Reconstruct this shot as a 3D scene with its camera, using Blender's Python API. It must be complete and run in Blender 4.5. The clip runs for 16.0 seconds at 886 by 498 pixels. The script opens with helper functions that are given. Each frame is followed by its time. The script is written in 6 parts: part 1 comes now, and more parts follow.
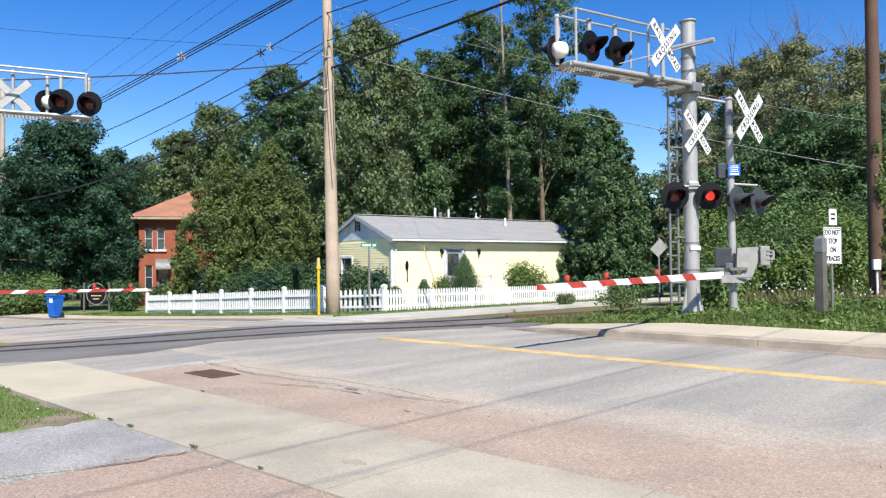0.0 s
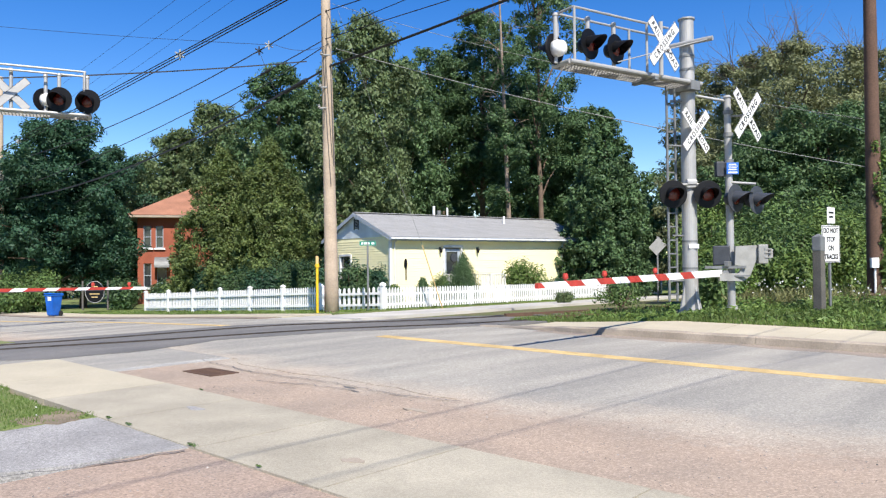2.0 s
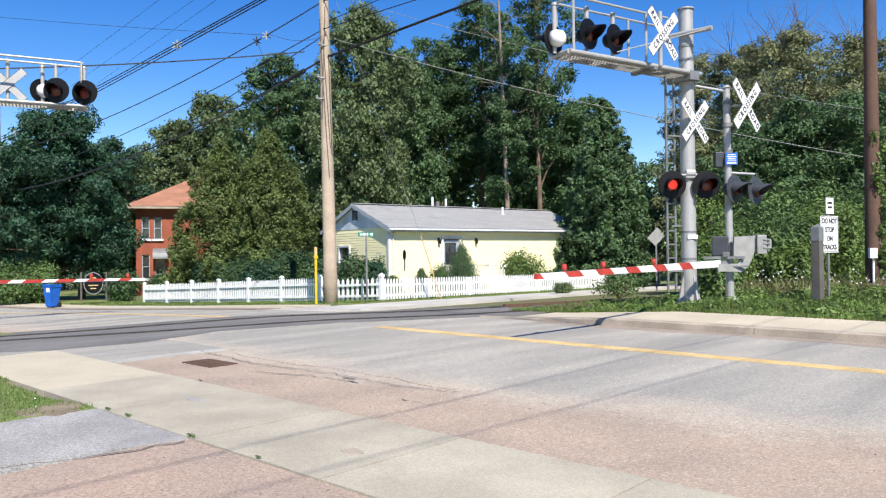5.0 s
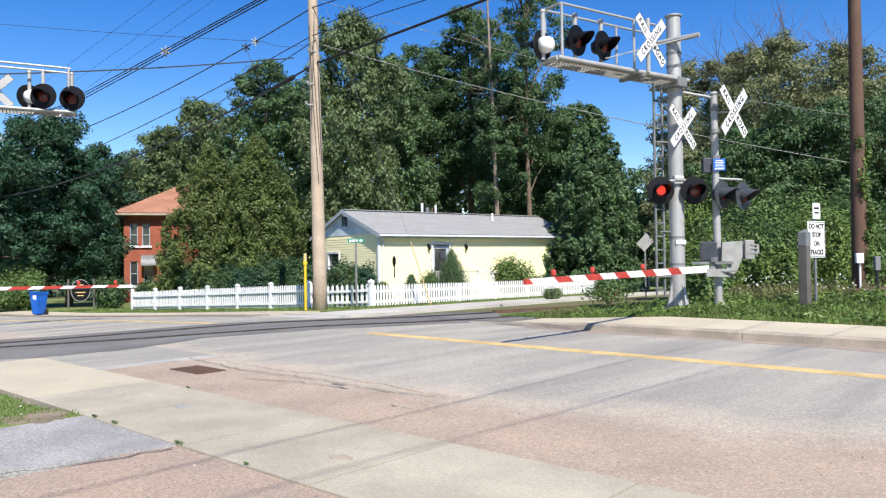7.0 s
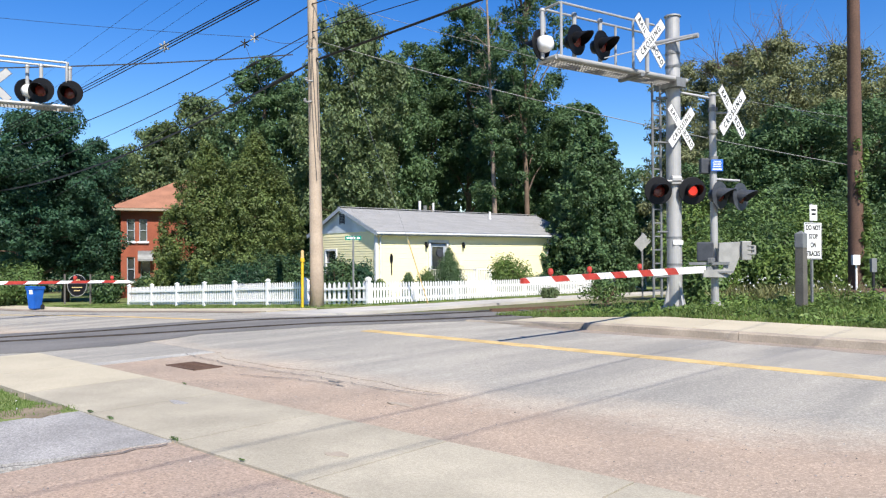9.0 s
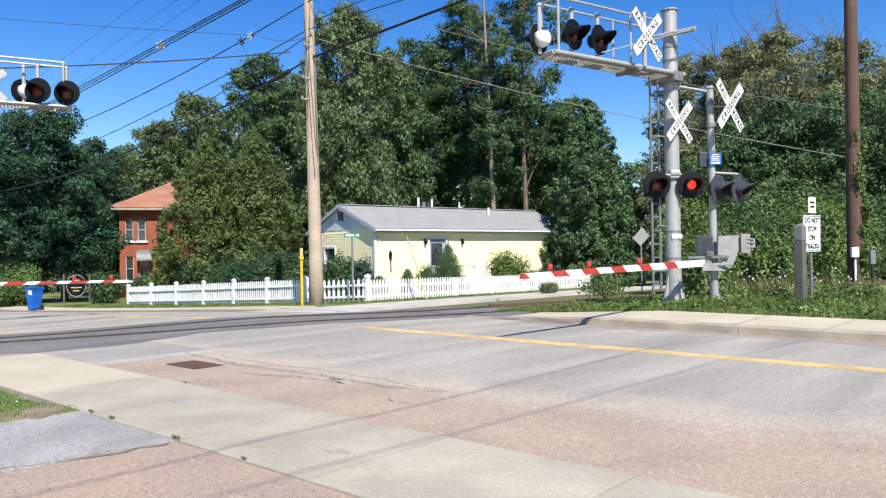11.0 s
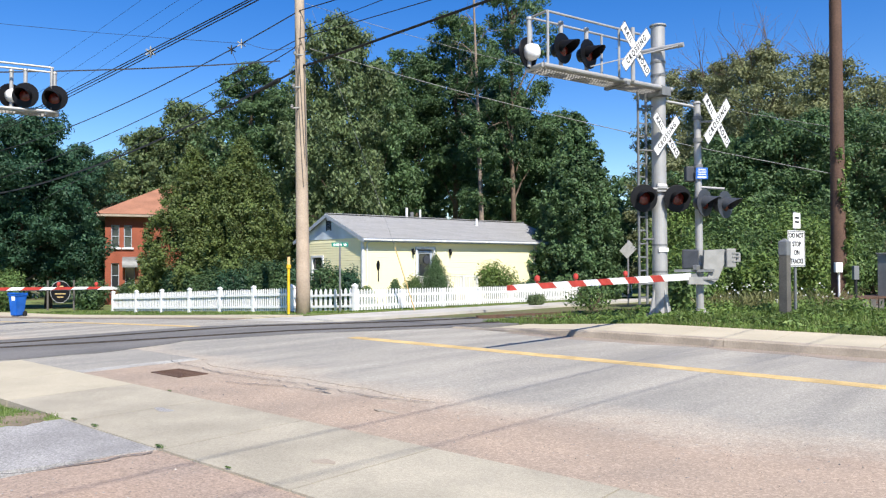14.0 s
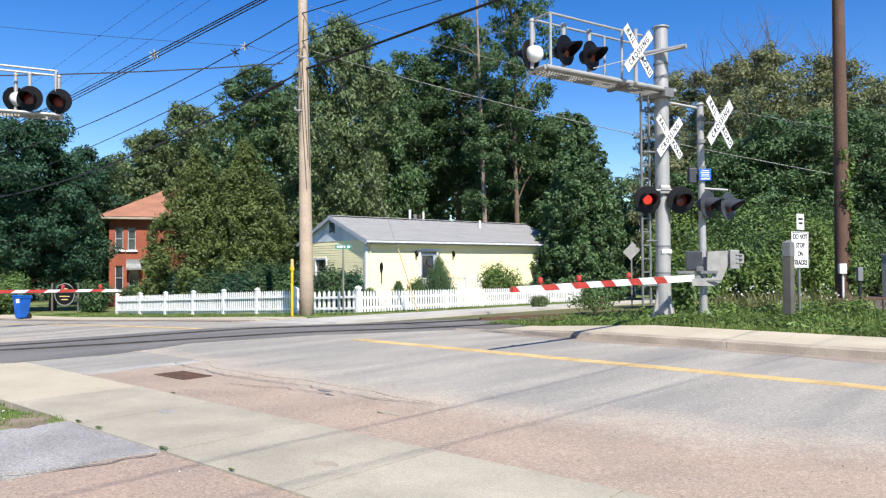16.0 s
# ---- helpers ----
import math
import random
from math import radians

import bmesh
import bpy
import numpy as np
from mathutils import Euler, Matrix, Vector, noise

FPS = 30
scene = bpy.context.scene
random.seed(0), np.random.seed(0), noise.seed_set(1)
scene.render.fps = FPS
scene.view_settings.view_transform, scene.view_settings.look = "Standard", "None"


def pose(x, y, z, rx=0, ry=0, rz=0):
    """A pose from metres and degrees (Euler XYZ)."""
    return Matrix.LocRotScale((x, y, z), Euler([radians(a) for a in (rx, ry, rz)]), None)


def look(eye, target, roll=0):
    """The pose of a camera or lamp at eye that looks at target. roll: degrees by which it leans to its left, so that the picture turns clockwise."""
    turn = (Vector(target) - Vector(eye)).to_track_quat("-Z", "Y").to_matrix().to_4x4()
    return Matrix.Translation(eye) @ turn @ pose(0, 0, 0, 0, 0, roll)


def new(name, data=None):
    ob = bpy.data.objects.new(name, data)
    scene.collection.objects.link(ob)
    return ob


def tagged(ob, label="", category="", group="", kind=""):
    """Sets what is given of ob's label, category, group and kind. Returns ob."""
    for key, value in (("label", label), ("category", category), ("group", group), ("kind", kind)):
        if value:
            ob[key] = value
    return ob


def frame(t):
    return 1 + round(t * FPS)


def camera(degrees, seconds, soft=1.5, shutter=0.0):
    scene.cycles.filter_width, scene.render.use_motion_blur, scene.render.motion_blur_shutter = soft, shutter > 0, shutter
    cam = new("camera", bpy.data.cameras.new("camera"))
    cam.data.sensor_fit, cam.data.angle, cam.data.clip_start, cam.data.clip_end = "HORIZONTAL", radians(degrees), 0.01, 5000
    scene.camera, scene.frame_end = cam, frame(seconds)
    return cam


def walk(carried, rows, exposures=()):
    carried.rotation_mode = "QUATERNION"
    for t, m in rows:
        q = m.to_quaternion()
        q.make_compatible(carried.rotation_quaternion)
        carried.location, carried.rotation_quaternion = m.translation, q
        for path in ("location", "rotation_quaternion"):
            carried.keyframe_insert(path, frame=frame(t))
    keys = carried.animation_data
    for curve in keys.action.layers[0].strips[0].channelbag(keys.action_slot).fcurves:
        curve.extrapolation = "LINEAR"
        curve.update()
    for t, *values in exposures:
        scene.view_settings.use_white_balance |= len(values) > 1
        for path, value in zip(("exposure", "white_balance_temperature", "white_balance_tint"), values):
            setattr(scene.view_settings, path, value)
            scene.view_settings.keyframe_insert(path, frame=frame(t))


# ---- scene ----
# One hand-held standpoint beside a road, beside a railroad crossing.
cam = camera(61.8, 16.0, soft=1.25)
PATH = [
    (0, (-0.003, 0.01, 1.401), (-0.002, 2.01, 1.442), -0.6),
    (0.5, (-0.003, 0.006, 1.396), (0.0, 2.006, 1.434), -0.6),
    (1, (-0.005, 0.001, 1.404), (-0.006, 2.001, 1.434), -0.6),
    (1.5, (-0.002, 0.005, 1.402), (-0.006, 2.005, 1.433), -0.5),
    (2, (0.004, 0.005, 1.403), (0.008, 2.005, 1.439), -0.6),
    (2.5, (-0.002, 0.003, 1.397), (-0.001, 2.002, 1.433), -0.7),
    (3, (0.004, 0.007, 1.398), (-0.001, 2.007, 1.424), -0.7),
    (3.5, (-0.002, 0.017, 1.398), (-0.01, 2.017, 1.413), -0.5),
    (4, (-0.002, 0.014, 1.402), (-0.008, 2.014, 1.413), -0.6),
    (6.5, (0.007, 0.012, 1.403), (0.038, 2.012, 1.421), -0.7),
    (7, (0.008, 0.014, 1.393), (0.043, 2.014, 1.421), -0.8),
    (7.5, (0.008, 0.012, 1.397), (0.045, 2.011, 1.423), -0.8),
    (8, (-0.002, 0.009, 1.397), (0.036, 2.008, 1.423), -0.4),
    (8.5, (0.006, 0.017, 1.394), (0.043, 2.017, 1.414), -0.5),
    (9, (0.008, 0.011, 1.394), (0.05, 2.01, 1.417), -0.3),
    (11.5, (0.001, 0.017, 1.392), (0.048, 2.016, 1.404), -1.0),
    (12, (0.007, 0.001, 1.393), (0.063, 2.0, 1.41), -0.9),
    (12.5, (0.005, 0.0, 1.398), (0.07, 1.999, 1.424), -0.9),
    (13, (0.005, -0.007, 1.394), (0.075, 1.992, 1.426), -0.8),
    (13.5, (0.005, -0.002, 1.396), (0.081, 1.997, 1.431), -0.5),
    (14, (0.003, -0.003, 1.396), (0.081, 1.995, 1.437), -0.2),
    (14.5, (0.009, -0.01, 1.393), (0.091, 1.987, 1.441), -0.2),
    (15, (0.005, -0.004, 1.391), (0.088, 1.994, 1.439), -0.3),
    (15.5, (0.008, -0.017, 1.397), (0.086, 1.981, 1.44), -0.2),
    (16, (0.007, -0.013, 1.398), (0.076, 1.986, 1.444), -0.3),
]
walk(cam, [(t, look(eye, target, roll)) for t, eye, target, roll in PATH], exposures=[(0, 0.7, 6450, 10), (16, 0.7, 6450, 10)])

# ---- light ----
SUN_EL, SUN_AZ = radians(48), radians(162)
world = bpy.data.worlds.new("sky")
scene.world = world
world.use_nodes = True
wn = world.node_tree
sky = wn.nodes.new("ShaderNodeTexSky")
sky.sky_type, sky.sun_disc, sky.sun_elevation, sky.sun_rotation = "NISHITA", False, SUN_EL, SUN_AZ
sky.air_density, sky.dust_density, sky.ozone_density = 1.0, 0.0, 2.0
hs = wn.nodes.new("ShaderNodeHueSaturation")
hs.inputs["Hue"].default_value, hs.inputs["Saturation"].default_value = 0.515, 1.45
wn.links.new(sky.outputs[0], hs.inputs["Color"])
wn.links.new(hs.outputs[0], wn.nodes["Background"].inputs[0])
wn.nodes["Background"].inputs[1].default_value = 0.101
sun = new("sun", bpy.data.lights.new("sun", "SUN"))
sun.data.energy, sun.data.angle, sun.data.color = 5.0, radians(0.5), (1.0, 0.95, 0.86)
_sv = Vector((math.sin(SUN_AZ) * math.cos(SUN_EL), math.cos(SUN_AZ) * math.cos(SUN_EL), math.sin(SUN_EL)))
sun.matrix_world = look(_sv * 60, (0, 0, 0))


# ---- materials ----
def mat(name, col, rough=0.7, metal=0.0, var=0.15, scale=6.0, fine=60.0, bump=0.2, spec=0.4, col2=None, stain=0.25,
        emit=None, power=0.0, per_piece=0.0, streak=0.0, speck=0.0, grain=60.0):
    """A procedural surface: two scales of variation over a base colour, and a fine bump."""
    m = bpy.data.materials.new(name)
    m.use_nodes = True
    nt = m.node_tree
    nd, ln = nt.nodes, nt.links
    b = nd["Principled BSDF"]
    b.inputs["Roughness"].default_value, b.inputs["Metallic"].default_value = rough, metal
    b.inputs["Specular IOR Level"].default_value = spec
    tc = nd.new("ShaderNodeTexCoord")
    big = nd.new("ShaderNodeTexNoise")
    big.inputs["Scale"].default_value, big.inputs["Detail"].default_value = scale, 5
    small = nd.new("ShaderNodeTexNoise")
    small.inputs["Scale"].default_value, small.inputs["Detail"].default_value = fine, 3
    for n_ in (big, small):
        ln.new(tc.outputs["Object"], n_.inputs["Vector"])
    if streak:
        mp = nd.new("ShaderNodeMapping")
        mp.inputs["Rotation"].default_value, mp.inputs["Scale"].default_value = (0, 0, radians(-137.2)), (1, streak, 1)
        mp.vector_type = "TEXTURE"
        mp.inputs["Scale"].default_value = (streak, 1, 1)
        ln.new(tc.outputs["Object"], mp.inputs["Vector"])
        ln.new(mp.outputs["Vector"], big.inputs["Vector"])
    c2 = col2 or tuple(c * (1 - stain) for c in col)
    ramp = nd.new("ShaderNodeValToRGB")
    ramp.color_ramp.elements[0].position, ramp.color_ramp.elements[1].position = 0.35, 0.65
    ramp.color_ramp.elements[0].color, ramp.color_ramp.elements[1].color = (*c2, 1), (*col, 1)
    ln.new(big.outputs["Fac"], ramp.inputs["Fac"])
    mr = nd.new("ShaderNodeMapRange")
    mr.inputs["From Min"].default_value, mr.inputs["From Max"].default_value = 0.25, 0.75
    mr.inputs["To Min"].default_value, mr.inputs["To Max"].default_value = 1 - var, 1 + var
    ln.new(small.outputs["Fac"], mr.inputs["Value"])
    mul = nd.new("ShaderNodeVectorMath")
    mul.operation = "SCALE"
    ln.new(ramp.outputs["Color"], mul.inputs[0])
    ln.new(mr.outputs["Result"], mul.inputs["Scale"])
    out = mul.outputs["Vector"]
    if speck:
        vo = nd.new("ShaderNodeTexVoronoi")
        vo.inputs["Scale"].default_value = grain
        ln.new(tc.outputs["Object"], vo.inputs["Vector"])
        sr = nd.new("ShaderNodeMapRange")
        sr.inputs["To Min"].default_value, sr.inputs["To Max"].default_value = 1 - speck, 1 + speck
        sx = nd.new("ShaderNodeSeparateColor")
        ln.new(vo.outputs["Color"], sx.inputs[0])
        ln.new(sx.outputs[0], sr.inputs["Value"])
        mul3 = nd.new("ShaderNodeVectorMath")
        mul3.operation = "SCALE"
        ln.new(out, mul3.inputs[0])
        ln.new(sr.outputs["Result"], mul3.inputs["Scale"])
        out = mul3.outputs["Vector"]
    if per_piece:
        oi = nd.new("ShaderNodeObjectInfo")
        pr = nd.new("ShaderNodeMapRange")
        pr.inputs["To Min"].default_value, pr.inputs["To Max"].default_value = 1 - per_piece, 1 + per_piece
        ln.new(oi.outputs["Random"], pr.inputs["Value"])
        mul2 = nd.new("ShaderNodeVectorMath")
        mul2.operation = "SCALE"
        ln.new(out, mul2.inputs[0])
        ln.new(pr.outputs["Result"], mul2.inputs["Scale"])
        out = mul2.outputs["Vector"]
    ln.new(out, b.inputs["Base Color"])
    if bump:
        bp = nd.new("ShaderNodeBump")
        bp.inputs["Strength"].default_value, bp.inputs["Distance"].default_value = bump, 0.01
        ln.new(small.outputs["Fac"], bp.inputs["Height"])
        ln.new(bp.outputs["Normal"], b.inputs["Normal"])
    if emit:
        b.inputs["Emission Color"].default_value, b.inputs["Emission Strength"].default_value = (*emit, 1), power
    return m


def leaf_mat(name, col, dark, warm):
    """Leaves: colour by clump, some light passing through."""
    m = bpy.data.materials.new(name)
    m.use_nodes = True
    nt = m.node_tree
    nd, ln = nt.nodes, nt.links
    b = nd["Principled BSDF"]
    b.inputs["Roughness"].default_value, b.inputs["Specular IOR Level"].default_value = 0.55, 0.3
    geo = nd.new("ShaderNodeNewGeometry")
    ramp = nd.new("ShaderNodeValToRGB")
    ramp.color_ramp.elements[0].color, ramp.color_ramp.elements[1].color = [(*[a * 0.55 + b * 0.45 for a, b in zip(e, col)], 1) for e in (dark, warm)]
    mid = ramp.color_ramp.elements.new(0.5)
    mid.color = (*col, 1)
    ln.new(geo.outputs["Random Per Island"], ramp.inputs["Fac"])
    tc = nd.new("ShaderNodeTexCoord")
    nz = nd.new("ShaderNodeTexNoise")
    nz.inputs["Scale"].default_value, nz.inputs["Detail"].default_value = 0.6, 4
    ln.new(tc.outputs["Object"], nz.inputs["Vector"])
    mr = nd.new("ShaderNodeMapRange")
    mr.inputs["From Min"].default_value, mr.inputs["From Max"].default_value = 0.3, 0.7
    mr.inputs["To Min"].default_value, mr.inputs["To Max"].default_value = 0.6, 1.42
    ln.new(nz.outputs["Fac"], mr.inputs["Value"])
    mul = nd.new("ShaderNodeVectorMath")
    mul.operation = "SCALE"
    ln.new(ramp.outputs["Color"], mul.inputs[0])
    ln.new(mr.outputs["Result"], mul.inputs["Scale"])
    ln.new(mul.outputs["Vector"], b.inputs["Base Color"])
    tr = nd.new("ShaderNodeBsdfTranslucent")
    ln.new(mul.outputs["Vector"], tr.inputs["Color"])
    mix = nd.new("ShaderNodeMixShader")
    mix.inputs[0].default_value = 0.3
    ln.new(b.outputs[0], mix.inputs[1])
    ln.new(tr.outputs[0], mix.inputs[2])
    ln.new(mix.outputs[0], nd["Material Output"].inputs["Surface"])
    return m


M_ASPHALT = mat("grey_asphalt", (0.355, 0.328, 0.28), 0.92, var=0.34, scale=1.6, fine=75, bump=0.9, col2=(0.25, 0.236, 0.212), streak=5.0, speck=0.17, grain=75)
M_APRON = mat("pale_asphalt", (0.41, 0.39, 0.355), 0.93, var=0.34, scale=1.6, fine=70, bump=0.7, speck=0.2, grain=75)
M_PANEL = mat("crossing_asphalt", (0.175, 0.165, 0.155), 0.92, var=0.3, scale=1.6, fine=70, bump=0.8, col2=(0.12, 0.115, 0.11), streak=4.0)
M_DARK_ASPHALT = mat("dark_asphalt", (0.13, 0.125, 0.12), 0.9, var=0.25, scale=1.2, fine=55, bump=0.5)
M_PINK = mat("pink_aggregate", (0.36, 0.265, 0.2), 0.95, var=0.28, scale=0.8, fine=58, bump=1.0, col2=(0.30, 0.235, 0.188), speck=0.18, grain=80)
M_PATCH = mat("patched_asphalt", (0.33, 0.315, 0.30), 0.93, var=0.34, scale=1.6, fine=70, bump=0.6, speck=0.2, grain=75)
M_CONC = mat("sidewalk_concrete", (0.415, 0.37, 0.285), 0.9, var=0.16, scale=1.3, fine=110, bump=0.5, stain=0.22, speck=0.1, grain=80, per_piece=0.05)
M_CONC_NEW = mat("newer_concrete", (0.46, 0.405, 0.30), 0.9, var=0.1, scale=1.3, fine=90, bump=0.4, stain=0.12, speck=0.08, grain=80)
M_CONC_FAR = mat("far_concrete", (0.475, 0.415, 0.305), 0.9, var=0.08, scale=1.0, fine=50, bump=0.25, stain=0.15, per_piece=0.04)
M_KERB = mat("kerb_concrete", (0.40, 0.335, 0.262), 0.92, var=0.15, scale=1.5, fine=40, bump=0.4, stain=0.3)
# Side street: pale paving, its colour whitened further for the grazing sun.
M_STREET = mat("sunlit_pale_street", (0.5, 0.47, 0.42), 0.93, var=0.1, scale=0.6, fine=40, bump=0.3)
M_YELLOW = mat("road_yellow_paint", (0.64, 0.455, 0.20), 0.8, var=0.2, scale=2.5, fine=35, bump=0.3, stain=0.3)
M_SOIL = mat("soil_grass", (0.10, 0.13, 0.035), 0.95, var=0.4, scale=1.5, fine=25, bump=0.8, col2=(0.14, 0.11, 0.06))
M_LAWN = mat("lawn", (0.13, 0.19, 0.045), 0.95, var=0.35, scale=2.0, fine=30, bump=0.8, col2=(0.17, 0.18, 0.07))
M_RAIL = mat("rail_steel", (0.09, 0.075, 0.065), 0.6, 0.6, bump=0.2, stain=0.4)
M_RUST = mat("rusty_rail", (0.13, 0.075, 0.05), 0.85, 0.2, var=0.3, bump=0.4)
M_GALV = mat("galvanised_steel", (0.42, 0.41, 0.395), 0.5, 0.3, var=0.06, scale=3, fine=40, bump=0.08, stain=0.15)
M_GALV_DK = mat("weathered_steel", (0.22, 0.225, 0.225), 0.6, 0.3, var=0.1, scale=4, fine=40, bump=0.1)
M_ALU = mat("grey_case_paint", (0.33, 0.325, 0.305), 0.55, 0.1, var=0.08, scale=5, fine=50, bump=0.1, stain=0.2)
M_BLACK = mat("black_enamel", (0.005, 0.005, 0.006), 0.5, 0.0, var=0.2, scale=8, bump=0.05, spec=0.22)
M_GREYBLK = mat("faded_black_and_shaded_grey", (0.05, 0.055, 0.065), 0.5, 0.0, var=0.2, scale=8, bump=0.05)
M_LENS = mat("dark_red_lens", (0.14, 0.018, 0.014), 0.25, var=0.3, fine=120, bump=0.3, spec=0.6)
M_GLOW = mat("lit_red_lens", (0.6, 0.03, 0.02), 0.4, var=0.15, fine=80, bump=0.1, emit=(1.0, 0.07, 0.045), power=0.5)
M_GLOW_WEAK = mat("faint_red_lens", (0.17, 0.02, 0.015), 0.4, var=0.15, fine=80, bump=0.1, emit=(1.0, 0.04, 0.03), power=0.0)
M_WHITE = mat("white_paint", (0.80, 0.79, 0.77), 0.6, var=0.04, scale=3, fine=30, bump=0.08, stain=0.08)
M_VINYL = mat("white_vinyl", (0.83, 0.82, 0.81), 0.45, var=0.03, scale=2, fine=30, bump=0.04, stain=0.06)
M_REFL_RED = mat("red_sheeting", (0.47, 0.05, 0.035), 0.5, var=0.08, bump=0.05)
M_LETTER = mat("black_lettering", (0.015, 0.015, 0.015), 0.6, var=0.1, bump=0)
M_BLUE = mat("blue_sheeting", (0.02, 0.14, 0.55), 0.5, var=0.08, bump=0.03)
M_GREEN_SIGN = mat("green_sheeting", (0.0, 0.22, 0.15), 0.5, var=0.08, bump=0.03)
M_BIN = mat("blue_plastic", (0.012, 0.12, 0.50), 0.45, var=0.08, scale=3, bump=0.08)
M_RUBBER = mat("black_rubber", (0.02, 0.02, 0.02), 0.8)
M_POLE = mat("weathered_pole_wood", (0.45, 0.355, 0.265), 0.85, var=0.18, scale=1.5, fine=25, bump=0.5, stain=0.25)
M_POLE_DK = mat("creosote_pole_wood", (0.12, 0.068, 0.047), 0.85, var=0.25, scale=1.5, fine=25, bump=0.5)
M_POST = mat("weathered_grey_timber", (0.125, 0.115, 0.1), 0.85, var=0.2, scale=3, fine=35, bump=0.5)
M_SIDING = mat("pale_yellow_siding", (0.92, 0.82, 0.50), 0.65, var=0.03, scale=1.0, fine=20, bump=0.05, stain=0.06)
# Gable siding: the blue and brightness of skylight are put into its colour.
M_GABLE = mat("skylit_siding", (0.64, 0.70, 0.76), 0.65, var=0.04, scale=1.0, fine=20, bump=0.05)
M_ROOF = mat("grey_shingles", (0.30, 0.295, 0.29), 0.95, var=0.14, scale=1.2, fine=18, bump=0.5, stain=0.15, per_piece=0.06)
M_TRIM = mat("white_trim", (0.72, 0.72, 0.72), 0.6, var=0.04, bump=0.05)
M_GREYTRIM = mat("grey_trim", (0.36, 0.40, 0.46), 0.6, var=0.06, bump=0.05)
M_GLASS = mat("dark_window_glass", (0.03, 0.035, 0.04), 0.08, var=0.2, scale=2, bump=0, spec=0.8)
M_BRICK = mat("red_brick", (0.31, 0.09, 0.05), 0.9, var=0.22, scale=1.0, fine=14, bump=0.4, per_piece=0.1)
M_ORANGE_ROOF = mat("terracotta_roof", (0.34, 0.16, 0.10), 0.9, var=0.15, scale=1.0, fine=12, bump=0.5, per_piece=0.06)
M_BARK = mat("bark", (0.17, 0.12, 0.085), 0.95, var=0.3, scale=2, fine=12, bump=0.9)
M_BARK_PALE = mat("pale_bark", (0.27, 0.21, 0.16), 0.95, var=0.3, scale=2, fine=12, bump=0.9)
M_WIRE = mat("black_cable", (0.02, 0.02, 0.022), 0.7, bump=0)
M_YELLOWPOST = mat("yellow_plastic", (0.75, 0.48, 0.02), 0.5, var=0.08, bump=0.05)
M_BARE = mat("bare_soil", (0.24, 0.19, 0.13), 0.95, var=0.3, scale=4, fine=40, bump=0.8)
M_GUTTER = mat("gutter_dirt", (0.30, 0.24, 0.19), 0.95, var=0.25, scale=1.5, fine=60, bump=0.6, col2=(0.25, 0.205, 0.165), speck=0.15, grain=75)
M_PEBBLE = mat("loose_stone", (0.4, 0.36, 0.32), 0.9, var=0.3, scale=9, fine=60, bump=0.3, col2=(0.1, 0.09, 0.085))
M_IRON = mat("rusty_iron_grate", (0.15, 0.09, 0.062), 0.8, 0.4, var=0.3, bump=0.4)
M_BALLAST = mat("ballast", (0.17, 0.145, 0.125), 0.95, var=0.5, scale=2, fine=22, bump=1.0)
L_MAPLE = leaf_mat("maple_leaves", (0.0402, 0.0963, 0.0511), (0.023, 0.0568, 0.0341), (0.0632, 0.129, 0.0597))
L_CEDAR = leaf_mat("cedar_leaves", (0.107, 0.149, 0.0433), (0.0554, 0.0824, 0.0247), (0.168, 0.191, 0.0618))
L_OAK = leaf_mat("broad_leaves", (0.0792, 0.141, 0.0572), (0.0397, 0.0762, 0.034), (0.123, 0.185, 0.0709))
# Next two leaf colours are greyed and lightened to stand for distance haze.
L_FAR = leaf_mat("hazy_pale_leaves", (0.125, 0.176, 0.0721), (0.0619, 0.0954, 0.0433), (0.19, 0.226, 0.105))
L_OLIVE = leaf_mat("hazy_olive_leaves", (0.185, 0.205, 0.095), (0.1, 0.118, 0.058), (0.26, 0.262, 0.13))
L_BUSH = leaf_mat("bush_leaves", (0.106, 0.177, 0.0536), (0.0444, 0.0802, 0.0282), (0.177, 0.248, 0.0776))
L_WEED = leaf_mat("weed_leaves", (0.125, 0.2, 0.045), (0.065, 0.11, 0.03), (0.23, 0.28, 0.085))
L_DRY = leaf_mat("dry_grass", (0.2, 0.21, 0.085), (0.12, 0.13, 0.05), (0.3, 0.27, 0.13))
L_GRASS = leaf_mat("grass_blades", (0.125, 0.195, 0.042), (0.075, 0.13, 0.03), (0.22, 0.25, 0.085))


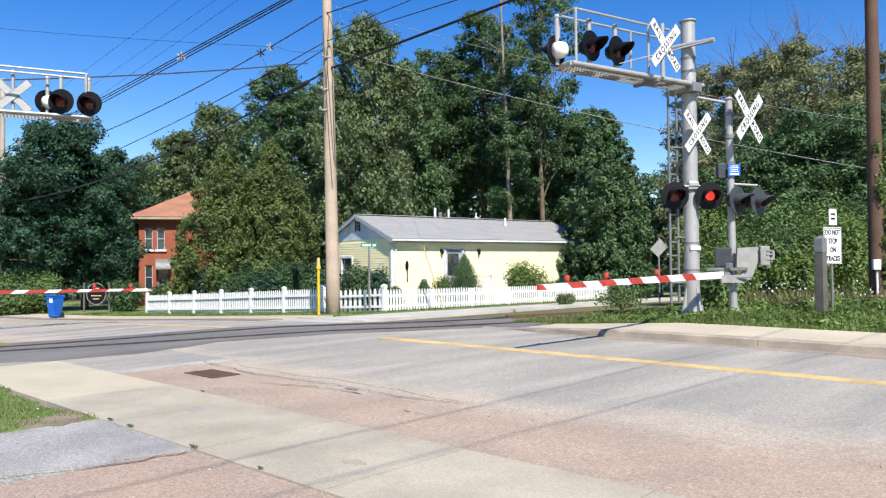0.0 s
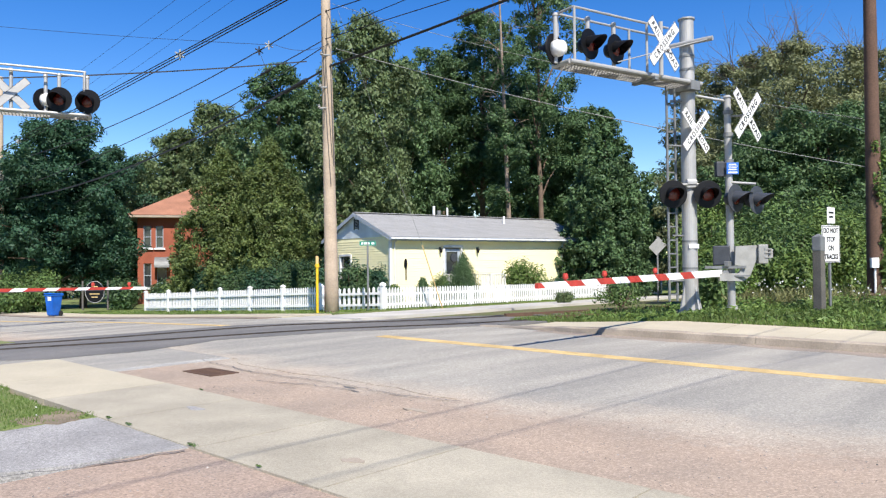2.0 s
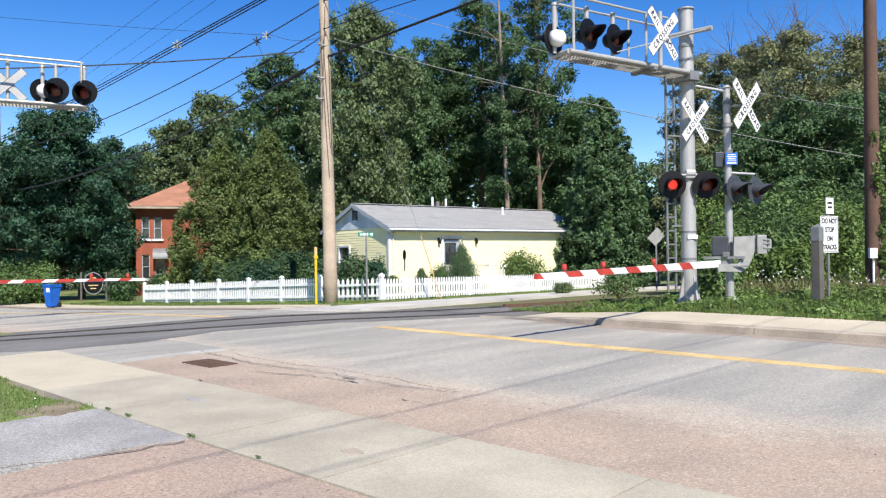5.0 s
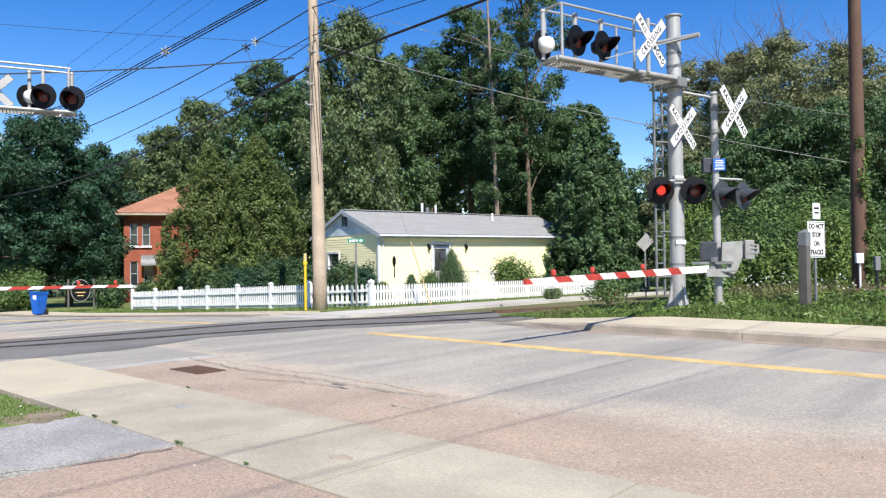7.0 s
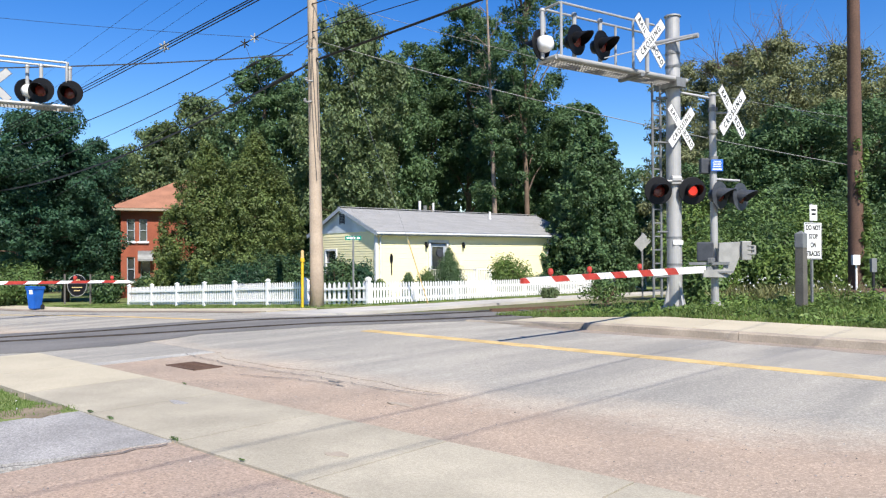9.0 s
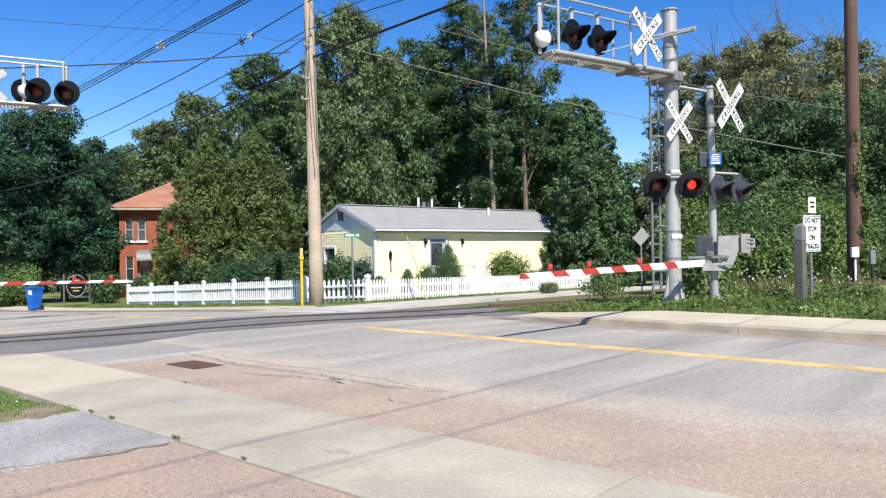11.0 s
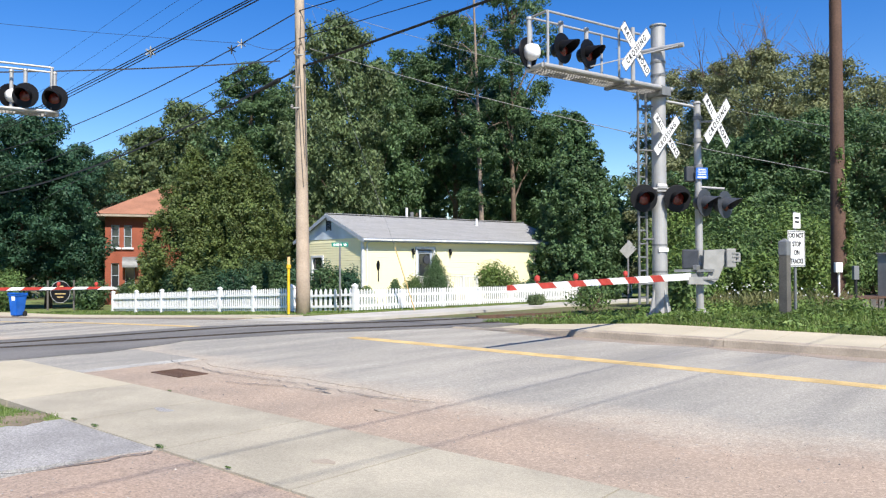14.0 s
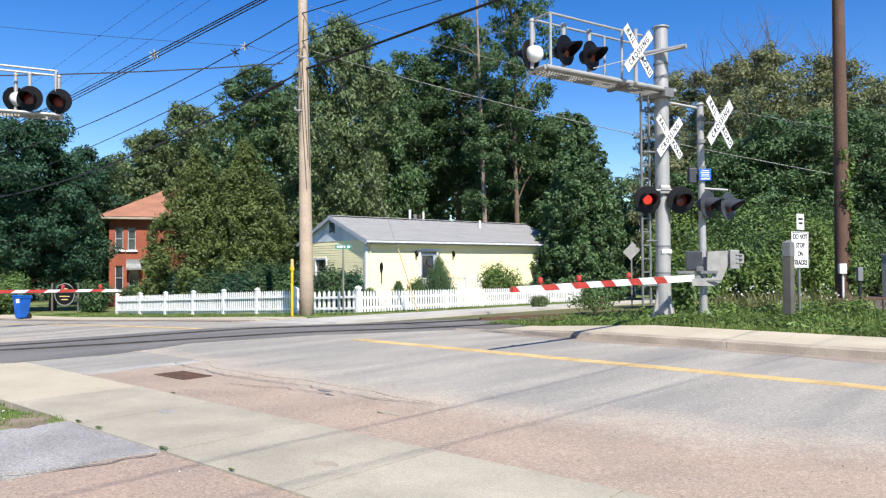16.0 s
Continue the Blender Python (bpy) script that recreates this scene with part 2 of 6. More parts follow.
def worn_road():
    """Grey asphalt that wears through sand into pink aggregate towards the sidewalk, with pebbles of many tones."""
    m = bpy.data.materials.new("worn_road")
    m.use_nodes = True
    nd, ln = m.node_tree.nodes, m.node_tree.links
    b = nd["Principled BSDF"]
    b.inputs["Roughness"].default_value, b.inputs["Specular IOR Level"].default_value = 0.93, 0.35
    tc = nd.new("ShaderNodeTexCoord")

    def math_(op, a, c, clamp=False):
        q = nd.new("ShaderNodeMath")
        q.operation, q.use_clamp = op, clamp
        for i, v in enumerate((a, c)):
            if isinstance(v, (int, float)):
                q.inputs[i].default_value = v
            else:
                ln.new(v, q.inputs[i])
        return q.outputs[0]

    def noise(scale, detail, vec=None):
        q = nd.new("ShaderNodeTexNoise")
        q.inputs["Scale"].default_value, q.inputs["Detail"].default_value = scale, detail
        ln.new(vec or tc.outputs["Object"], q.inputs["Vector"])
        return q.outputs["Fac"]

    def along(v):
        q = nd.new("ShaderNodeVectorMath")
        q.operation = "DOT_PRODUCT"
        q.inputs[1].default_value = v
        ln.new(tc.outputs["Object"], q.inputs[0])
        return q.outputs["Value"]

    def mix(f, c0, c1):
        q = nd.new("ShaderNodeMix")
        q.data_type = "RGBA"
        ln.new(f, q.inputs["Factor"])
        for k, c in (("A", c0), ("B", c1)):
            s_ = [i for i in q.inputs if i.name == k and i.type == "RGBA"][0]
            if isinstance(c, tuple):
                s_.default_value = (*c, 1)
            else:
                ln.new(c, s_)
        return [o for o in q.outputs if o.type == "RGBA"][0]

    s_, n_ = along((-0.734, 0.679, 0)), along((0.679, 0.734, 0))
    widen = math_("MINIMUM", math_("MAXIMUM", math_("SUBTRACT", 4.9, s_), 0.0), 6.0)
    u = math_("SUBTRACT", n_, math_("ADD", math_("MULTIPLY", widen, 0.15), 5.5))
    u = math_("ADD", u, math_("MULTIPLY", math_("SUBTRACT", noise(0.75, 4), 0.5), 1.5))
    u = math_("ADD", u, math_("MULTIPLY", math_("SUBTRACT", noise(9, 3), 0.5), 0.7))
    mp = nd.new("ShaderNodeMapping")
    mp.vector_type = "TEXTURE"
    mp.inputs["Rotation"].default_value, mp.inputs["Scale"].default_value = (0, 0, radians(-137.2)), (6, 1, 1)
    ln.new(tc.outputs["Object"], mp.inputs["Vector"])
    streaks = math_("MULTIPLY", math_("SUBTRACT", noise(1.5, 5, mp.outputs["Vector"]), 0.36), 3.6, True)
    blotch = math_("MULTIPLY", math_("SUBTRACT", noise(1.0, 5), 0.36), 3.6, True)
    grey = mix(streaks, (0.272, 0.255, 0.225), (0.38, 0.35, 0.298))
    pink = mix(blotch, (0.325, 0.255, 0.198), (0.395, 0.302, 0.228))
    sand = mix(blotch, (0.38, 0.325, 0.262), (0.44, 0.375, 0.30))
    col = mix(math_("MULTIPLY", math_("ADD", u, 0.45), 1.6, True), pink, sand)
    col = mix(math_("MULTIPLY", math_("SUBTRACT", u, 0.2), 1.3, True), col, grey)
    vo = nd.new("ShaderNodeTexVoronoi")
    vo.inputs["Scale"].default_value = 70
    ln.new(tc.outputs["Object"], vo.inputs["Vector"])
    sx = nd.new("ShaderNodeSeparateColor")
    ln.new(vo.outputs["Color"], sx.inputs[0])
    fine = noise(70, 3)
    tone = math_("ADD", math_("MULTIPLY", math_("POWER", sx.outputs[0], 2.0), 0.42), math_("MULTIPLY", fine, 0.6))
    tone = math_("ADD", tone, 0.55)
    sc = nd.new("ShaderNodeVectorMath")
    sc.operation = "SCALE"
    ln.new(col, sc.inputs[0])
    ln.new(tone, sc.inputs["Scale"])
    ln.new(sc.outputs["Vector"], b.inputs["Base Color"])
    bp = nd.new("ShaderNodeBump")
    bp.inputs["Strength"].default_value, bp.inputs["Distance"].default_value = 0.9, 0.01
    ln.new(tone, bp.inputs["Height"])
    ln.new(bp.outputs["Normal"], b.inputs["Normal"])
    return m


M_ROAD = worn_road()


# ---- building helpers ----
D2, N2 = Vector((-0.734, 0.679, 0)), Vector((0.679, 0.734, 0))   # along the road, across it
TR = Vector((0.89, 0.456, 0))                                     # along the track
ROAD_DEG = math.degrees(math.atan2(0.734, 0.679))                 # heading of the across direction


def interp(x, pts):
    return float(np.interp(x, [p[0] for p in pts], [p[1] for p in pts]))


def rail_s(n):
    return 15.93 - 0.365 * n


def base_z(s, n):
    """Height of the land: level, with a crest at the track, falling away beyond it."""
    u = s + 0.3 * max(min(n, 40) - 9, 0)
    return interp(u, [(-60, 0.5), (-10, 0.05), (0, 0), (9, 0.02), (13.5, 0.03), (15.5, -0.06), (19.5, -0.19), (23.3, -0.34), (30, -0.64), (37.5, -0.93), (60, -1.5), (140, -2.6), (700, -6)])


def zg(s, n):
    """The finished ground, with the road's crown and the bank before the track."""
    z = base_z(s, n)
    z += 0.05 * max(0.0, 1 - abs(n - 9.17) / 3.4)
    if n > 12.2:
        bank = interp(n, [(12.2, 0.0), (12.35, 0.13), (13.8, 0.18), (14.6, 0.24), (17, 0.26), (22, 0.15), (40, 0)])
        z += bank * interp(s - rail_s(n), [(-4.5, 1), (-1.8, 0.15), (0, 0)])
    return z


def at(s, n, up=0.0):
    p = D2 * s + N2 * n
    return Vector((p.x, p.y, zg(s, n) + up))


def ground_z(x, y):
    return zg(x * D2.x + y * D2.y, x * N2.x + y * N2.y)


def to_mesh(name, bm, m, smooth=False):
    me = bpy.data.meshes.new(name)
    bmesh.ops.recalc_face_normals(bm, faces=bm.faces)
    bm.to_mesh(me)
    bm.free()
    for mm in (m if isinstance(m, (list, tuple)) else [m]):
        me.materials.append(mm)
    if smooth:
        me.polygons.foreach_set("use_smooth", [True] * len(me.polygons))
    return me


def part(name, bm, m, parent=None, label="", smooth=False):
    ob = new(name, to_mesh(name, bm, m, smooth))
    if parent:
        ob.parent = parent
    if label:
        ob["label"] = label
    return ob


def thing(name, m, label, category, group="", kind=""):
    ob = new(name)
    ob.matrix_basis = m
    ob.empty_display_size = 0.1
    return tagged(ob, label, category, group, kind)


def box(bm, c, size, rot=None, bevel=0.0):
    m = Matrix.Translation(c) @ (rot.to_4x4() if rot else Matrix.Identity(4)) @ Matrix.Diagonal((*size, 1))
    r = bmesh.ops.create_cube(bm, size=1, matrix=m)
    if bevel:
        es = list({e for v in r["verts"] for e in v.link_edges})
        bmesh.ops.bevel(bm, geom=es, offset=bevel, segments=2, affect="EDGES", profile=0.6)


def tube(bm, a, b, r0, r1=None, seg=12, caps=True):
    a, b = Vector(a), Vector(b)
    r1 = r0 if r1 is None else r1
    q = (b - a).to_track_quat("Z", "Y").to_matrix().to_4x4()
    bmesh.ops.create_cone(bm, cap_ends=caps, segments=seg, radius1=r0, radius2=r1, depth=(b - a).length,
                          matrix=Matrix.Translation((a + b) / 2) @ q)


def lathe(bm, profile, seg=24, m=None, caps=True):
    """Turn (radius, height) pairs round z."""
    m = m or Matrix.Identity(4)
    rings = []
    for r, z in profile:
        rings.append([bm.verts.new(m @ Vector((r * math.cos(2 * math.pi * i / seg), r * math.sin(2 * math.pi * i / seg), z))) for i in range(seg)])
    for a, b in zip(rings, rings[1:]):
        for i in range(seg):
            bm.faces.new((a[i], a[(i + 1) % seg], b[(i + 1) % seg], b[i]))
    for ring in (rings[0], rings[-1]) if caps else ():
        bm.faces.new(ring)
    if not caps:
        for i in range(seg):
            a, b = rings[-1], rings[0]
            bm.faces.new((a[i], a[(i + 1) % seg], b[(i + 1) % seg], b[i]))


def prism(bm, pts, z0, z1):
    """An upright slab over an outline in plan."""
    lo = [bm.verts.new((x, y, z0)) for x, y in pts]
    hi = [bm.verts.new((x, y, z1)) for x, y in pts]
    bm.faces.new(lo[::-1]), bm.faces.new(hi)
    for i in range(len(pts)):
        j = (i + 1) % len(pts)
        bm.faces.new((lo[i], lo[j], hi[j], hi[i]))


def frame_m(p, x_dir):
    """A pose at p whose x axis lies along x_dir, z up."""
    return Matrix.Translation(p) @ Matrix.Rotation(math.atan2(x_dir.y, x_dir.x), 4, "Z")


def sheet(name, s0, s1, n0, n1, m, up=0.0, ds=0.5, dn=0.4, edge0=None, edge1=None, ends=None, label="", kind="structure", category="ground", skirt=0.1):
    """A paved strip laid on the land; edge0/edge1 give wandering edges, ends shifts s by n."""
    ns, nn = max(1, math.ceil((s1 - s0) / ds)), max(1, math.ceil((n1 - n0) / dn))
    bm = bmesh.new()
    g = []
    for i in range(ns + 1):
        s = s0 + (s1 - s0) * i / ns
        a = n0 + (edge0(s) if edge0 else 0)
        b = n1 + (edge1(s) if edge1 else 0)
        row = []
        for j in range(nn + 1):
            n = a + (b - a) * j / nn
            row.append(bm.verts.new(at(s + (ends(n, i / ns) if ends else 0), n, up)))
        g.append(row)
    for i in range(ns):
        for j in range(nn):
            bm.faces.new((g[i][j], g[i][j + 1], g[i + 1][j + 1], g[i + 1][j]))
    rim = [e for e in bm.edges if e.is_boundary]
    r = bmesh.ops.extrude_edge_only(bm, edges=rim)
    for v in [v for v in r["geom"] if isinstance(v, bmesh.types.BMVert)]:
        v.co.z -= skirt
    ob = part(name, bm, m, smooth=False)
    tagged(ob, label, category, kind=kind)
    return ob


def leaves(rng, centres, radii, count, size, flat=0.75, shell=0.55, droop=0.0, rise=0.35):
    """Vertices and faces of small folded leaves spread through lobes, denser towards their outside."""
    centres, radii = np.array(centres, float), np.array(radii, float)
    vol = radii.prod(axis=1) ** (2 / 3)
    pick = rng.choice(len(centres), count, p=vol / vol.sum())
    d = rng.normal(size=(count, 3))
    d /= np.linalg.norm(d, axis=1)[:, None]
    rad = shell + (1.08 - shell) * rng.random(count) ** 0.7
    bump = 1 + 0.13 * np.sin(d[:, 0] * 7 + pick) * np.sin(d[:, 1] * 6 + 2 * pick) + 0.1 * np.sin(d[:, 2] * 9 + pick * 3)
    p = centres[pick] + d * radii[pick] * (rad * bump)[:, None]
    nrm = d * 1.2 + rng.normal(size=(count, 3)) * 0.55 + np.array([0, 0, rise])
    nrm /= np.linalg.norm(nrm, axis=1)[:, None]
    t = np.cross(nrm, rng.normal(size=(count, 3)))
    t /= np.linalg.norm(t, axis=1)[:, None]
    t[:, 2] -= droop
    b = np.cross(nrm, t)
    sz = size * (0.6 + 0.8 * rng.random(count))[:, None]
    v = np.stack([p - t * sz, p + b * sz * flat * 0.6 + nrm * sz * 0.12, p + t * sz, p - b * sz * flat * 0.6 + nrm * sz * 0.12], axis=1)
    return v.reshape(-1, 3)


def sprays(rng, centre, radii, count, r, thick=0.85, low=-0.75):
    """Leafy clumps set round a bough, on its upper and outer sides."""
    cen, rad = [], []
    while len(cen) < count:
        d = rng.normal(size=3)
        d /= np.linalg.norm(d)
        if d[2] < low:
            continue
        k = 0.62 + 0.46 * rng.random()
        q = r * (0.6 + 0.9 * rng.random() ** 1.5)
        cen.append(np.array(centre) + d * np.array(radii) * k)
        rad.append((q * 1.2, q * 1.2, q * thick))
    return cen, rad


def twigs(bm, rng, a, way, length, r, level):
    """A bare limb that forks into thinner ones."""
    way = Vector(way).normalized()
    b = Vector(a) + way * length
    tube(bm, a, b, r, r * 0.5, 5, caps=False)
    if level:
        for i in range(3):
            w = way + Vector(rng.normal(size=3)) * 0.5
            twigs(bm, rng, Vector(a).lerp(b, 0.45 + 0.27 * i), w, length * (0.5 + 0.25 * rng.random()), r * 0.45, level - 1)


def quad_mesh(name, v, m):
    me = bpy.data.meshes.new(name)
    k = len(v) // 4
    me.vertices.add(len(v))
    me.vertices.foreach_set("co", v.astype(np.float32).ravel())
    me.loops.add(len(v))
    me.loops.foreach_set("vertex_index", np.arange(len(v), dtype=np.int32))
    me.polygons.add(k)
    me.polygons.foreach_set("loop_start", np.arange(0, len(v), 4, dtype=np.int32))
    me.update(calc_edges=True)
    me.materials.append(m)
    return me


# ---- the ground ----
def make_ground():
    cs = [-400, -200, -100, -60, -40, -25] + [-20 + 1.0 * i for i in range(66)] + [50, 60, 80, 110, 160, 240, 400, 700, 1500]
    cn = [-600, -300, -150, -80, -50, -30, -20, -14, -9] + [-6 + 0.6 * i for i in range(62)] + [34, 38, 44, 52, 64, 80, 110, 160, 240, 400, 800, 1500]
    bm = bmesh.new()
    g = [[bm.verts.new(at(s, n, -0.09)) for n in cn] for s in cs]
    for i in range(len(cs) - 1):
        for j in range(len(cn) - 1):
            bm.faces.new((g[i][j], g[i][j + 1], g[i + 1][j + 1], g[i + 1][j]))
    tagged(part("ground", bm, M_SOIL), "grassy earth ground around the crossing", "ground", kind="structure")


def wob(s, a=0.08, f=1.0, p=0.0):
    return a * (math.sin(s * 2.1 * f + p) + 0.6 * math.sin(s * 5.3 * f + 1.3 + p) + 0.35 * math.sin(s * 11.7 * f + p))


make_ground()
def lip(s):
    return 0.2 + wob(s, 0.05) if s < 9.6 else (0.45 if s < 11.8 else -0.55)


sheet("road", -45, 90, 5.5, 12.2, M_ROAD, ds=0.3, edge0=lip, label="worn grey asphalt road with patched edge", category="road")
sheet("road_shoulder", -25, 5.0, 4.18, 5.55, M_ROAD, up=-0.0012, edge1=lambda s: lip(s) + 0.03, label="pinkish exposed-aggregate road shoulder", category="road shoulder")
sheet("road_shoulder", 5.0, 9.75, 4.18, 5.55, M_ROAD, up=-0.01, edge1=lambda s: lip(s) + 0.2, label="pinkish exposed-aggregate road shoulder", category="road shoulder")
sheet("lawn", 15.7, 70, -30, 4.9, M_LAWN, up=0.02, ds=1.5, dn=1.5, label="mown green lawn beyond the track", category="lawn")
make_far = [
    ("side_street", 15.4, 18.4, 12.25, 70, M_STREET, 0.0, "pale side street with grazing sun in its colour", "street"),
    ("lawn", 18.55, 70, 15.2, 70, M_LAWN, 0.03, "mown green lawn inside the picket fence", "lawn"),
    ("pavement", 18.9, 75, 12.4, 13.0, M_GUTTER, 0.025, "narrow dusty verge beside the far road", "verge"),
    ("sidewalk", 18.55, 75, 13.0, 14.9, M_CONC_FAR, 0.035, "pale concrete sidewalk beyond the track", "sidewalk"),
]
for nm, s0, s1, n0, n1, m_, up, lab, cat in make_far:
    sheet(nm, s0, s1, n0, n1, m_, up=up, ds=1.0, dn=1.0, label=lab, category=cat)


# ---- trees ----
def tree(x, y, top, half, low, leaf, count, size, seed, trunk=0.22, label="", tall=1.0, name="tree", limbs=9, bare=0):
    """A tapered trunk with limbs; boughs carry many separate leafy clumps. low and top are heights of the crown."""
    rng = np.random.default_rng(seed)
    z0 = ground_z(x, y) - 0.12
    t = thing(name, Matrix.Translation((x, y, z0)), label, "tree", "trees round the crossing")
    H, lo = top - z0, low - z0
    bm = bmesh.new()
    prev, r = Vector((0, 0, 0)), trunk
    for i in range(1, 7):
        p = Vector((rng.normal() * 0.02 * half, rng.normal() * 0.02 * half, H * 0.9 * i / 6))
        r1 = trunk * (1 - 0.9 * i / 6)
        tube(bm, prev, p, r, r1, 9, caps=False)
        prev, r = p, r1
    cen, rad = [], []
    nb = int(15 + 5.5 * half)
    ph = rng.random(4) * 6.28
    boughs = []
    for i in range(nb):
        f = (i + 0.5) / nb
        zf = 0.06 + 0.92 * f
        a = i * 2.39996 + 0.7 * rng.random()
        env = half * (math.sin(math.pi * min(0.985, 0.16 + 0.80 * zf)) ** 0.55)
        env *= 1 + 0.2 * math.sin(2 * a + ph[0] + 3 * zf) + 0.16 * math.sin(15 * zf + ph[1] + a)
        rr = half * (0.2 + 0.17 * rng.random()) * (1.15 - 0.3 * f)
        d = max(0.0, env - rr * 0.75) * (0.42 + 0.58 * rng.random() ** 0.5)
        boughs.append((d * math.cos(a), d * math.sin(a), min(lo + (H - lo) * zf, H - rr * 0.5)))
        c, q = sprays(rng, boughs[-1], (rr, rr, rr * 0.75 * tall), 18, 0.12 * half ** 0.5 + 0.045 * half, 0.78 if tall < 1.3 else 1.2)
        cen += c
        rad += q
    for k in (0.3, 0.5, 0.7):
        cen.append((0, 0, lo + (H - lo) * k))
        rad.append((half * 0.42, half * 0.42, (H - lo) * 0.2))
    for i in range(0, nb, max(1, nb // limbs)):
        c = Vector(boughs[i])
        st = Vector((0, 0, max(0.3, c.z * 0.72)))
        mid = st.lerp(c, 0.5) + Vector((0, 0, 0.1 * half))
        tube(bm, st, mid, trunk * 0.35, trunk * 0.2, 6, caps=False)
        tube(bm, mid, c, trunk * 0.2, trunk * 0.05, 6, caps=False)
    for i in range(bare):
        a = rng.random() * 6.28
        k = 0.2 + 0.5 * rng.random()
        twigs(bm, rng, (0, 0, H * 0.8), (k * math.cos(a), k * math.sin(a), 1.0), H * 0.2, 0.045, 2)
    part("trunk", bm, M_BARK, t, smooth=True)
    v = leaves(rng, cen, rad, count, size, shell=0.3, droop=0.5 if tall > 1.3 else 0.12, rise=0.6)
    ob = new("crown", quad_mesh("crown", v, leaf))
    ob.parent = t
    return t


def dead_tree(x, y, top, trunk, leaf, seed, label):
    """A tall thin trunk, bare at the top, with a few leafy clumps along it."""
    rng = np.random.default_rng(seed)
    z0 = ground_z(x, y) - 0.12
    t = thing("tree", Matrix.Translation((x, y, z0)), label, "tree", "trees round the crossing")
    H = top - z0
    bm = bmesh.new()
    prev = Vector((0, 0, 0))
    for i in range(1, 9):
        p = Vector((-0.09 * i, 0.03 * math.sin(i), H * i / 8))
        tube(bm, prev, p, trunk * (1 - 0.1 * (i - 1)), trunk * (1 - 0.1 * i), 9, caps=False)
        prev = p
        if i > 3:
            for k in range(3):
                a = rng.random() * 6.28
                twigs(bm, rng, p - Vector((0, 0, 0.6 * k)), (math.cos(a), math.sin(a), 0.9), 1.0 + 0.7 * rng.random(), 0.04, 2)
    part("trunk", bm, M_BARK_PALE, t, "pale bare bark", smooth=True)
    cen, rad = [], []
    for i in range(9):
        a = rng.random() * 6.28
        c, q = sprays(rng, (0.9 * math.cos(a), 0.9 * math.sin(a) - 0.4, H * (0.3 + 0.055 * i)), (0.8, 0.8, 0.7), 7, 0.34)
        cen += c
        rad += q
    ob = new("crown", quad_mesh("crown", leaves(rng, cen, rad, 9000, 0.09, shell=0.3, rise=0.6), leaf))
    ob.parent = t


def cone_tree(x, y, top, half, leaf, count, size, seed, label, name="cedar_tree", power=0.7, low=0.1, lift=1.5):
    """A dense evergreen, clothed to the ground, of many upright sprays inside a domed or pointed outline."""
    rng = np.random.default_rng(seed)
    z0 = ground_z(x, y) - 0.1
    t = thing(name, Matrix.Translation((x, y, z0)), label, "tree", "trees round the crossing")
    H = top - z0
    bm = bmesh.new()
    tube(bm, (0, 0, 0), (0, 0, H * 0.92), half * 0.06 + 0.06, 0.02, 8)
    part("trunk", bm, M_BARK, t, smooth=True)
    cen, rad = [], []
    k = int(44 + 24 * half)
    ph = rng.random(3) * 6.28
    for i in range(k):
        f = ((i + 0.5) / k) ** 1.2
        a = i * 2.39996 + 0.5 * rng.random()
        env = half * (1 - f ** (1 / power)) ** 0.75 * (1 + 0.1 * math.sin(3 * a + ph[0] + 5 * f) + 0.08 * math.sin(7 * a + ph[1] + 11 * f))
        rr = half * (0.11 + 0.09 * rng.random()) * (1.1 - 0.5 * f) + 0.08
        d = max(0.0, env - rr * 0.9) * (0.8 + 0.26 * rng.random())
        z = max(rr * 0.9, low + f * (H - rr * lift * 1.2))
        c, q = sprays(rng, (d * math.cos(a), d * math.sin(a), z), (rr, rr, rr * lift), 9, rr * 0.36, lift * 1.05)
        cen += c
        rad += q
    for g in (0.1, 0.25, 0.4, 0.55, 0.68):
        e = half * (1 - g ** (1 / power)) ** 0.75 * 0.78
        cen.append((0, 0, g * H))
        rad.append((e, e, H * 0.13))
    v = leaves(rng, cen, rad, count, size, shell=0.3, flat=0.9)
    ob = new("crown", quad_mesh("crown", v, leaf))
    ob.parent = t
    return t


def stacked_shrub(x, y, half, h, leaf, count, size, seed, label, name, taper):
    """A clipped shrub of dense leaves: stacked rounds that narrow upward."""
    rng = np.random.default_rng(seed)
    t = thing(name, Matrix.Translation((x, y, ground_z(x, y) - 0.02)), label, "shrub", "bushes")
    cen, rad = [], []
    for i in range(12):
        f = (i + 0.5) / 12
        r = half * max(0.08, (1 - f ** 1.9) if taper else math.sqrt(1 - (0.96 * f) ** 2))
        cen.append((0, 0, h * f)), rad.append((r, r, h / 9))
    bm = bmesh.new()
    tube(bm, (0, 0, 0), (0, 0, h * 0.9), 0.04, 0.01, 6)
    part("stem", bm, M_BARK, t)
    ob = new("foliage", quad_mesh("foliage", leaves(rng, cen, rad, count, size, shell=0.35), leaf))
    ob.parent = t
    return t


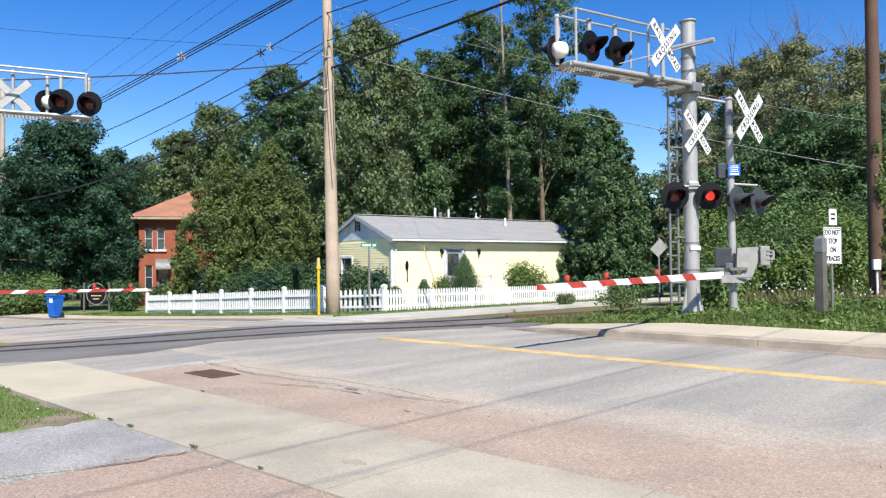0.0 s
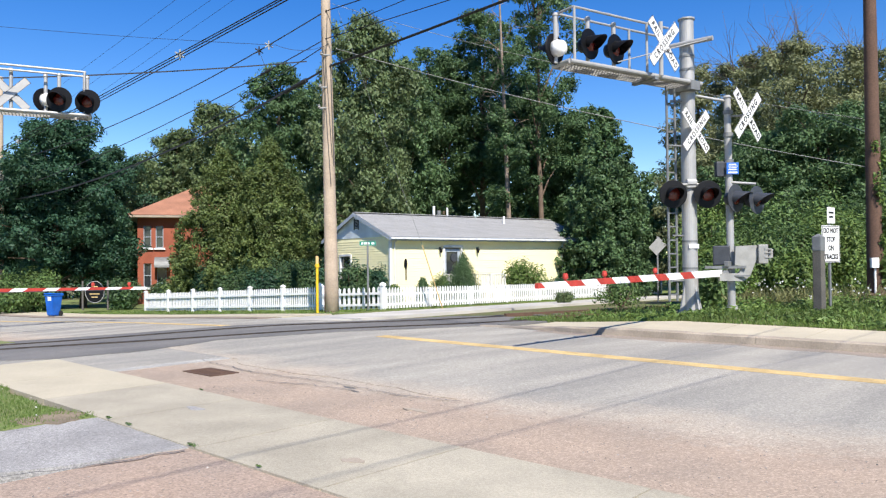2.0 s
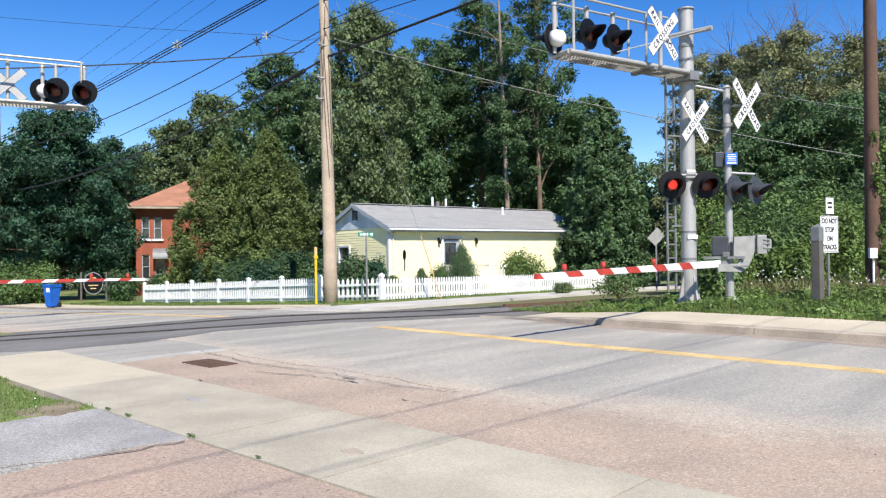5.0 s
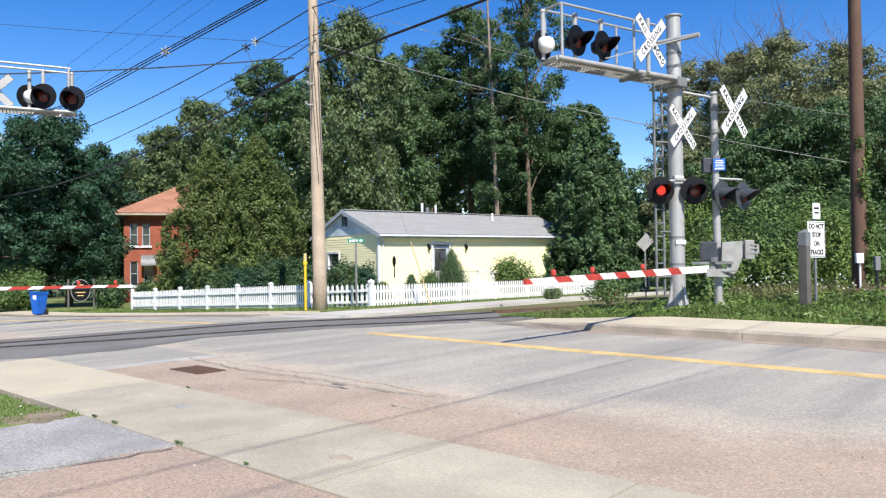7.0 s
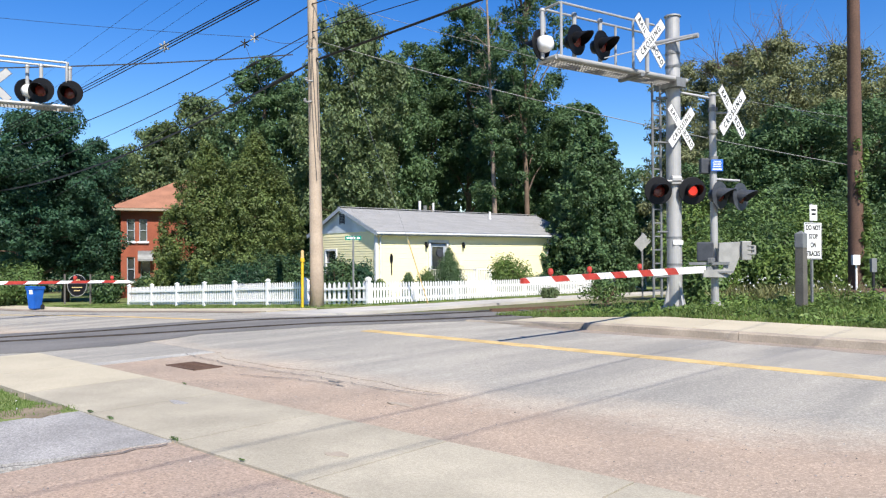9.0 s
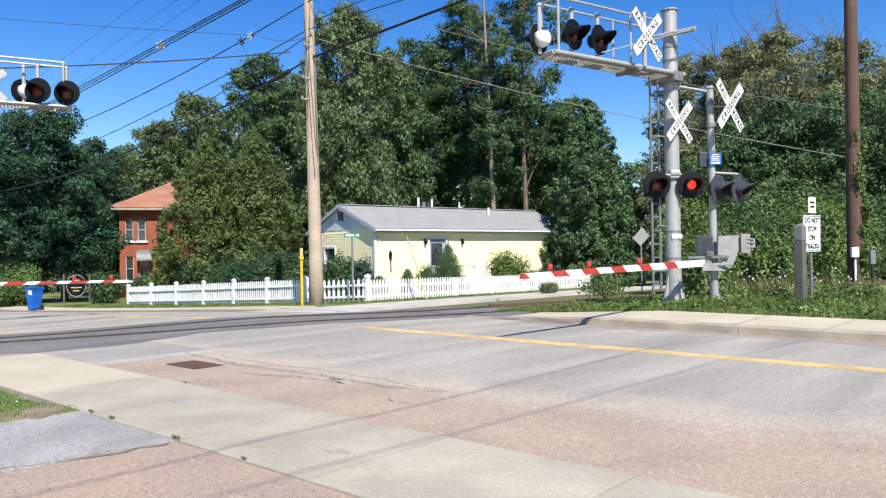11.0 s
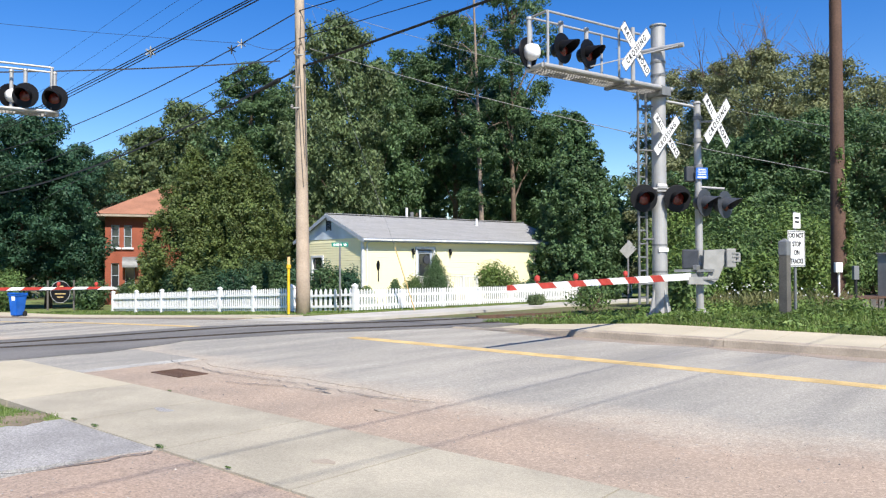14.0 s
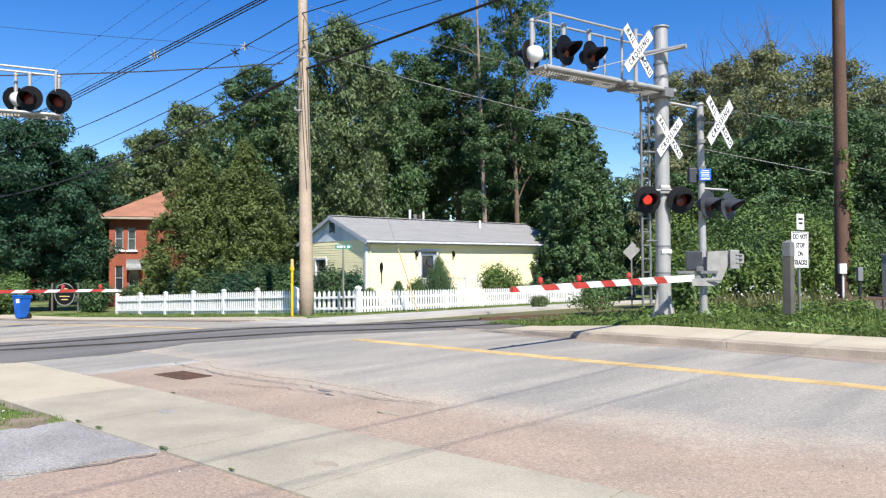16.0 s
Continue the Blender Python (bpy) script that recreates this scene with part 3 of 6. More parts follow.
def bush(x, y, rx, ry, h, leaf, count, size, seed, label, name="bush", up=0.0, lobes=9):
    rng = np.random.default_rng(seed)
    z0 = ground_z(x, y) + up - 0.05
    t = thing(name, Matrix.Translation((x, y, z0)), label, "bush", "bushes")
    cen, rad = [], []
    for i in range(lobes):
        a, d = rng.random() * 6.28, rng.random() ** 0.5 * 0.7
        rr = 0.3 + 0.18 * rng.random()
        cen.append((rx * d * math.cos(a), ry * d * math.sin(a), h * (0.35 + 0.4 * rng.random() * (1.1 - d))))
        rad.append((rx * rr, ry * rr, h * (0.3 + 0.12 * rng.random())))
    cen.append((0, 0, h * 0.42)), rad.append((rx * 0.7, ry * 0.7, h * 0.42))
    bm = bmesh.new()
    for i in range(7):
        a = i * 0.9
        tube(bm, (0.05 * math.cos(a), 0.05 * math.sin(a), 0), (rx * 0.5 * math.cos(a), ry * 0.5 * math.sin(a), h * 0.7), 0.025, 0.008, 5)
    part("stems", bm, M_BARK, t)
    v = leaves(rng, cen, rad, count, size, shell=0.3)
    v[:, 2] = np.maximum(v[:, 2], 0.0)
    ob = new("foliage", quad_mesh("foliage", v, leaf))
    ob.parent = t
    return t


def far_woods():
    """The closed wood behind everything."""
    rng = np.random.default_rng(77)
    cen, rad = [], []
    for i in range(150):
        px = -350 + 2450 * i / 150 + rng.normal() * 12
        y = 72 + 10 * rng.random()
        top = interp(px, [(-350, 330), (150, 330), (300, 290), (450, 210), (560, 160), (700, 150), (900, 120), (1040, 200), (1130, 330), (1200, 290), (1300, 190), (1400, 130), (1560, 170), (1800, 150), (2100, 220)])
        z = 1.4 + (468 - top) * y / 1310
        for k in range(4):
            f = (k + 0.5) / 4
            c, q = sprays(rng, ((px - 784) / 1310 * y + rng.normal() * 0.8, y, -1.5 + (z + 1.0) * f * 0.95), (2.6, 1.8, (z + 2) / 4.6), 12, 0.7)
            cen += c
            rad += q
    for i in range(90):
        px = 180 + 1500 * i / 90
        c, q = sprays(rng, ((px - 784) / 1310 * 66 + rng.normal() * 0.5, 66, 2.6 + rng.normal() * 0.5), (1.8, 1.2, 4.4), 9, 0.8)
        cen += c
        rad += q
    for i in range(70):
        px = 560 + 560 * i / 70
        c, q = sprays(rng, ((px - 784) / 1310 * 69 + rng.normal() * 0.5, 69, 4.5 + 2.5 * rng.normal()), (1.6, 1.0, 4.0), 9, 0.9)
        cen += c
        rad += q
    v = leaves(rng, cen, rad, 215000, 0.26, shell=0.3, rise=0.6)
    ob = new("far_woods", quad_mesh("far_woods", v, L_OAK))
    tagged(ob, "dense green far woods behind the houses", "woods", kind="stuff")


far_woods()
TREES = [
    # x, y, top, half width, crown foot, leaves, count, leaf size, trunk, vertical stretch, label
    (-23.50, 45, 10.3, 4.1, 0.2, L_MAPLE, 42000, 0.13, 0.3, 1.0, "large dark green maple beside the far road"),
    (-27.23, 47, 7.8, 4.0, 0.0, L_MAPLE, 24000, 0.14, 0.25, 1.0, "dark green maple beside the far road"),
    (-22.75, 47, 8.6, 2.7, 0.2, L_MAPLE, 20000, 0.13, 0.25, 1.0, "dark green maple beside the far road"),
    (-25.86, 58, 10.6, 3.3, 0.3, L_MAPLE, 16000, 0.15, 0.25, 1.0, "dark green maple behind the brick house"),
    (-33.93, 50, 8.6, 4.2, 0.3, L_MAPLE, 12000, 0.16, 0.25, 1.0, "dark green maple beside the far road"),
    (-18.88, 62, 14.9, 4.4, 2, L_FAR, 20000, 0.17, 0.25, 1.0, "pale green tree far behind the brick house"),
    (-22.43, 62, 12.4, 4.0, 1, L_FAR, 16000, 0.17, 0.25, 1.0, "pale green tree far behind the brick house"),
    (-27.16, 66, 10.6, 3.8, 1, L_OAK, 12000, 0.17, 0.25, 1.0, "green tree far behind the brick house"),
    (-12.35, 56, 16.2, 4.3, 2, L_OAK, 26000, 0.15, 0.28, 1.0, "tall green tree behind the yellow house"),
    (-10.26, 60, 15.4, 3.6, 3, L_OAK, 18000, 0.15, 0.28, 1.2, "tall green tree behind the yellow house"),
    (-5.11, 50, 17.7, 4.0, 2, L_FAR, 36000, 0.13, 0.3, 1.8, "tall willowy green tree behind the yellow house"),
    (-2.65, 56, 16.6, 3.2, 3, L_OAK, 18000, 0.15, 0.28, 1.4, "tall green tree behind the yellow house"),
    (0.05, 60, 18.6, 3.8, 5, L_OAK, 22000, 0.15, 0.28, 1.2, "tall green tree behind the yellow house"),
    (3.39, 60, 21.8, 3.9, 6, L_OAK, 26000, 0.15, 0.3, 1.2, "tall green tree behind the yellow house"),
    (6.95, 52, 23.0, 3.2, 7.0, L_OAK, 15000, 0.13, 0.24, 1.0, "tall tree with bare lower limbs behind the yellow house"),
    (6.88, 56, 15.0, 4.0, 3.2, L_OAK, 22000, 0.15, 0.3, 1.0, "green tree behind the yellow house"),
    (10.76, 54, 12.6, 3.4, 1, L_OAK, 16000, 0.15, 0.3, 1.0, "green tree behind the yellow house"),
    (21.11, 60, 17.2, 3.8, 3, L_OLIVE, 14000, 0.15, 0.25, 0.9, "sparse pale green tree beyond the track"),
    (21.16, 45, 14.8, 4.3, 2, L_OLIVE, 34000, 0.12, 0.28, 1.0, "tall grey-green tree beyond the track"),
    (21.28, 52, 15.6, 3.2, 2, L_OLIVE, 18000, 0.13, 0.28, 1.0, "tall grey-green tree beyond the track"),
    (27.52, 48, 15.0, 4.4, 2, L_OLIVE, 26000, 0.13, 0.28, 1.0, "tall grey-green tree beyond the track"),
    (32.67, 50, 14.0, 4.2, 2, L_OLIVE, 12000, 0.15, 0.28, 1.0, "tall grey-green tree beyond the track"),
    (15.69, 36, 7.6, 3.3, 0.3, L_OAK, 28000, 0.11, 0.25, 1.0, "dense dark green tree beyond the track"),
    (17.80, 34, 8.3, 3.1, 0.3, L_OAK, 26000, 0.11, 0.25, 1.0, "dense green tree beyond the track"),
    (13.37, 38, 6.8, 2.2, 0.3, L_OLIVE, 16000, 0.11, 0.22, 1.0, "yellowish green tree beyond the track"),
    (21.44, 34, 8.6, 3.3, 0.3, L_OAK, 18000, 0.12, 0.25, 1.0, "dense green tree beyond the track"),
]
for i, (x, y, top, half, low, lf, cnt, sz, tk, tall, lab) in enumerate(TREES):
    tree(x, y, top, half, low, lf, int(cnt * 1.6), sz * 0.8, 200 + i, tk, lab, tall=tall, bare=9 if "grey-green" in lab or "bare" in lab else 0)
cone_tree(-11.75, 39.9, 7.9, 2.9, L_CEDAR, 85000, 0.066, 4, "broad olive-green evergreen behind the white fence", power=0.42)
cone_tree(-9.0, 39.2, 8.2, 2.9, L_CEDAR, 85000, 0.066, 5, "pointed olive-green evergreen behind the white fence", power=0.55)
cone_tree(8.95, 40, 9.75, 3.0, L_OAK, 75000, 0.085, 14, "dense green tree beside the yellow house", name="tree", power=0.6, lift=1.1)
dead_tree(4.75, 50, 22.0, 0.21, L_OAK, 61, "tall half-bare tree with pale bark behind the yellow house")


# ---- yellow house ----
HX, HY = Vector((0.8, 0.6, 0)), Vector((-0.6, 0.8, 0))


def house():
    L, W = 12.9, 5.9
    org = Vector((-2.308, 33.46, -0.45))
    t = thing("yellow_house", frame_m(org, HX), "single-storey pale yellow clapboard house with grey shingle roof", "house")
    eave, ridge = 3.06, 4.18
    # walls with real openings: front (y=0), back, and two gables
    def wall(name, length, height, openings, m, label=""):
        bm = bmesh.new()
        xs = sorted({0, length, *[o[0] for o in openings], *[o[1] for o in openings]})
        zs = sorted({0, height, *[o[2] for o in openings], *[o[3] for o in openings]})
        for x0, x1 in zip(xs, xs[1:]):
            for z0, z1 in zip(zs, zs[1:]):
                if any(o[0] <= x0 and x1 <= o[1] and o[2] <= z0 and z1 <= o[3] for o in openings):
                    continue
                box(bm, ((x0 + x1) / 2, 0.08, (z0 + z1) / 2), (x1 - x0, 0.14, z1 - z0))
        bmesh.ops.remove_doubles(bm, verts=bm.verts, dist=0.001)
        return part(name, bm, m, t, label)
    fo = [(3.05, 4.03, 0.42, 2.55), (11.05, 11.75, 1.15, 2.5)]
    wall("wall", L, eave, fo, M_SIDING)
    go = [(1.35, 2.35, 1.05, 2.2)]
    gw = wall("wall", W, eave, go, M_SIDING)
    gw.matrix_basis = Matrix.Rotation(radians(-90), 4, "Z") @ Matrix.Translation((-W, 0, 0))
    bw = wall("wall", L, eave, [], M_SIDING)
    bw.location = (0, W - 0.16, 0)
    rw = wall("wall", W, eave, [], M_SIDING)
    rw.matrix_basis = Matrix.Translation((L - 0.16, 0, 0)) @ Matrix.Rotation(radians(-90), 4, "Z") @ Matrix.Translation((-W, 0, 0))
    # clapboards: lapped boards on the front and the gable side
    fb, gb = bmesh.new(), bmesh.new()
    box(fb, (0, 0, 0), (1, 0.022, 0.125), Matrix.Rotation(radians(-7), 3, "X"))
    bme = to_mesh("clapboard", fb, M_SIDING)
    k = 0
    z = 0.1
    while z < eave - 0.06:
        spans = [(0.05, L - 0.05)]
        for o in fo:
            if o[2] - 0.1 < z < o[3] + 0.1:
                spans = [q for a, b in spans for q in ((a, min(b, o[0] - 0.11)), (max(a, o[1] + 0.11), b)) if q[1] - q[0] > 0.08]
        for a, b in spans:
            c = new("clapboard", bme)
            c.parent = t
            c.matrix_basis = Matrix.Translation(((a + b) / 2, -0.004, z)) @ Matrix.Diagonal((b - a, 1, 1, 1))
        spans = [(0.05, W - 0.05)]
        o = go[0]
        if o[2] - 0.1 < z < o[3] + 0.1:
            spans = [(0.05, W - o[1] - 0.11), (W - o[0] + 0.11, W - 0.05)]
            spans = [(0.05, W - o[1] - 0.11), (W - o[0] + 0.11, W - 0.05)]
        for a, b in spans:
            c = new("clapboard", bme)
            c.parent = t
            c.matrix_basis = Matrix.Rotation(radians(-90), 4, "Z") @ Matrix.Translation((-(a + b) / 2, -0.004, z)) @ Matrix.Diagonal((b - a, 1, 1, 1))
        z += 0.118
    # gable ends
    for x0, nm in ((-0.02, "gable"), (L - 0.12, "gable")):
        bm = bmesh.new()
        a = [bm.verts.new((x0, y, z)) for y, z in ((-0.05, eave), (W + 0.05, eave), (W / 2, ridge))]
        b = [bm.verts.new((x0 + 0.14, y, z)) for y, z in ((-0.05, eave), (W + 0.05, eave), (W / 2, ridge))]
        bm.faces.new(a), bm.faces.new(b[::-1])
        for i in range(3):
            bm.faces.new((a[i], a[(i + 1) % 3], b[(i + 1) % 3], b[i]))
        part(nm, bm, M_GABLE, t, "pale gable tinted blue for skylight")
    bm = bmesh.new()
    for i in range(6):
        box(bm, (-0.045, W / 2, 3.55 + i * 0.075), (0.04, 0.34, 0.045), Matrix.Rotation(radians(25), 3, "Y"))
    box(bm, (-0.03, W / 2 - 0.2, 3.74), (0.05, 0.05, 0.55)), box(bm, (-0.03, W / 2 + 0.2, 3.74), (0.05, 0.05, 0.55))
    part("gable_vent", bm, M_GREYBLK, t, "dark louvred vent")
    # roof planes with courses of shingles
    ov, og = 0.32, 0.2
    sl = math.atan2(ridge - eave, W / 2)
    for side in (0, 1):
        bm = bmesh.new()
        ln_ = (W / 2 + ov) / math.cos(sl)
        box(bm, (L / 2, 0, 0), (L + 2 * og, ln_, 0.09))
        rp = part("roof", bm, M_ROOF, t, "grey shingle roof plane")
        cy = (W / 2 - ov) / 2 if side == 0 else W - (W / 2 - ov) / 2
        cz = (eave + ridge) / 2 - ov * math.tan(sl) / 2 + 0.05
        rp.matrix_basis = Matrix.Translation((0, cy, cz)) @ Matrix.Rotation(sl if side == 0 else -sl, 4, "X")
        if side == 0:
            rows = int(ln_ / 0.16)
            sh = bmesh.new()
            box(sh, (0, 0, 0), (1, 0.17, 0.016))
            sme = to_mesh("shingle", sh, M_ROOF)
            rng = random.Random(5)
            for r in range(rows):
                x = -og - rng.random() * 0.8
                while x < L + og:
                    w = 0.95 + 0.3 * rng.random()
                    a, b = max(x, -og), min(x + w - 0.012, L + og)
                    if b - a > 0.08:
                        c = new("shingle", sme)
                        c.parent = rp
                        c.matrix_basis = Matrix.Translation(((a + b) / 2, -ln_ / 2 + 0.085 + r * 0.16, 0.055)) @ Matrix.Rotation(radians(-3), 4, "X") @ Matrix.Diagonal((b - a, 1, 1, 1))
                    x += w
    bm = bmesh.new()
    box(bm, (L / 2, W / 2, ridge + 0.13), (L + 2 * og, 0.26, 0.03))
    part("ridge_cap", bm, M_ROOF, t)
    # fascia, gutter, barge boards, corner boards, downpipe
    ez = eave - ov * math.tan(sl)
    bm = bmesh.new()
    box(bm, (L / 2, -ov - 0.012, ez + 0.0), (L + 2 * og, 0.025, 0.16))
    part("fascia", bm, M_GREYTRIM, t)
    bm = bmesh.new()
    box(bm, (L / 2, -ov - 0.07, ez + 0.02), (L + 2 * og, 0.07, 0.07), bevel=0.015)
    part("gutter", bm, M_TRIM, t, "white gutter")
    bm = bmesh.new()
    box(bm, (L / 2, -ov / 2 + 0.0, ez - 0.06), (L + 0.2, ov - 0.03, 0.02))
    part("soffit", bm, M_TRIM, t)
    for x in (-og, L + og):
        for s_ in (1, -1):
            bm = bmesh.new()
            a = Vector((x, W / 2 - s_ * (W / 2 + ov), ez + 0.0)); b = Vector((x, W / 2, ridge + 0.02))
            d = b - a
            box(bm, (0, 0, 0), (0.03, d.length, 0.17))
            bo = part("barge_board", bm, M_GREYTRIM, t)
            bo.matrix_basis = Matrix.Translation((a + b) / 2) @ Matrix.Rotation(math.atan2(d.z, d.y * s_) * s_, 4, "X")
    for x, y in ((-0.02, -0.02), (L, -0.02), (-0.02, W)):
        bm = bmesh.new()
        box(bm, (x, y, eave / 2), (0.11, 0.11, eave))
        part("corner_board", bm, M_TRIM, t)
    for x in (0.18, 11.0):
        bm = bmesh.new()
        tube(bm, (x, -0.07, 0.1), (x, -0.07, ez - 0.15), 0.035, seg=8)
        tube(bm, (x, -0.07, ez - 0.15), (x, -ov - 0.05, ez), 0.035, seg=8)
        part("downpipe", bm, M_TRIM, t)
    # front door in its recess
    bm = bmesh.new()
    for x in (3.0, 4.08):
        box(bm, (x, -0.02, 1.5), (0.1, 0.1, 2.2))
    box(bm, (3.54, -0.02, 2.62), (1.2, 0.1, 0.12))
    part("door_frame", bm, M_TRIM, t, "white door frame")
    bm = bmesh.new()
    for x in (-0.41, 0.41):
        box(bm, (x, 0, 1.03), (0.14, 0.05, 2.04))
    for z_, h_ in ((0.2, 0.4), (1.98, 0.14)):
        box(bm, (0, 0, z_), (0.7, 0.05, h_))
    dp = part("door", bm, M_GREYTRIM, t, "grey storm door with a large dark pane")
    dp.location = (3.54, 0.06, 0.45)
    bm = bmesh.new()
    box(bm, (0, 0.01, 1.15), (0.69, 0.012, 1.52))
    part("pane", bm, M_GLASS, dp)
    bm = bmesh.new()
    lathe(bm, [(0.16, 0), (0.2, 0.012), (0.2, 0.03), (0.16, 0.035)], 20, Matrix.Translation((0.12, -0.02, 1.62)) @ Matrix.Rotation(radians(90), 4, "X"))
    part("wreath", bm, M_GREYBLK, dp, "round door wreath")
    # wall lamps
    for x in (2.76, 5.04):
        bm = bmesh.new()
        box(bm, (x, -0.05, 2.5), (0.09, 0.05, 0.16), bevel=0.01)
        lathe(bm, [(0.05, 0), (0.075, 0.16), (0.03, 0.24), (0.01, 0.3)], 8, Matrix.Translation((x, -0.14, 2.3)))
        part("wall_lamp", bm, M_BLACK, t, "black coach lamp")
    # windows
    for nm, mx, w, h in (("window", Matrix.Translation((11.4, 0.02, 1.82)), 0.7, 1.35), ("window", Matrix.Rotation(radians(-90), 4, "Z") @ Matrix.Translation((-(W - 1.85), 0.02, 1.62)), 1.0, 1.15)):
        bm = bmesh.new()
        for x in (-w / 2 - 0.04, w / 2 + 0.04):
            box(bm, (x, -0.03, 0), (0.1, 0.1, h + 0.2))
        for z_ in (-h / 2 - 0.05, h / 2 + 0.05):
            box(bm, (0, -0.033, z_), (w, 0.11, 0.1))
        box(bm, (0, 0.0, 0), (w, 0.05, 0.045))
        wf = part(nm, bm, M_TRIM, t, "white sash window")
        wf.matrix_basis = mx
        for z_ in (-h / 4, h / 4):
            bm = bmesh.new()
            box(bm, (0, 0.03, z_), (w, 0.012, h / 2 - 0.04))
            part("pane", bm, M_GLASS, wf)
    # roof pipes
    for x, y, h, r, m_ in ((4.88, 3.3, 0.78, 0.07, M_TRIM), (5.29, 3.4, 0.6, 0.11, M_GALV_DK), (5.77, 3.3, 0.72, 0.06, M_TRIM), (8.65, 2.0, 0.5, 0.06, M_TRIM)):
        bm = bmesh.new()
        zb = ridge - abs(y - W / 2) * math.tan(sl)
        tube(bm, (x, y, zb - 0.1), (x, y, zb + h), r, seg=12)
        tube(bm, (x, y, zb + 0.02), (x, y, zb + 0.16), r * 1.9, r * 1.1, seg=12)
        part("vent_pipe", bm, m_, t)
    # dark paddle hung on the wall
    bm = bmesh.new()
    lathe(bm, [(0.02, 0), (0.13, 0.04), (0.13, 0.07), (0.02, 0.1)], 16, Matrix.Translation((0.80, -0.02, 1.8)) @ Matrix.Rotation(radians(90), 4, "X") @ Matrix.Diagonal((0.7, 1.8, 0.5, 1)))
    box(bm, (0.82, -0.03, 1.35), (0.05, 0.03, 0.6))
    part("wall_ornament", bm, M_BLACK, t, "dark paddle-shaped wall ornament")
    # front steps with handrails, foundation
    bm = bmesh.new()
    box(bm, (L / 2, W / 2, -0.1), (L - 0.04, W - 0.04, 0.4))
    part("foundation", bm, M_KERB, t)
    bm = bmesh.new()
    box(bm, (3.9, -0.75, 0.2), (1.9, 1.4, 0.42), bevel=0.01)
    part("porch_step", bm, M_CONC_FAR, t)
    for x in (3.0, 4.8, 5.7):
        bm = bmesh.new()
        for y in (-0.1, -1.35):
            box(bm, (x, y, 0.8), (0.06, 0.06, 1.0))
        box(bm, (x, -0.72, 1.27), (0.06, 1.3, 0.05)), box(bm, (x, -0.72, 0.5), (0.05, 1.3, 0.04))
        hr = part("handrail", bm, M_WHITE, t, "white porch railing")
        for i in range(9):
            bb = bmesh.new()
            box(bb, (x, -0.22 - i * 0.125, 0.87), (0.025, 0.025, 0.76))
            part("baluster", bb, M_WHITE, hr)
    bm = bmesh.new()
    box(bm, (5.25, -1.35, 1.27), (0.9, 0.06, 0.05)), box(bm, (5.25, -1.35, 0.5), (1.0, 0.05, 0.04))
    hr = part("handrail", bm, M_WHITE, t, "white porch railing")
    for i in range(8):
        bb = bmesh.new()
        box(bb, (4.85 + i * 0.11, -1.35, 0.87), (0.025, 0.025, 0.76))
        part("baluster", bb, M_WHITE, hr)
    return t


house()


# ---- picket fences ----
def fence(a, b, nm_label, post_gap, h=0.92, gap=0.145, ends_only=False, wide=1.0):
    a, b = Vector(a), Vector(b)
    flat = Vector((b.x - a.x, b.y - a.y, 0))
    ln_ = flat.length
    u = flat.normalized()
    t = thing("picket_fence", frame_m((a.x, a.y, 0), u), nm_label, "fence", "picket fences")
    def gz(x):
        return interp(x, [(0, a.z), (ln_, b.z)])
    pb = bmesh.new()
    pw = 0.038 * wide
    prism(pb, [(-pw, -0.011), (pw, -0.011), (pw, 0.011), (-pw, 0.011)], 0.05, h - 0.07)
    v = [pb.verts.new(p) for p in ((-pw, -0.011, h - 0.07), (pw, -0.011, h - 0.07), (0, -0.011, h), (-pw, 0.011, h - 0.07), (pw, 0.011, h - 0.07), (0, 0.011, h))]
    for f in ((0, 1, 2), (5, 4, 3), (1, 4, 5, 2), (0, 2, 5, 3)):
        pb.faces.new([v[i] for i in f])
    pme = to_mesh("picket", pb, M_VINYL)
    pp = bmesh.new()
    box(pp, (0, 0, (h + 0.08) / 2), (0.13, 0.13, h + 0.08))
    box(pp, (0, 0, h + 0.1), (0.17, 0.17, 0.035))
    w = [pp.verts.new(p) for p in ((-0.075, -0.075, h + 0.118), (0.075, -0.075, h + 0.118), (0.075, 0.075, h + 0.118), (-0.075, 0.075, h + 0.118), (0, 0, h + 0.18))]
    for i in range(4):
        pp.faces.new((w[i], w[(i + 1) % 4], w[4]))
    pome = to_mesh("post", pp, M_VINYL)
    n = max(1, round(ln_ / post_gap))
    for i in range(n + 1):
        x = ln_ * i / n
        o = new("post", pome)
        o.parent = t
        o.location = (x, 0, gz(x) - 0.02)
        if ends_only and 0 < i < n:
            o.scale = (0.8, 0.8, 0.82)
        if i < n:
            x1 = ln_ * (i + 1) / n
            for z_ in (0.2, h - 0.24):
                bm = bmesh.new()
                p0, p1 = Vector((x + 0.065, 0.03, gz(x) + z_)), Vector((x1 - 0.065, 0.03, gz(x1) + z_))
                d = p1 - p0
                box(bm, (p0 + p1) / 2, (d.length, 0.038, 0.085), Matrix.Rotation(-math.atan2(d.z, d.x), 3, "Y"))
                part("rail", bm, M_VINYL, t)
            m_ = int((x1 - x - 0.14) / gap)
            for k in range(m_):
                px = x + 0.07 + gap * 0.5 + (x1 - x - 0.14 - m_ * gap) / 2 + k * gap
                o = new("picket", pme)
                o.parent = t
                o.location = (px, -0.005, gz(px))
    return t


FC = Vector((-2.07, 26.0, 0.0))


def on_fence(q):
    """A point of the roadside fence, q metres from its corner."""
    p = FC + D2 * q
    return Vector((p.x, p.y, ground_z(p.x, p.y) + 0.02))


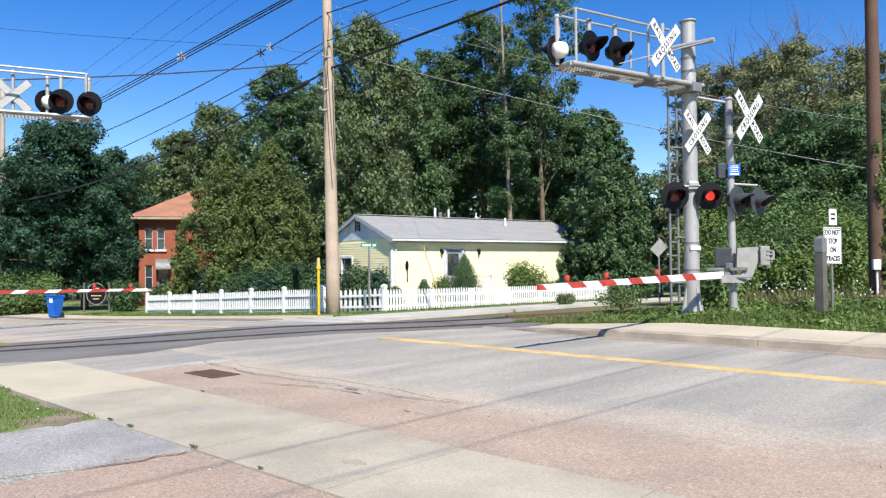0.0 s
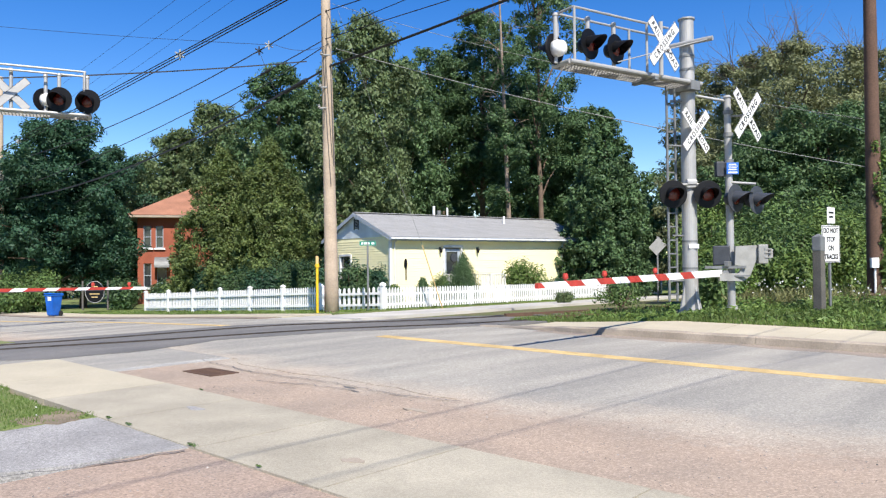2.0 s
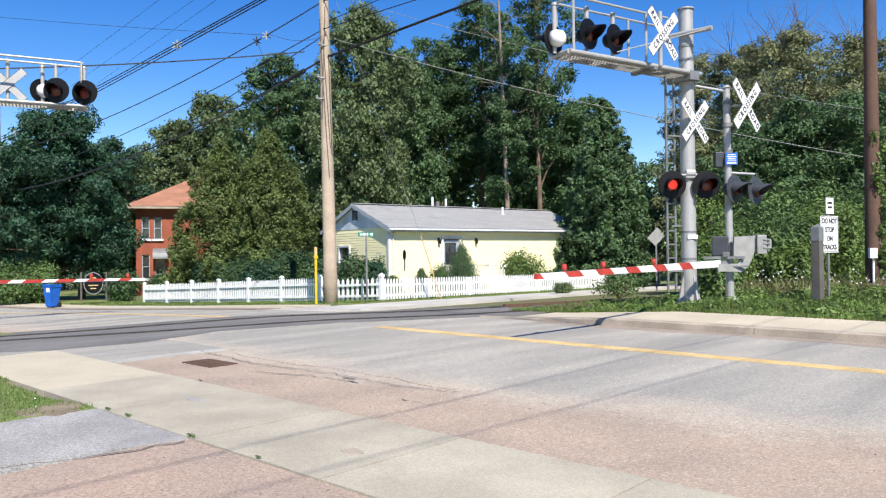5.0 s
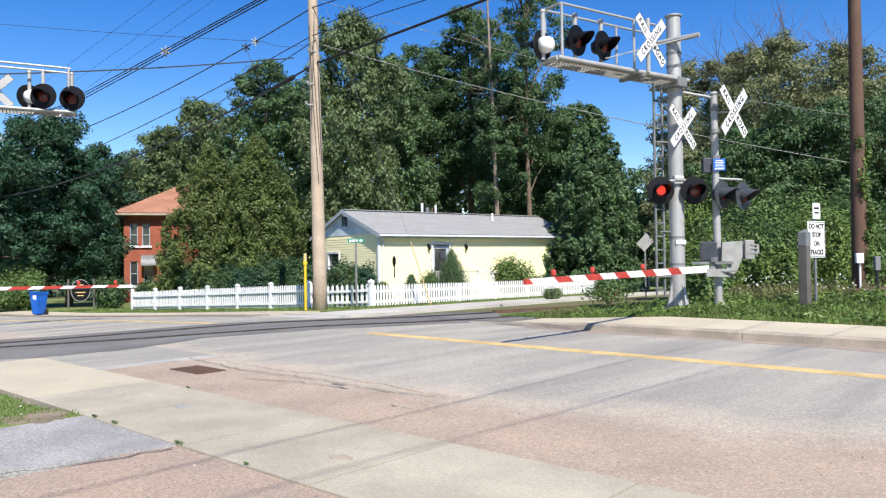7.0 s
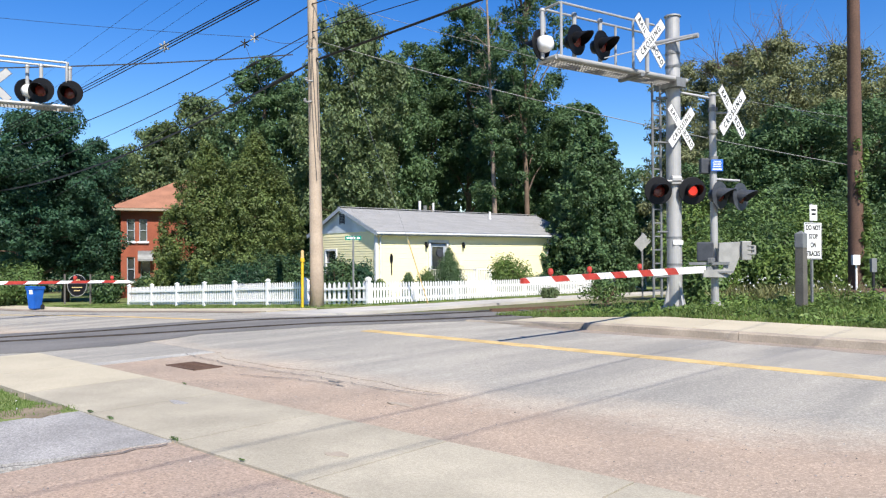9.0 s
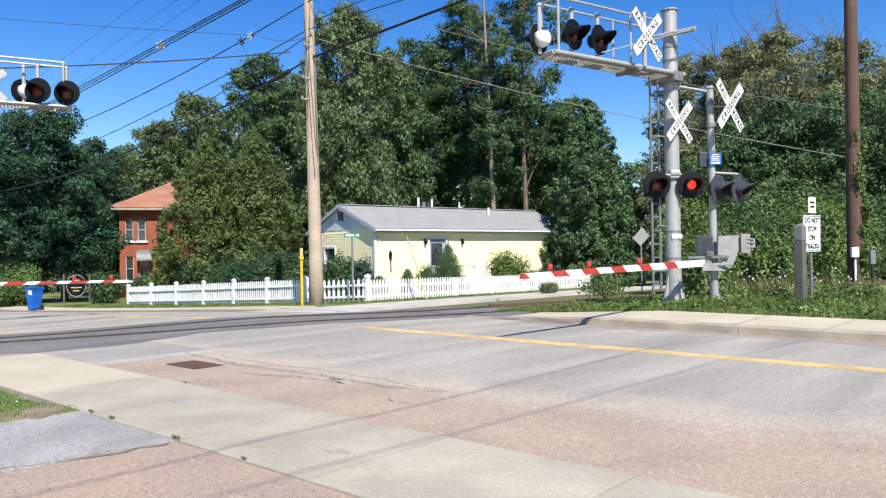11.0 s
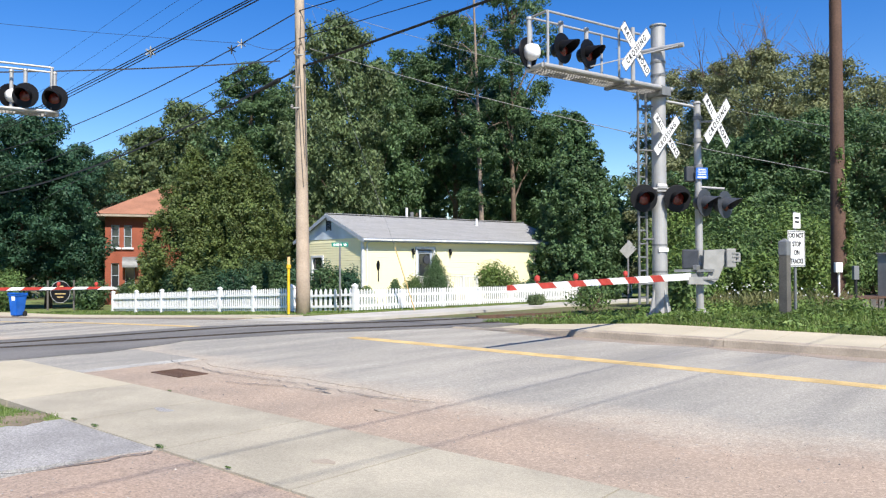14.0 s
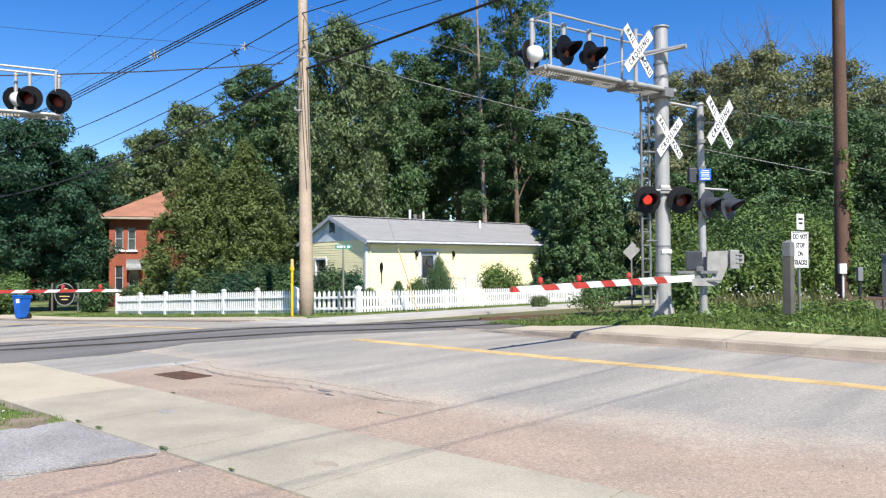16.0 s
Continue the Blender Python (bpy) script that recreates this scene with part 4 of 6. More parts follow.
fence(on_fence(3.55), on_fence(17.95), "white vinyl picket fence along the far road", 2.4)
fence(on_fence(0.0), on_fence(3.4), "white picket fence with wide gaps at the corner", 3.4, h=0.84, gap=0.27, wide=1.7)
fence(on_fence(0.0), at(19.3, 39.0, 0.02), "white vinyl picket fence along the side street", 2.35, h=0.8, ends_only=True)


# ---- poles ----
def utility_pole(x, y, z, h, r0, r1, m, label, name="utility_pole", lean=(0, 0)):
    t = thing(name, Matrix.Translation((x, y, z)), label, "pole", "utility poles")
    bm = bmesh.new()
    seg, k = 10, 20
    prev = None
    for i in range(seg + 1):
        f = i / seg
        r = r0 + (r1 - r0) * f
        ring = [bm.verts.new((lean[0] * f + r * math.cos(6.2832 * j / k), lean[1] * f + r * math.sin(6.2832 * j / k), -0.3 + (h + 0.3) * f)) for j in range(k)]
        if prev:
            for j in range(k):
                bm.faces.new((prev[j], prev[(j + 1) % k], ring[(j + 1) % k], ring[j]))
        else:
            bm.faces.new(ring[::-1])
        prev = ring
    bm.faces.new(prev)
    part("shaft", bm, m, t, smooth=True)
    return t


P1 = utility_pole(-3.73, 25.2, -0.2, 12.2, 0.24, 0.15, M_POLE, "tall weathered wooden utility pole beside the white fence", lean=(-0.17, 0))
P2 = utility_pole(11.72, 20, 0.15, 9.5, 0.21, 0.15, M_POLE_DK, "dark brown wooden utility pole beside the track")


# ---- crossing signals ----
FLASH = []   # (glowing disc, True for the first of a pair)


def text_mesh(words, size, m, depth=0.002, space=1.0):
    cu = bpy.data.curves.new("lettering", "FONT")
    cu.body, cu.size, cu.align_x, cu.align_y, cu.extrude, cu.offset = words, size, "CENTER", "CENTER", depth, 0.0055 * size / 0.2
    cu.space_character = space
    ob = bpy.data.objects.new("lettering", cu)
    scene.collection.objects.link(ob)
    bpy.context.view_layer.update()
    me = bpy.data.meshes.new_from_object(ob.evaluated_get(bpy.context.evaluated_depsgraph_get()))
    bpy.data.objects.remove(ob)
    me.materials.clear()
    me.materials.append(m)
    return me


def lettering(words, size, m, parent, mx, stretch=1.0, space=1.0):
    o = new("lettering", text_mesh(words, size, m, space=space))
    o.parent = parent
    o.matrix_basis = mx @ Matrix.Diagonal((stretch, 1, 1, 1))
    return o


UPRIGHT = Matrix.Rotation(radians(90), 4, "X") @ Matrix.Rotation(0, 4, "Z")   # text plane facing -y


def facing(p, f):
    """A pose at p whose x axis points along f."""
    return frame_m(Vector(p), Vector((f[0], f[1], 0)))


def light_unit(parent, mx, first, glow=None, black=None, back=None):
    """A flashing light: round backing, hood, lens, and the disc that shines; x is its axis."""
    black = black or M_BLACK
    X = Matrix.Rotation(radians(90), 4, "Y")
    bm = bmesh.new()
    lathe(bm, [(0.15, -0.012), (0.30, -0.014), (0.308, -0.004), (0.308, 0.004), (0.298, 0.006), (0.155, 0.012)], 40, X)
    tgt = part("target", bm, black, parent, "round black backing of a flashing light", smooth=False)
    tgt.matrix_basis = mx
    bm = bmesh.new()
    lathe(bm, [(0.06, -0.24), (0.13, -0.22), (0.165, -0.12), (0.17, -0.015)], 20, X)
    part("housing", bm, back or black, tgt, smooth=True)
    bm = bmesh.new()
    lathe(bm, [(0.0005, 0.052), (0.06, 0.048), (0.11, 0.036), (0.15, 0.014), (0.15, 0.008)][::-1], 28, X)
    part("lens", bm, M_LENS, tgt, "dark red lens", smooth=True)
    # hood: a curved sheet round the upper part of the lens, cut away below
    bm = bmesh.new()
    rows = []
    n = 24
    for i in range(n + 1):
        a = radians(-35 + 250 * i / n)
        c, s_ = math.cos(a), math.sin(a)
        ln_ = 0.07 + 0.31 * max(0.0, 0.35 + 0.65 * s_)
        rows.append([bm.verts.new((x, r * c, r * s_ + dz)) for x, r, dz in ((0.005, 0.165, 0), (ln_, 0.17, -0.05 * ln_ / 0.33), (ln_, 0.161, -0.05 * ln_ / 0.33), (0.005, 0.156, 0))])
    for a, b in zip(rows, rows[1:]):
        for j in range(4):
            bm.faces.new((a[j], a[(j + 1) % 4], b[(j + 1) % 4], b[j]))
    bm.faces.new(rows[0]), bm.faces.new(rows[-1])
    part("hood", bm, black, tgt, smooth=False)
    bm = bmesh.new()
    lathe(bm, [(0.0005, 0.045), (0.05, 0.041), (0.09, 0.03), (0.115, 0.015), (0.115, 0.01)][::-1], 28, X)
    g = part("lamp_disc", bm, glow or M_GLOW_WEAK, tgt, "shining red lamp disc", smooth=True)
    FLASH.append((g, first))
    return tgt


def crossbuck(parent, p, f, words=True, tilt=45, size=1.0):
    """Two crossed white blades with black lettering."""
    m = frame_m(Vector(p), Vector((f[0], f[1], 0))) @ Matrix.Rotation(radians(90), 4, "Z") @ Matrix.Scale(size, 4)   # blade plane in xz, front is -y
    for i, (sg, y) in enumerate(((1, 0.0), (-1, -0.014))):
        bm = bmesh.new()
        box(bm, (0, 0, 0), (1.22, 0.006, 0.225), bevel=0.002)
        bl = part("crossbuck_blade", bm, M_WHITE if words else M_GALV, parent, "white crossbuck blade")
        bl.matrix_basis = m @ Matrix.Translation((0, y, 0)) @ Matrix.Rotation(radians(sg * tilt), 4, "Y")
        if words:
            if sg == 1:
                for w, x in (("RAIL", -0.36), ("ROAD", 0.36)):
                    lettering(w, 0.165, M_LETTER, bl, Matrix.Translation((x, -0.005, 0)) @ UPRIGHT, 0.8, 1.3)
            else:
                lettering("CROSSING", 0.165, M_LETTER, bl, Matrix.Translation((0, -0.005, 0)) @ UPRIGHT, 0.85, 1.42)
        bm = bmesh.new()
        for x in (-0.605, 0.605):
            box(bm, (x, -0.0045, 0), (0.012, 0.003, 0.225))
        for z_ in (-0.106, 0.106):
            box(bm, (0, -0.0045, z_), (1.2, 0.003, 0.01))
        part("edge_line", bm, M_GREYBLK, bl)


def cantilever(base, along, face, length, z_deck, top, lights, buck_at, label, ladder=True, words=True, w=0.25, thick=0.055):
    """A tall mast carrying a walkway with rails, flashing lights and crossbucks out over the road."""
    A = Vector((along[0], along[1], 0)).normalized()
    B = Vector((-A.y, A.x, 0))
    if B.dot(Vector((face[0], face[1], 0))) < 0:
        B = -B
    t = thing("crossing_signal", Matrix.Translation(base), label, "crossing signal", "crossing signals")
    bm = bmesh.new()
    tube(bm, (0, 0, -0.3), (0, 0, top), 0.168, 0.155, 24)
    tube(bm, (0, 0, top), (0, 0, top + 0.03), 0.185, 0.185, 24)
    tube(bm, (0, 0, top + 0.03), (0, 0, top + 0.07), 0.12, 0.03, 16)
    part("mast", bm, M_GALV, t, smooth=False)
    for z_ in (z_deck + 0.32, z_deck + 0.62, 1.55, 0.95):
        bm = bmesh.new()
        tube(bm, (0, 0, z_), (0, 0, z_ + 0.045), 0.17, seg=24)
        part("collar", bm, M_GALV_DK, t)
    for i in range(4):
        a = radians(20 + 90 * i)
        d = Vector((math.cos(a), math.sin(a), 0))
        bm = bmesh.new()
        q = [Vector((0, 0, -0.1)) + d * 0.15, d * 0.32 + Vector((0, 0, -0.1)), d * 0.30, d * 0.16 + Vector((0, 0, 0.62))]
        s_ = Vector((-d.y, d.x, 0)) * 0.02
        lo, hi = [bm.verts.new(v - s_) for v in q], [bm.verts.new(v + s_) for v in q]
        bm.faces.new(lo), bm.faces.new(hi[::-1])
        for k in range(4):
            bm.faces.new((lo[k], lo[(k + 1) % 4], hi[(k + 1) % 4], hi[k]))
        part("base_gusset", bm, M_GALV, t)
    bm = bmesh.new()
    tube(bm, (0, 0, -0.12), (0, 0, 0.02), 0.36, 0.36, 20)
    part("base_plate", bm, M_KERB, t)
    # deck: two chords, grating bars, end beam
    for sg in (1, -1):
        bm = bmesh.new()
        tube(bm, B * sg * w + A * -0.15 + Vector((0, 0, z_deck)), B * sg * w + A * length + Vector((0, 0, z_deck)), thick, thick * 0.9, 12)
        part("chord", bm, M_GALV, t)
    bm = bmesh.new()
    tube(bm, B * -w + A * length + Vector((0, 0, z_deck)), B * w + A * length + Vector((0, 0, z_deck)), 0.05, seg=12)
    part("end_beam", bm, M_GALV, t)
    rot = A.to_track_quat("X", "Z").to_matrix()
    for x, wd in ((0.1, 0.62), (1.35, 0.66)):
        bm = bmesh.new()
        box(bm, A * x + Vector((0, 0, z_deck - 0.06)), (0.3 if x < 1 else 0.1, wd, 0.2 if x < 1 else 0.07), rot)
        part("bracket", bm, M_GALV_DK, t)
    bm = bmesh.new()
    k = int(length / 0.075)
    for i in range(3, k):
        box(bm, A * (i * 0.075) + Vector((0, 0, z_deck - 0.03)), (0.022, 2 * w, 0.04), rot)
    for j in range(5):
        box(bm, A * (length / 2 + 0.1) + B * (w * (-0.8 + 0.4 * j)) + Vector((0, 0, z_deck - 0.045)), (length - 0.3, 0.012, 0.03), rot)
    part("walkway_grating", bm, M_GALV, t)
    # rails
    for sg in (1, -1):
        for h in ((1.08,) if sg == 1 else (1.08,)):
            bm = bmesh.new()
            tube(bm, B * sg * w + A * (0.15 if sg == -1 else 0.9) + Vector((0, 0, z_deck + h)), B * sg * w + A * (length - 0.1) + Vector((0, 0, z_deck + h)), 0.026, seg=8)
            part("rail", bm, M_GALV, t)
        for x in (length - 0.12, length * 0.42):
            bm = bmesh.new()
            tube(bm, B * sg * w + A * x + Vector((0, 0, z_deck)), B * sg * w + A * x + Vector((0, 0, z_deck + 1.1)), 0.028, seg=8)
            part("stanchion", bm, M_GALV, t)
    bm = bmesh.new()
    tube(bm, B * -w + A * (length - 0.1) + Vector((0, 0, z_deck + 1.08)), B * w + A * (length - 0.1) + Vector((0, 0, z_deck + 1.08)), 0.026, seg=8)
    part("rail", bm, M_GALV, t)
    # overhead cross tube on the mast
    bm = bmesh.new()
    tube(bm, B * -0.35 + A * 0.3 + Vector((0, 0, z_deck + 0.9)), B * 0.68 - A * 0.02 + Vector((0, 0, z_deck + 0.9)), 0.055, seg=12)
    part("cross_tube", bm, M_GALV, t)
    bm = bmesh.new()
    tube(bm, B * 0.6 + Vector((0, 0, z_deck + 0.9)), A * 2.4 + B * w + Vector((0, 0, z_deck + 0.15)), 0.012, seg=6)
    part("tie_rod", bm, M_GALV, t)
    # lights over the road
    for x, off, f, first, back, up in lights:
        p = A * x + B * off + Vector((0, 0, z_deck + up))
        bm = bmesh.new()
        tube(bm, A * x + B * (off * 0.6) + Vector((0, 0, z_deck)), A * x + B * (off * 0.6) + Vector((0, 0, z_deck + 0.95)), 0.045, seg=10)
        tube(bm, A * x + B * (off * 0.6) + Vector((0, 0, z_deck + 0.95)), A * x + B * (off * 0.6) + Vector((0, 0, z_deck + 1.0)), 0.06, 0.05, seg=10)
        part("light_post", bm, M_GALV, t)
        light_unit(t, facing(p, f), first, back=M_WHITE if back else None)
    for x, off, f, up, size in buck_at:
        bm = bmesh.new()
        tube(bm, A * x + B * (off - 0.06) + Vector((0, 0, z_deck)), A * x + B * (off - 0.06) + Vector((0, 0, z_deck + 1.15)), 0.045, seg=10)
        part("sign_post", bm, M_GALV, t)
        crossbuck(t, A * x + B * (off + 0.02) + Vector((0, 0, z_deck + up)), f, words, size=size)
    # ladder behind the mast
    if ladder:
        o = A * 0.42 - B * 0.12
        for sg in (1, -1):
            bm = bmesh.new()
            box(bm, o + A * sg * 0.13 + Vector((0, 0, z_deck / 2 + 0.1)), (0.05, 0.03, z_deck - 0.3), rot)
            part("ladder_rail", bm, M_GALV_DK, t)
        r = bmesh.new()
        box(r, (0, 0, 0), (0.26, 0.03, 0.03), rot)
        rme = to_mesh("rung", r, M_GALV_DK)
        for i in range(int((z_deck - 0.4) / 0.3)):
            g = new("rung", rme)
            g.parent = t
            g.location = o + Vector((0, 0, 0.4 + 0.3 * i))
        for i in range(5):
            bm = bmesh.new()
            tube(bm, (0, 0, 0.7 + i), o + Vector((0, 0, 0.7 + i)), 0.02, seg=6)
            part("ladder_bracket", bm, M_GALV_DK, t)
    return t


F_R = (0.6, -0.8)
MB = Vector((5.545, 16.5, 0.24))
SIG = cantilever(MB, (-0.849, -0.529), F_R, 3.69, 5.06, 6.53,
                 [(3.08, 0.16, (0.7, -0.71), True, False, 0.44), (2.36, 0.16, (0.7, -0.71), False, False, 0.44), (3.8, -0.08, (-0.72, 0.69), False, True, 0.29)],
                 [(1.2, 0.38, (0.61, -0.79), 0.66, 1.06)], "tall galvanised cantilever railroad signal mast beside the road")
# lights and crossbuck on the mast itself
bm = bmesh.new()
tube(bm, (-0.42, -0.2, 2.82), (0.42, -0.2, 2.82), 0.03, seg=10)
tube(bm, (-0.1, -0.16, 2.86), (0.1, -0.16, 2.86), 0.09, seg=10)
box(bm, (0, -0.17, 2.83), (0.24, 0.1, 0.16), bevel=0.02)
part("crossarm", bm, M_GALV, SIG)
light_unit(SIG, facing((-0.43, -0.25, 2.61), (0.03, -1)), False, glow=M_GLOW)
light_unit(SIG, facing((0.328, -0.25, 2.6), (0.03, -1)), True, glow=M_GLOW)
crossbuck(SIG, (0.095, -0.24, 4.01), (0.58, -0.815), size=0.98)
bm = bmesh.new()
box(bm, (0.03, -0.17, 1.46), (0.22, 0.02, 0.09))
part("id_plate", bm, M_WHITE, SIG, "small white plate")


def gate(pivot, base, u, length, white, drop, label, mech=True, lamps=(), reds=(), h0=0.076):
    """A lowered gate: stand, mechanism case, counterweights and the striped arm."""
    U = Vector((u[0], u[1], 0)).normalized()
    t = thing("crossing_gate", frame_m(Vector(base), U), label, "crossing gate", "crossing gates")
    inv = t.matrix_basis.inverted()
    p = inv @ Vector(pivot)
    def half(x):
        return h0 - h0 * 0.48 * x / length
    def zc(x):
        return p.z - drop * x / length
    def seg_piece(name, x0, x1, m, lab, slant=1.5):
        bm = bmesh.new()
        d = []
        for x, s_ in ((x0, 1), (x1, 1)):
            h = half(x)
            d.append([bm.verts.new((p.x + x + s_ * (0 if x in (0, length) else slant * h * k), p.y + y, zc(x) + h * k)) for y, k in ((-0.03, -1), (0.03, -1), (0.03, 1), (-0.03, 1))])
        for k in range(4):
            bm.faces.new((d[0][k], d[0][(k + 1) % 4], d[1][(k + 1) % 4], d[1][k]))
        bm.faces.new(d[0]), bm.faces.new(d[1][::-1])
        return part(name, bm, m, t, lab)
    x = 0.0
    for a, b in reds:
        seg_piece("arm_section", x, a, M_WHITE, "white arm section")
        seg_piece("arm_stripe", a, b, M_REFL_RED, "red reflective stripe")
        x = b
    if x < length:
        seg_piece("arm_section", x, length, M_WHITE, "white arm section")
    for x in lamps:
        bm = bmesh.new()
        lathe(bm, [(0.02, 0), (0.02, 0.03), (0.04, 0.035), (0.046, 0.07), (0.04, 0.11), (0.015, 0.125)], 14, Matrix.Translation((p.x + x, p.y, zc(x) + half(x))))
        part("arm_lamp", bm, M_REFL_RED, t, "red arm lamp")
    bm = bmesh.new()
    for a, b in zip((0.3, *lamps), lamps):
        tube(bm, (p.x + a, p.y - 0.035, zc(a) - half(a) * 0.8), (p.x + b, p.y - 0.035, zc(b) - half(b) * 0.8), 0.008, seg=6)
    part("lamp_cable", bm, M_GREYBLK, t)
    return t, p


U_ARM = Vector((-0.66, -0.751, 0))
GB = Vector((6.46, 16.5, 0.24))
PIV = Vector((6.22, 16.42, 1.1))
REDS = [(1.65, 2.2), (2.87, 3.36), (4.0, 4.47), (5.0, 5.52), (6.01, 6.47), (7.16, 7.3)]
GATE, gp = gate(PIV, GB, U_ARM, 7.3, 1.6, 0.06, "lowered gate with red and white striped arm across the lane", lamps=(3.35, 5.27, 6.5), reds=REDS)
GI = GATE.matrix_basis.inverted()


def gpart(name, bm, m, label="", smooth=False):
    """A part given in world axes about the gate's base."""
    o = part(name, bm, m, GATE, label, smooth)
    o.matrix_basis = GI @ Matrix.Translation(GB)
    return o


bm = bmesh.new()
tube(bm, (0, 0, -0.3), (-0.03, 0, 4.78), 0.085, 0.075, 18)
tube(bm, (-0.03, 0, 4.78), (-0.03, 0, 4.83), 0.1, 0.06, 18)
gpart("stand", bm, M_GALV)
bm = bmesh.new()
tube(bm, (0, 0, -0.1), (0, 0, 0.06), 0.24, 0.22, 16)
tube(bm, (0, 0, 0.06), (0, 0, 0.14), 0.13, 0.11, 16)
gpart("stand_foot", bm, M_ALU)
bm = bmesh.new()
tube(bm, (-0.88, 0, 4.86), (-0.03, 0, 4.7), 0.03, seg=10)
gpart("tie_tube", bm, M_GALV)
for z_ in (4.4, 3.9, 3.3):
    bm = bmesh.new()
    tube(bm, (-0.02, 0, z_), (-0.02, 0, z_ + 0.09), 0.105, seg=16)
    gpart("collar", bm, M_GALV_DK)
# Mechanism case: a near-black colour gives it the shade behind the mast.
bm = bmesh.new()
box(bm, (-0.2, 0.05, 1.25), (0.36, 0.3, 0.44), Matrix.Rotation(radians(-20), 3, "Z"), bevel=0.03)
gpart("mechanism_case", bm, M_GREYBLK, "gate mechanism case with its shade put into dark grey")
bm = bmesh.new()
box(bm, (-0.2, -0.17, 0.99), (0.85, 0.05, 0.06), Matrix.Rotation(radians(-20), 3, "Z"))
box(bm, (-0.15, -0.2, 0.8), (0.9, 0.04, 0.035), Matrix.Rotation(radians(-20), 3, "Z"))
gpart("side_bar", bm, M_GALV_DK)
# counterweight arm: a bent plate behind the pivot
bm = bmesh.new()
prof = [(-0.36, 0.69), (0.16, 0.68), (0.31, 0.79), (0.42, 1.06), (0.53, 1.34), (0.45, 1.47), (0.0, 1.45), (-0.02, 1.03), (0.15, 1.02), (0.08, 0.86), (-0.36, 0.85)]
lo = [bm.verts.new((x, -0.26, z_)) for x, z_ in prof]
hi = [bm.verts.new((x, -0.18, z_)) for x, z_ in prof]
bm.faces.new(lo), bm.faces.new(hi[::-1])
for i in range(len(prof)):
    j = (i + 1) % len(prof)
    bm.faces.new((lo[i], lo[j], hi[j], hi[i]))
gpart("counterweight_arm", bm, M_ALU, "bent grey counterweight arm")
bm = bmesh.new()
box(bm, (0.60, -0.2, 1.27), (0.2, 0.34, 0.42), Matrix.Rotation(radians(-12), 3, "Z"), bevel=0.02)
for z_ in (1.28, 1.38, 1.46):
    box(bm, (0.66, -0.385, z_ - 0.08), (0.14, 0.03, 0.03), Matrix.Rotation(radians(-12), 3, "Z"))
box(bm, (0.74, -0.3, 1.28), (0.09, 0.16, 0.2), Matrix.Rotation(radians(-12), 3, "Z"), bevel=0.02)
gpart("counterweight", bm, M_ALU, "grey counterweight block")
bm = bmesh.new()
box(bm, (-0.1, -0.12, 1.06), (0.36, 0.1, 0.12), Matrix.Rotation(radians(49), 3, "Z"), bevel=0.02)
tube(bm, (-0.2, -0.2, 0.86), (-0.2, 0.1, 0.86), 0.07, seg=14)
gpart("pivot", bm, M_GALV_DK)
for k, (px_, first) in enumerate(((0.05, True), (0.47, False))):
    f = (0.6, -0.8)
    o = light_unit(GATE, GI @ Matrix.Translation(GB) @ facing((px_, -0.2 - 0.1 * k, 2.51 - 0.05 * k), f), first, black=M_GREYBLK)
bm = bmesh.new()
tube(bm, (-0.02, -0.02, 2.88), (0.5, -0.2, 2.82), 0.03, seg=10)
gpart("crossarm", bm, M_GALV)
crossbuck(GATE, GI @ (GB + Vector((0.36, -0.15, 4.355))), (GI.to_3x3() @ Vector((0.61, -0.79, 0)))[:2], size=1.14)
bm = bmesh.new()
tube(bm, (0, 0, 4.36), (0.36, -0.13, 4.36), 0.025, seg=8)
gpart("sign_bracket", bm, M_GALV)
bl = bmesh.new()
box(bl, (0.02, -0.12, 3.18), (0.27, 0.012, 0.26), bevel=0.004)
pl = gpart("notice_plate", bl, M_BLUE, "blue emergency notice plate")
bm = bmesh.new()
for i, (w, z_) in enumerate(((0.16, 3.27), (0.2, 3.23), (0.17, 3.19), (0.19, 3.15))):
    box(bm, (0.02, -0.128, z_), (w, 0.004, 0.016))
box(bm, (0.02, -0.128, 3.09), (0.2, 0.004, 0.035))
o = part("writing_bar", bm, M_WHITE, pl)
bm = bmesh.new()
box(bm, (-0.2, 0.05, 3.18), (0.2, 0.16, 0.34), bevel=0.02)
gpart("bell_box", bm, M_GREYBLK)

# the gate and cantilever on the far side of the track
TIPL = Vector((-8.9, 18.75, 5.2))
LB = TIPL - TR * 5.6
LSIG = cantilever((LB.x, LB.y, -0.2), TR, (0.6, -0.8), 5.6, 5.38, 7.0,
                  [(5.55, 0.3, (0.08, -1.0), False, False, 0.33), (4.92, 0.3, (0.08, -1.0), True, False, 0.33), (4.62, -0.12, (-0.8, 0.6), True, True, 0.36)],
                  [(3.86, -0.3, (0.5, -0.87), 0.5, 0.85)], "galvanised cantilever railroad signal mast beyond the track", words=False, thick=0.04)
TIPG = Vector((-7.90, 19.80, 0.80))
LGATE, _ = gate(TIPG - N2 * 8.6 + Vector((0, 0, 0.12)), (TIPG - N2 * 9.0) * Vector((1, 1, 0)) + Vector((0, 0, -0.15)), N2, 8.6, 1.0, 0.12,
                "lowered red and white striped gate arm beyond the track", lamps=(4.1, 7.22, 8.15),
                reds=[(0.485 + 0.735 * k, 0.915 + 0.735 * k) for k in range(10)] + [(7.9, 8.21)], h0=0.068)
bm = bmesh.new()
tube(bm, (0, 0, -0.3), (0, 0, 4.2), 0.085, 0.075, 16)
part("stand", bm, M_GALV, LGATE)
bm = bmesh.new()
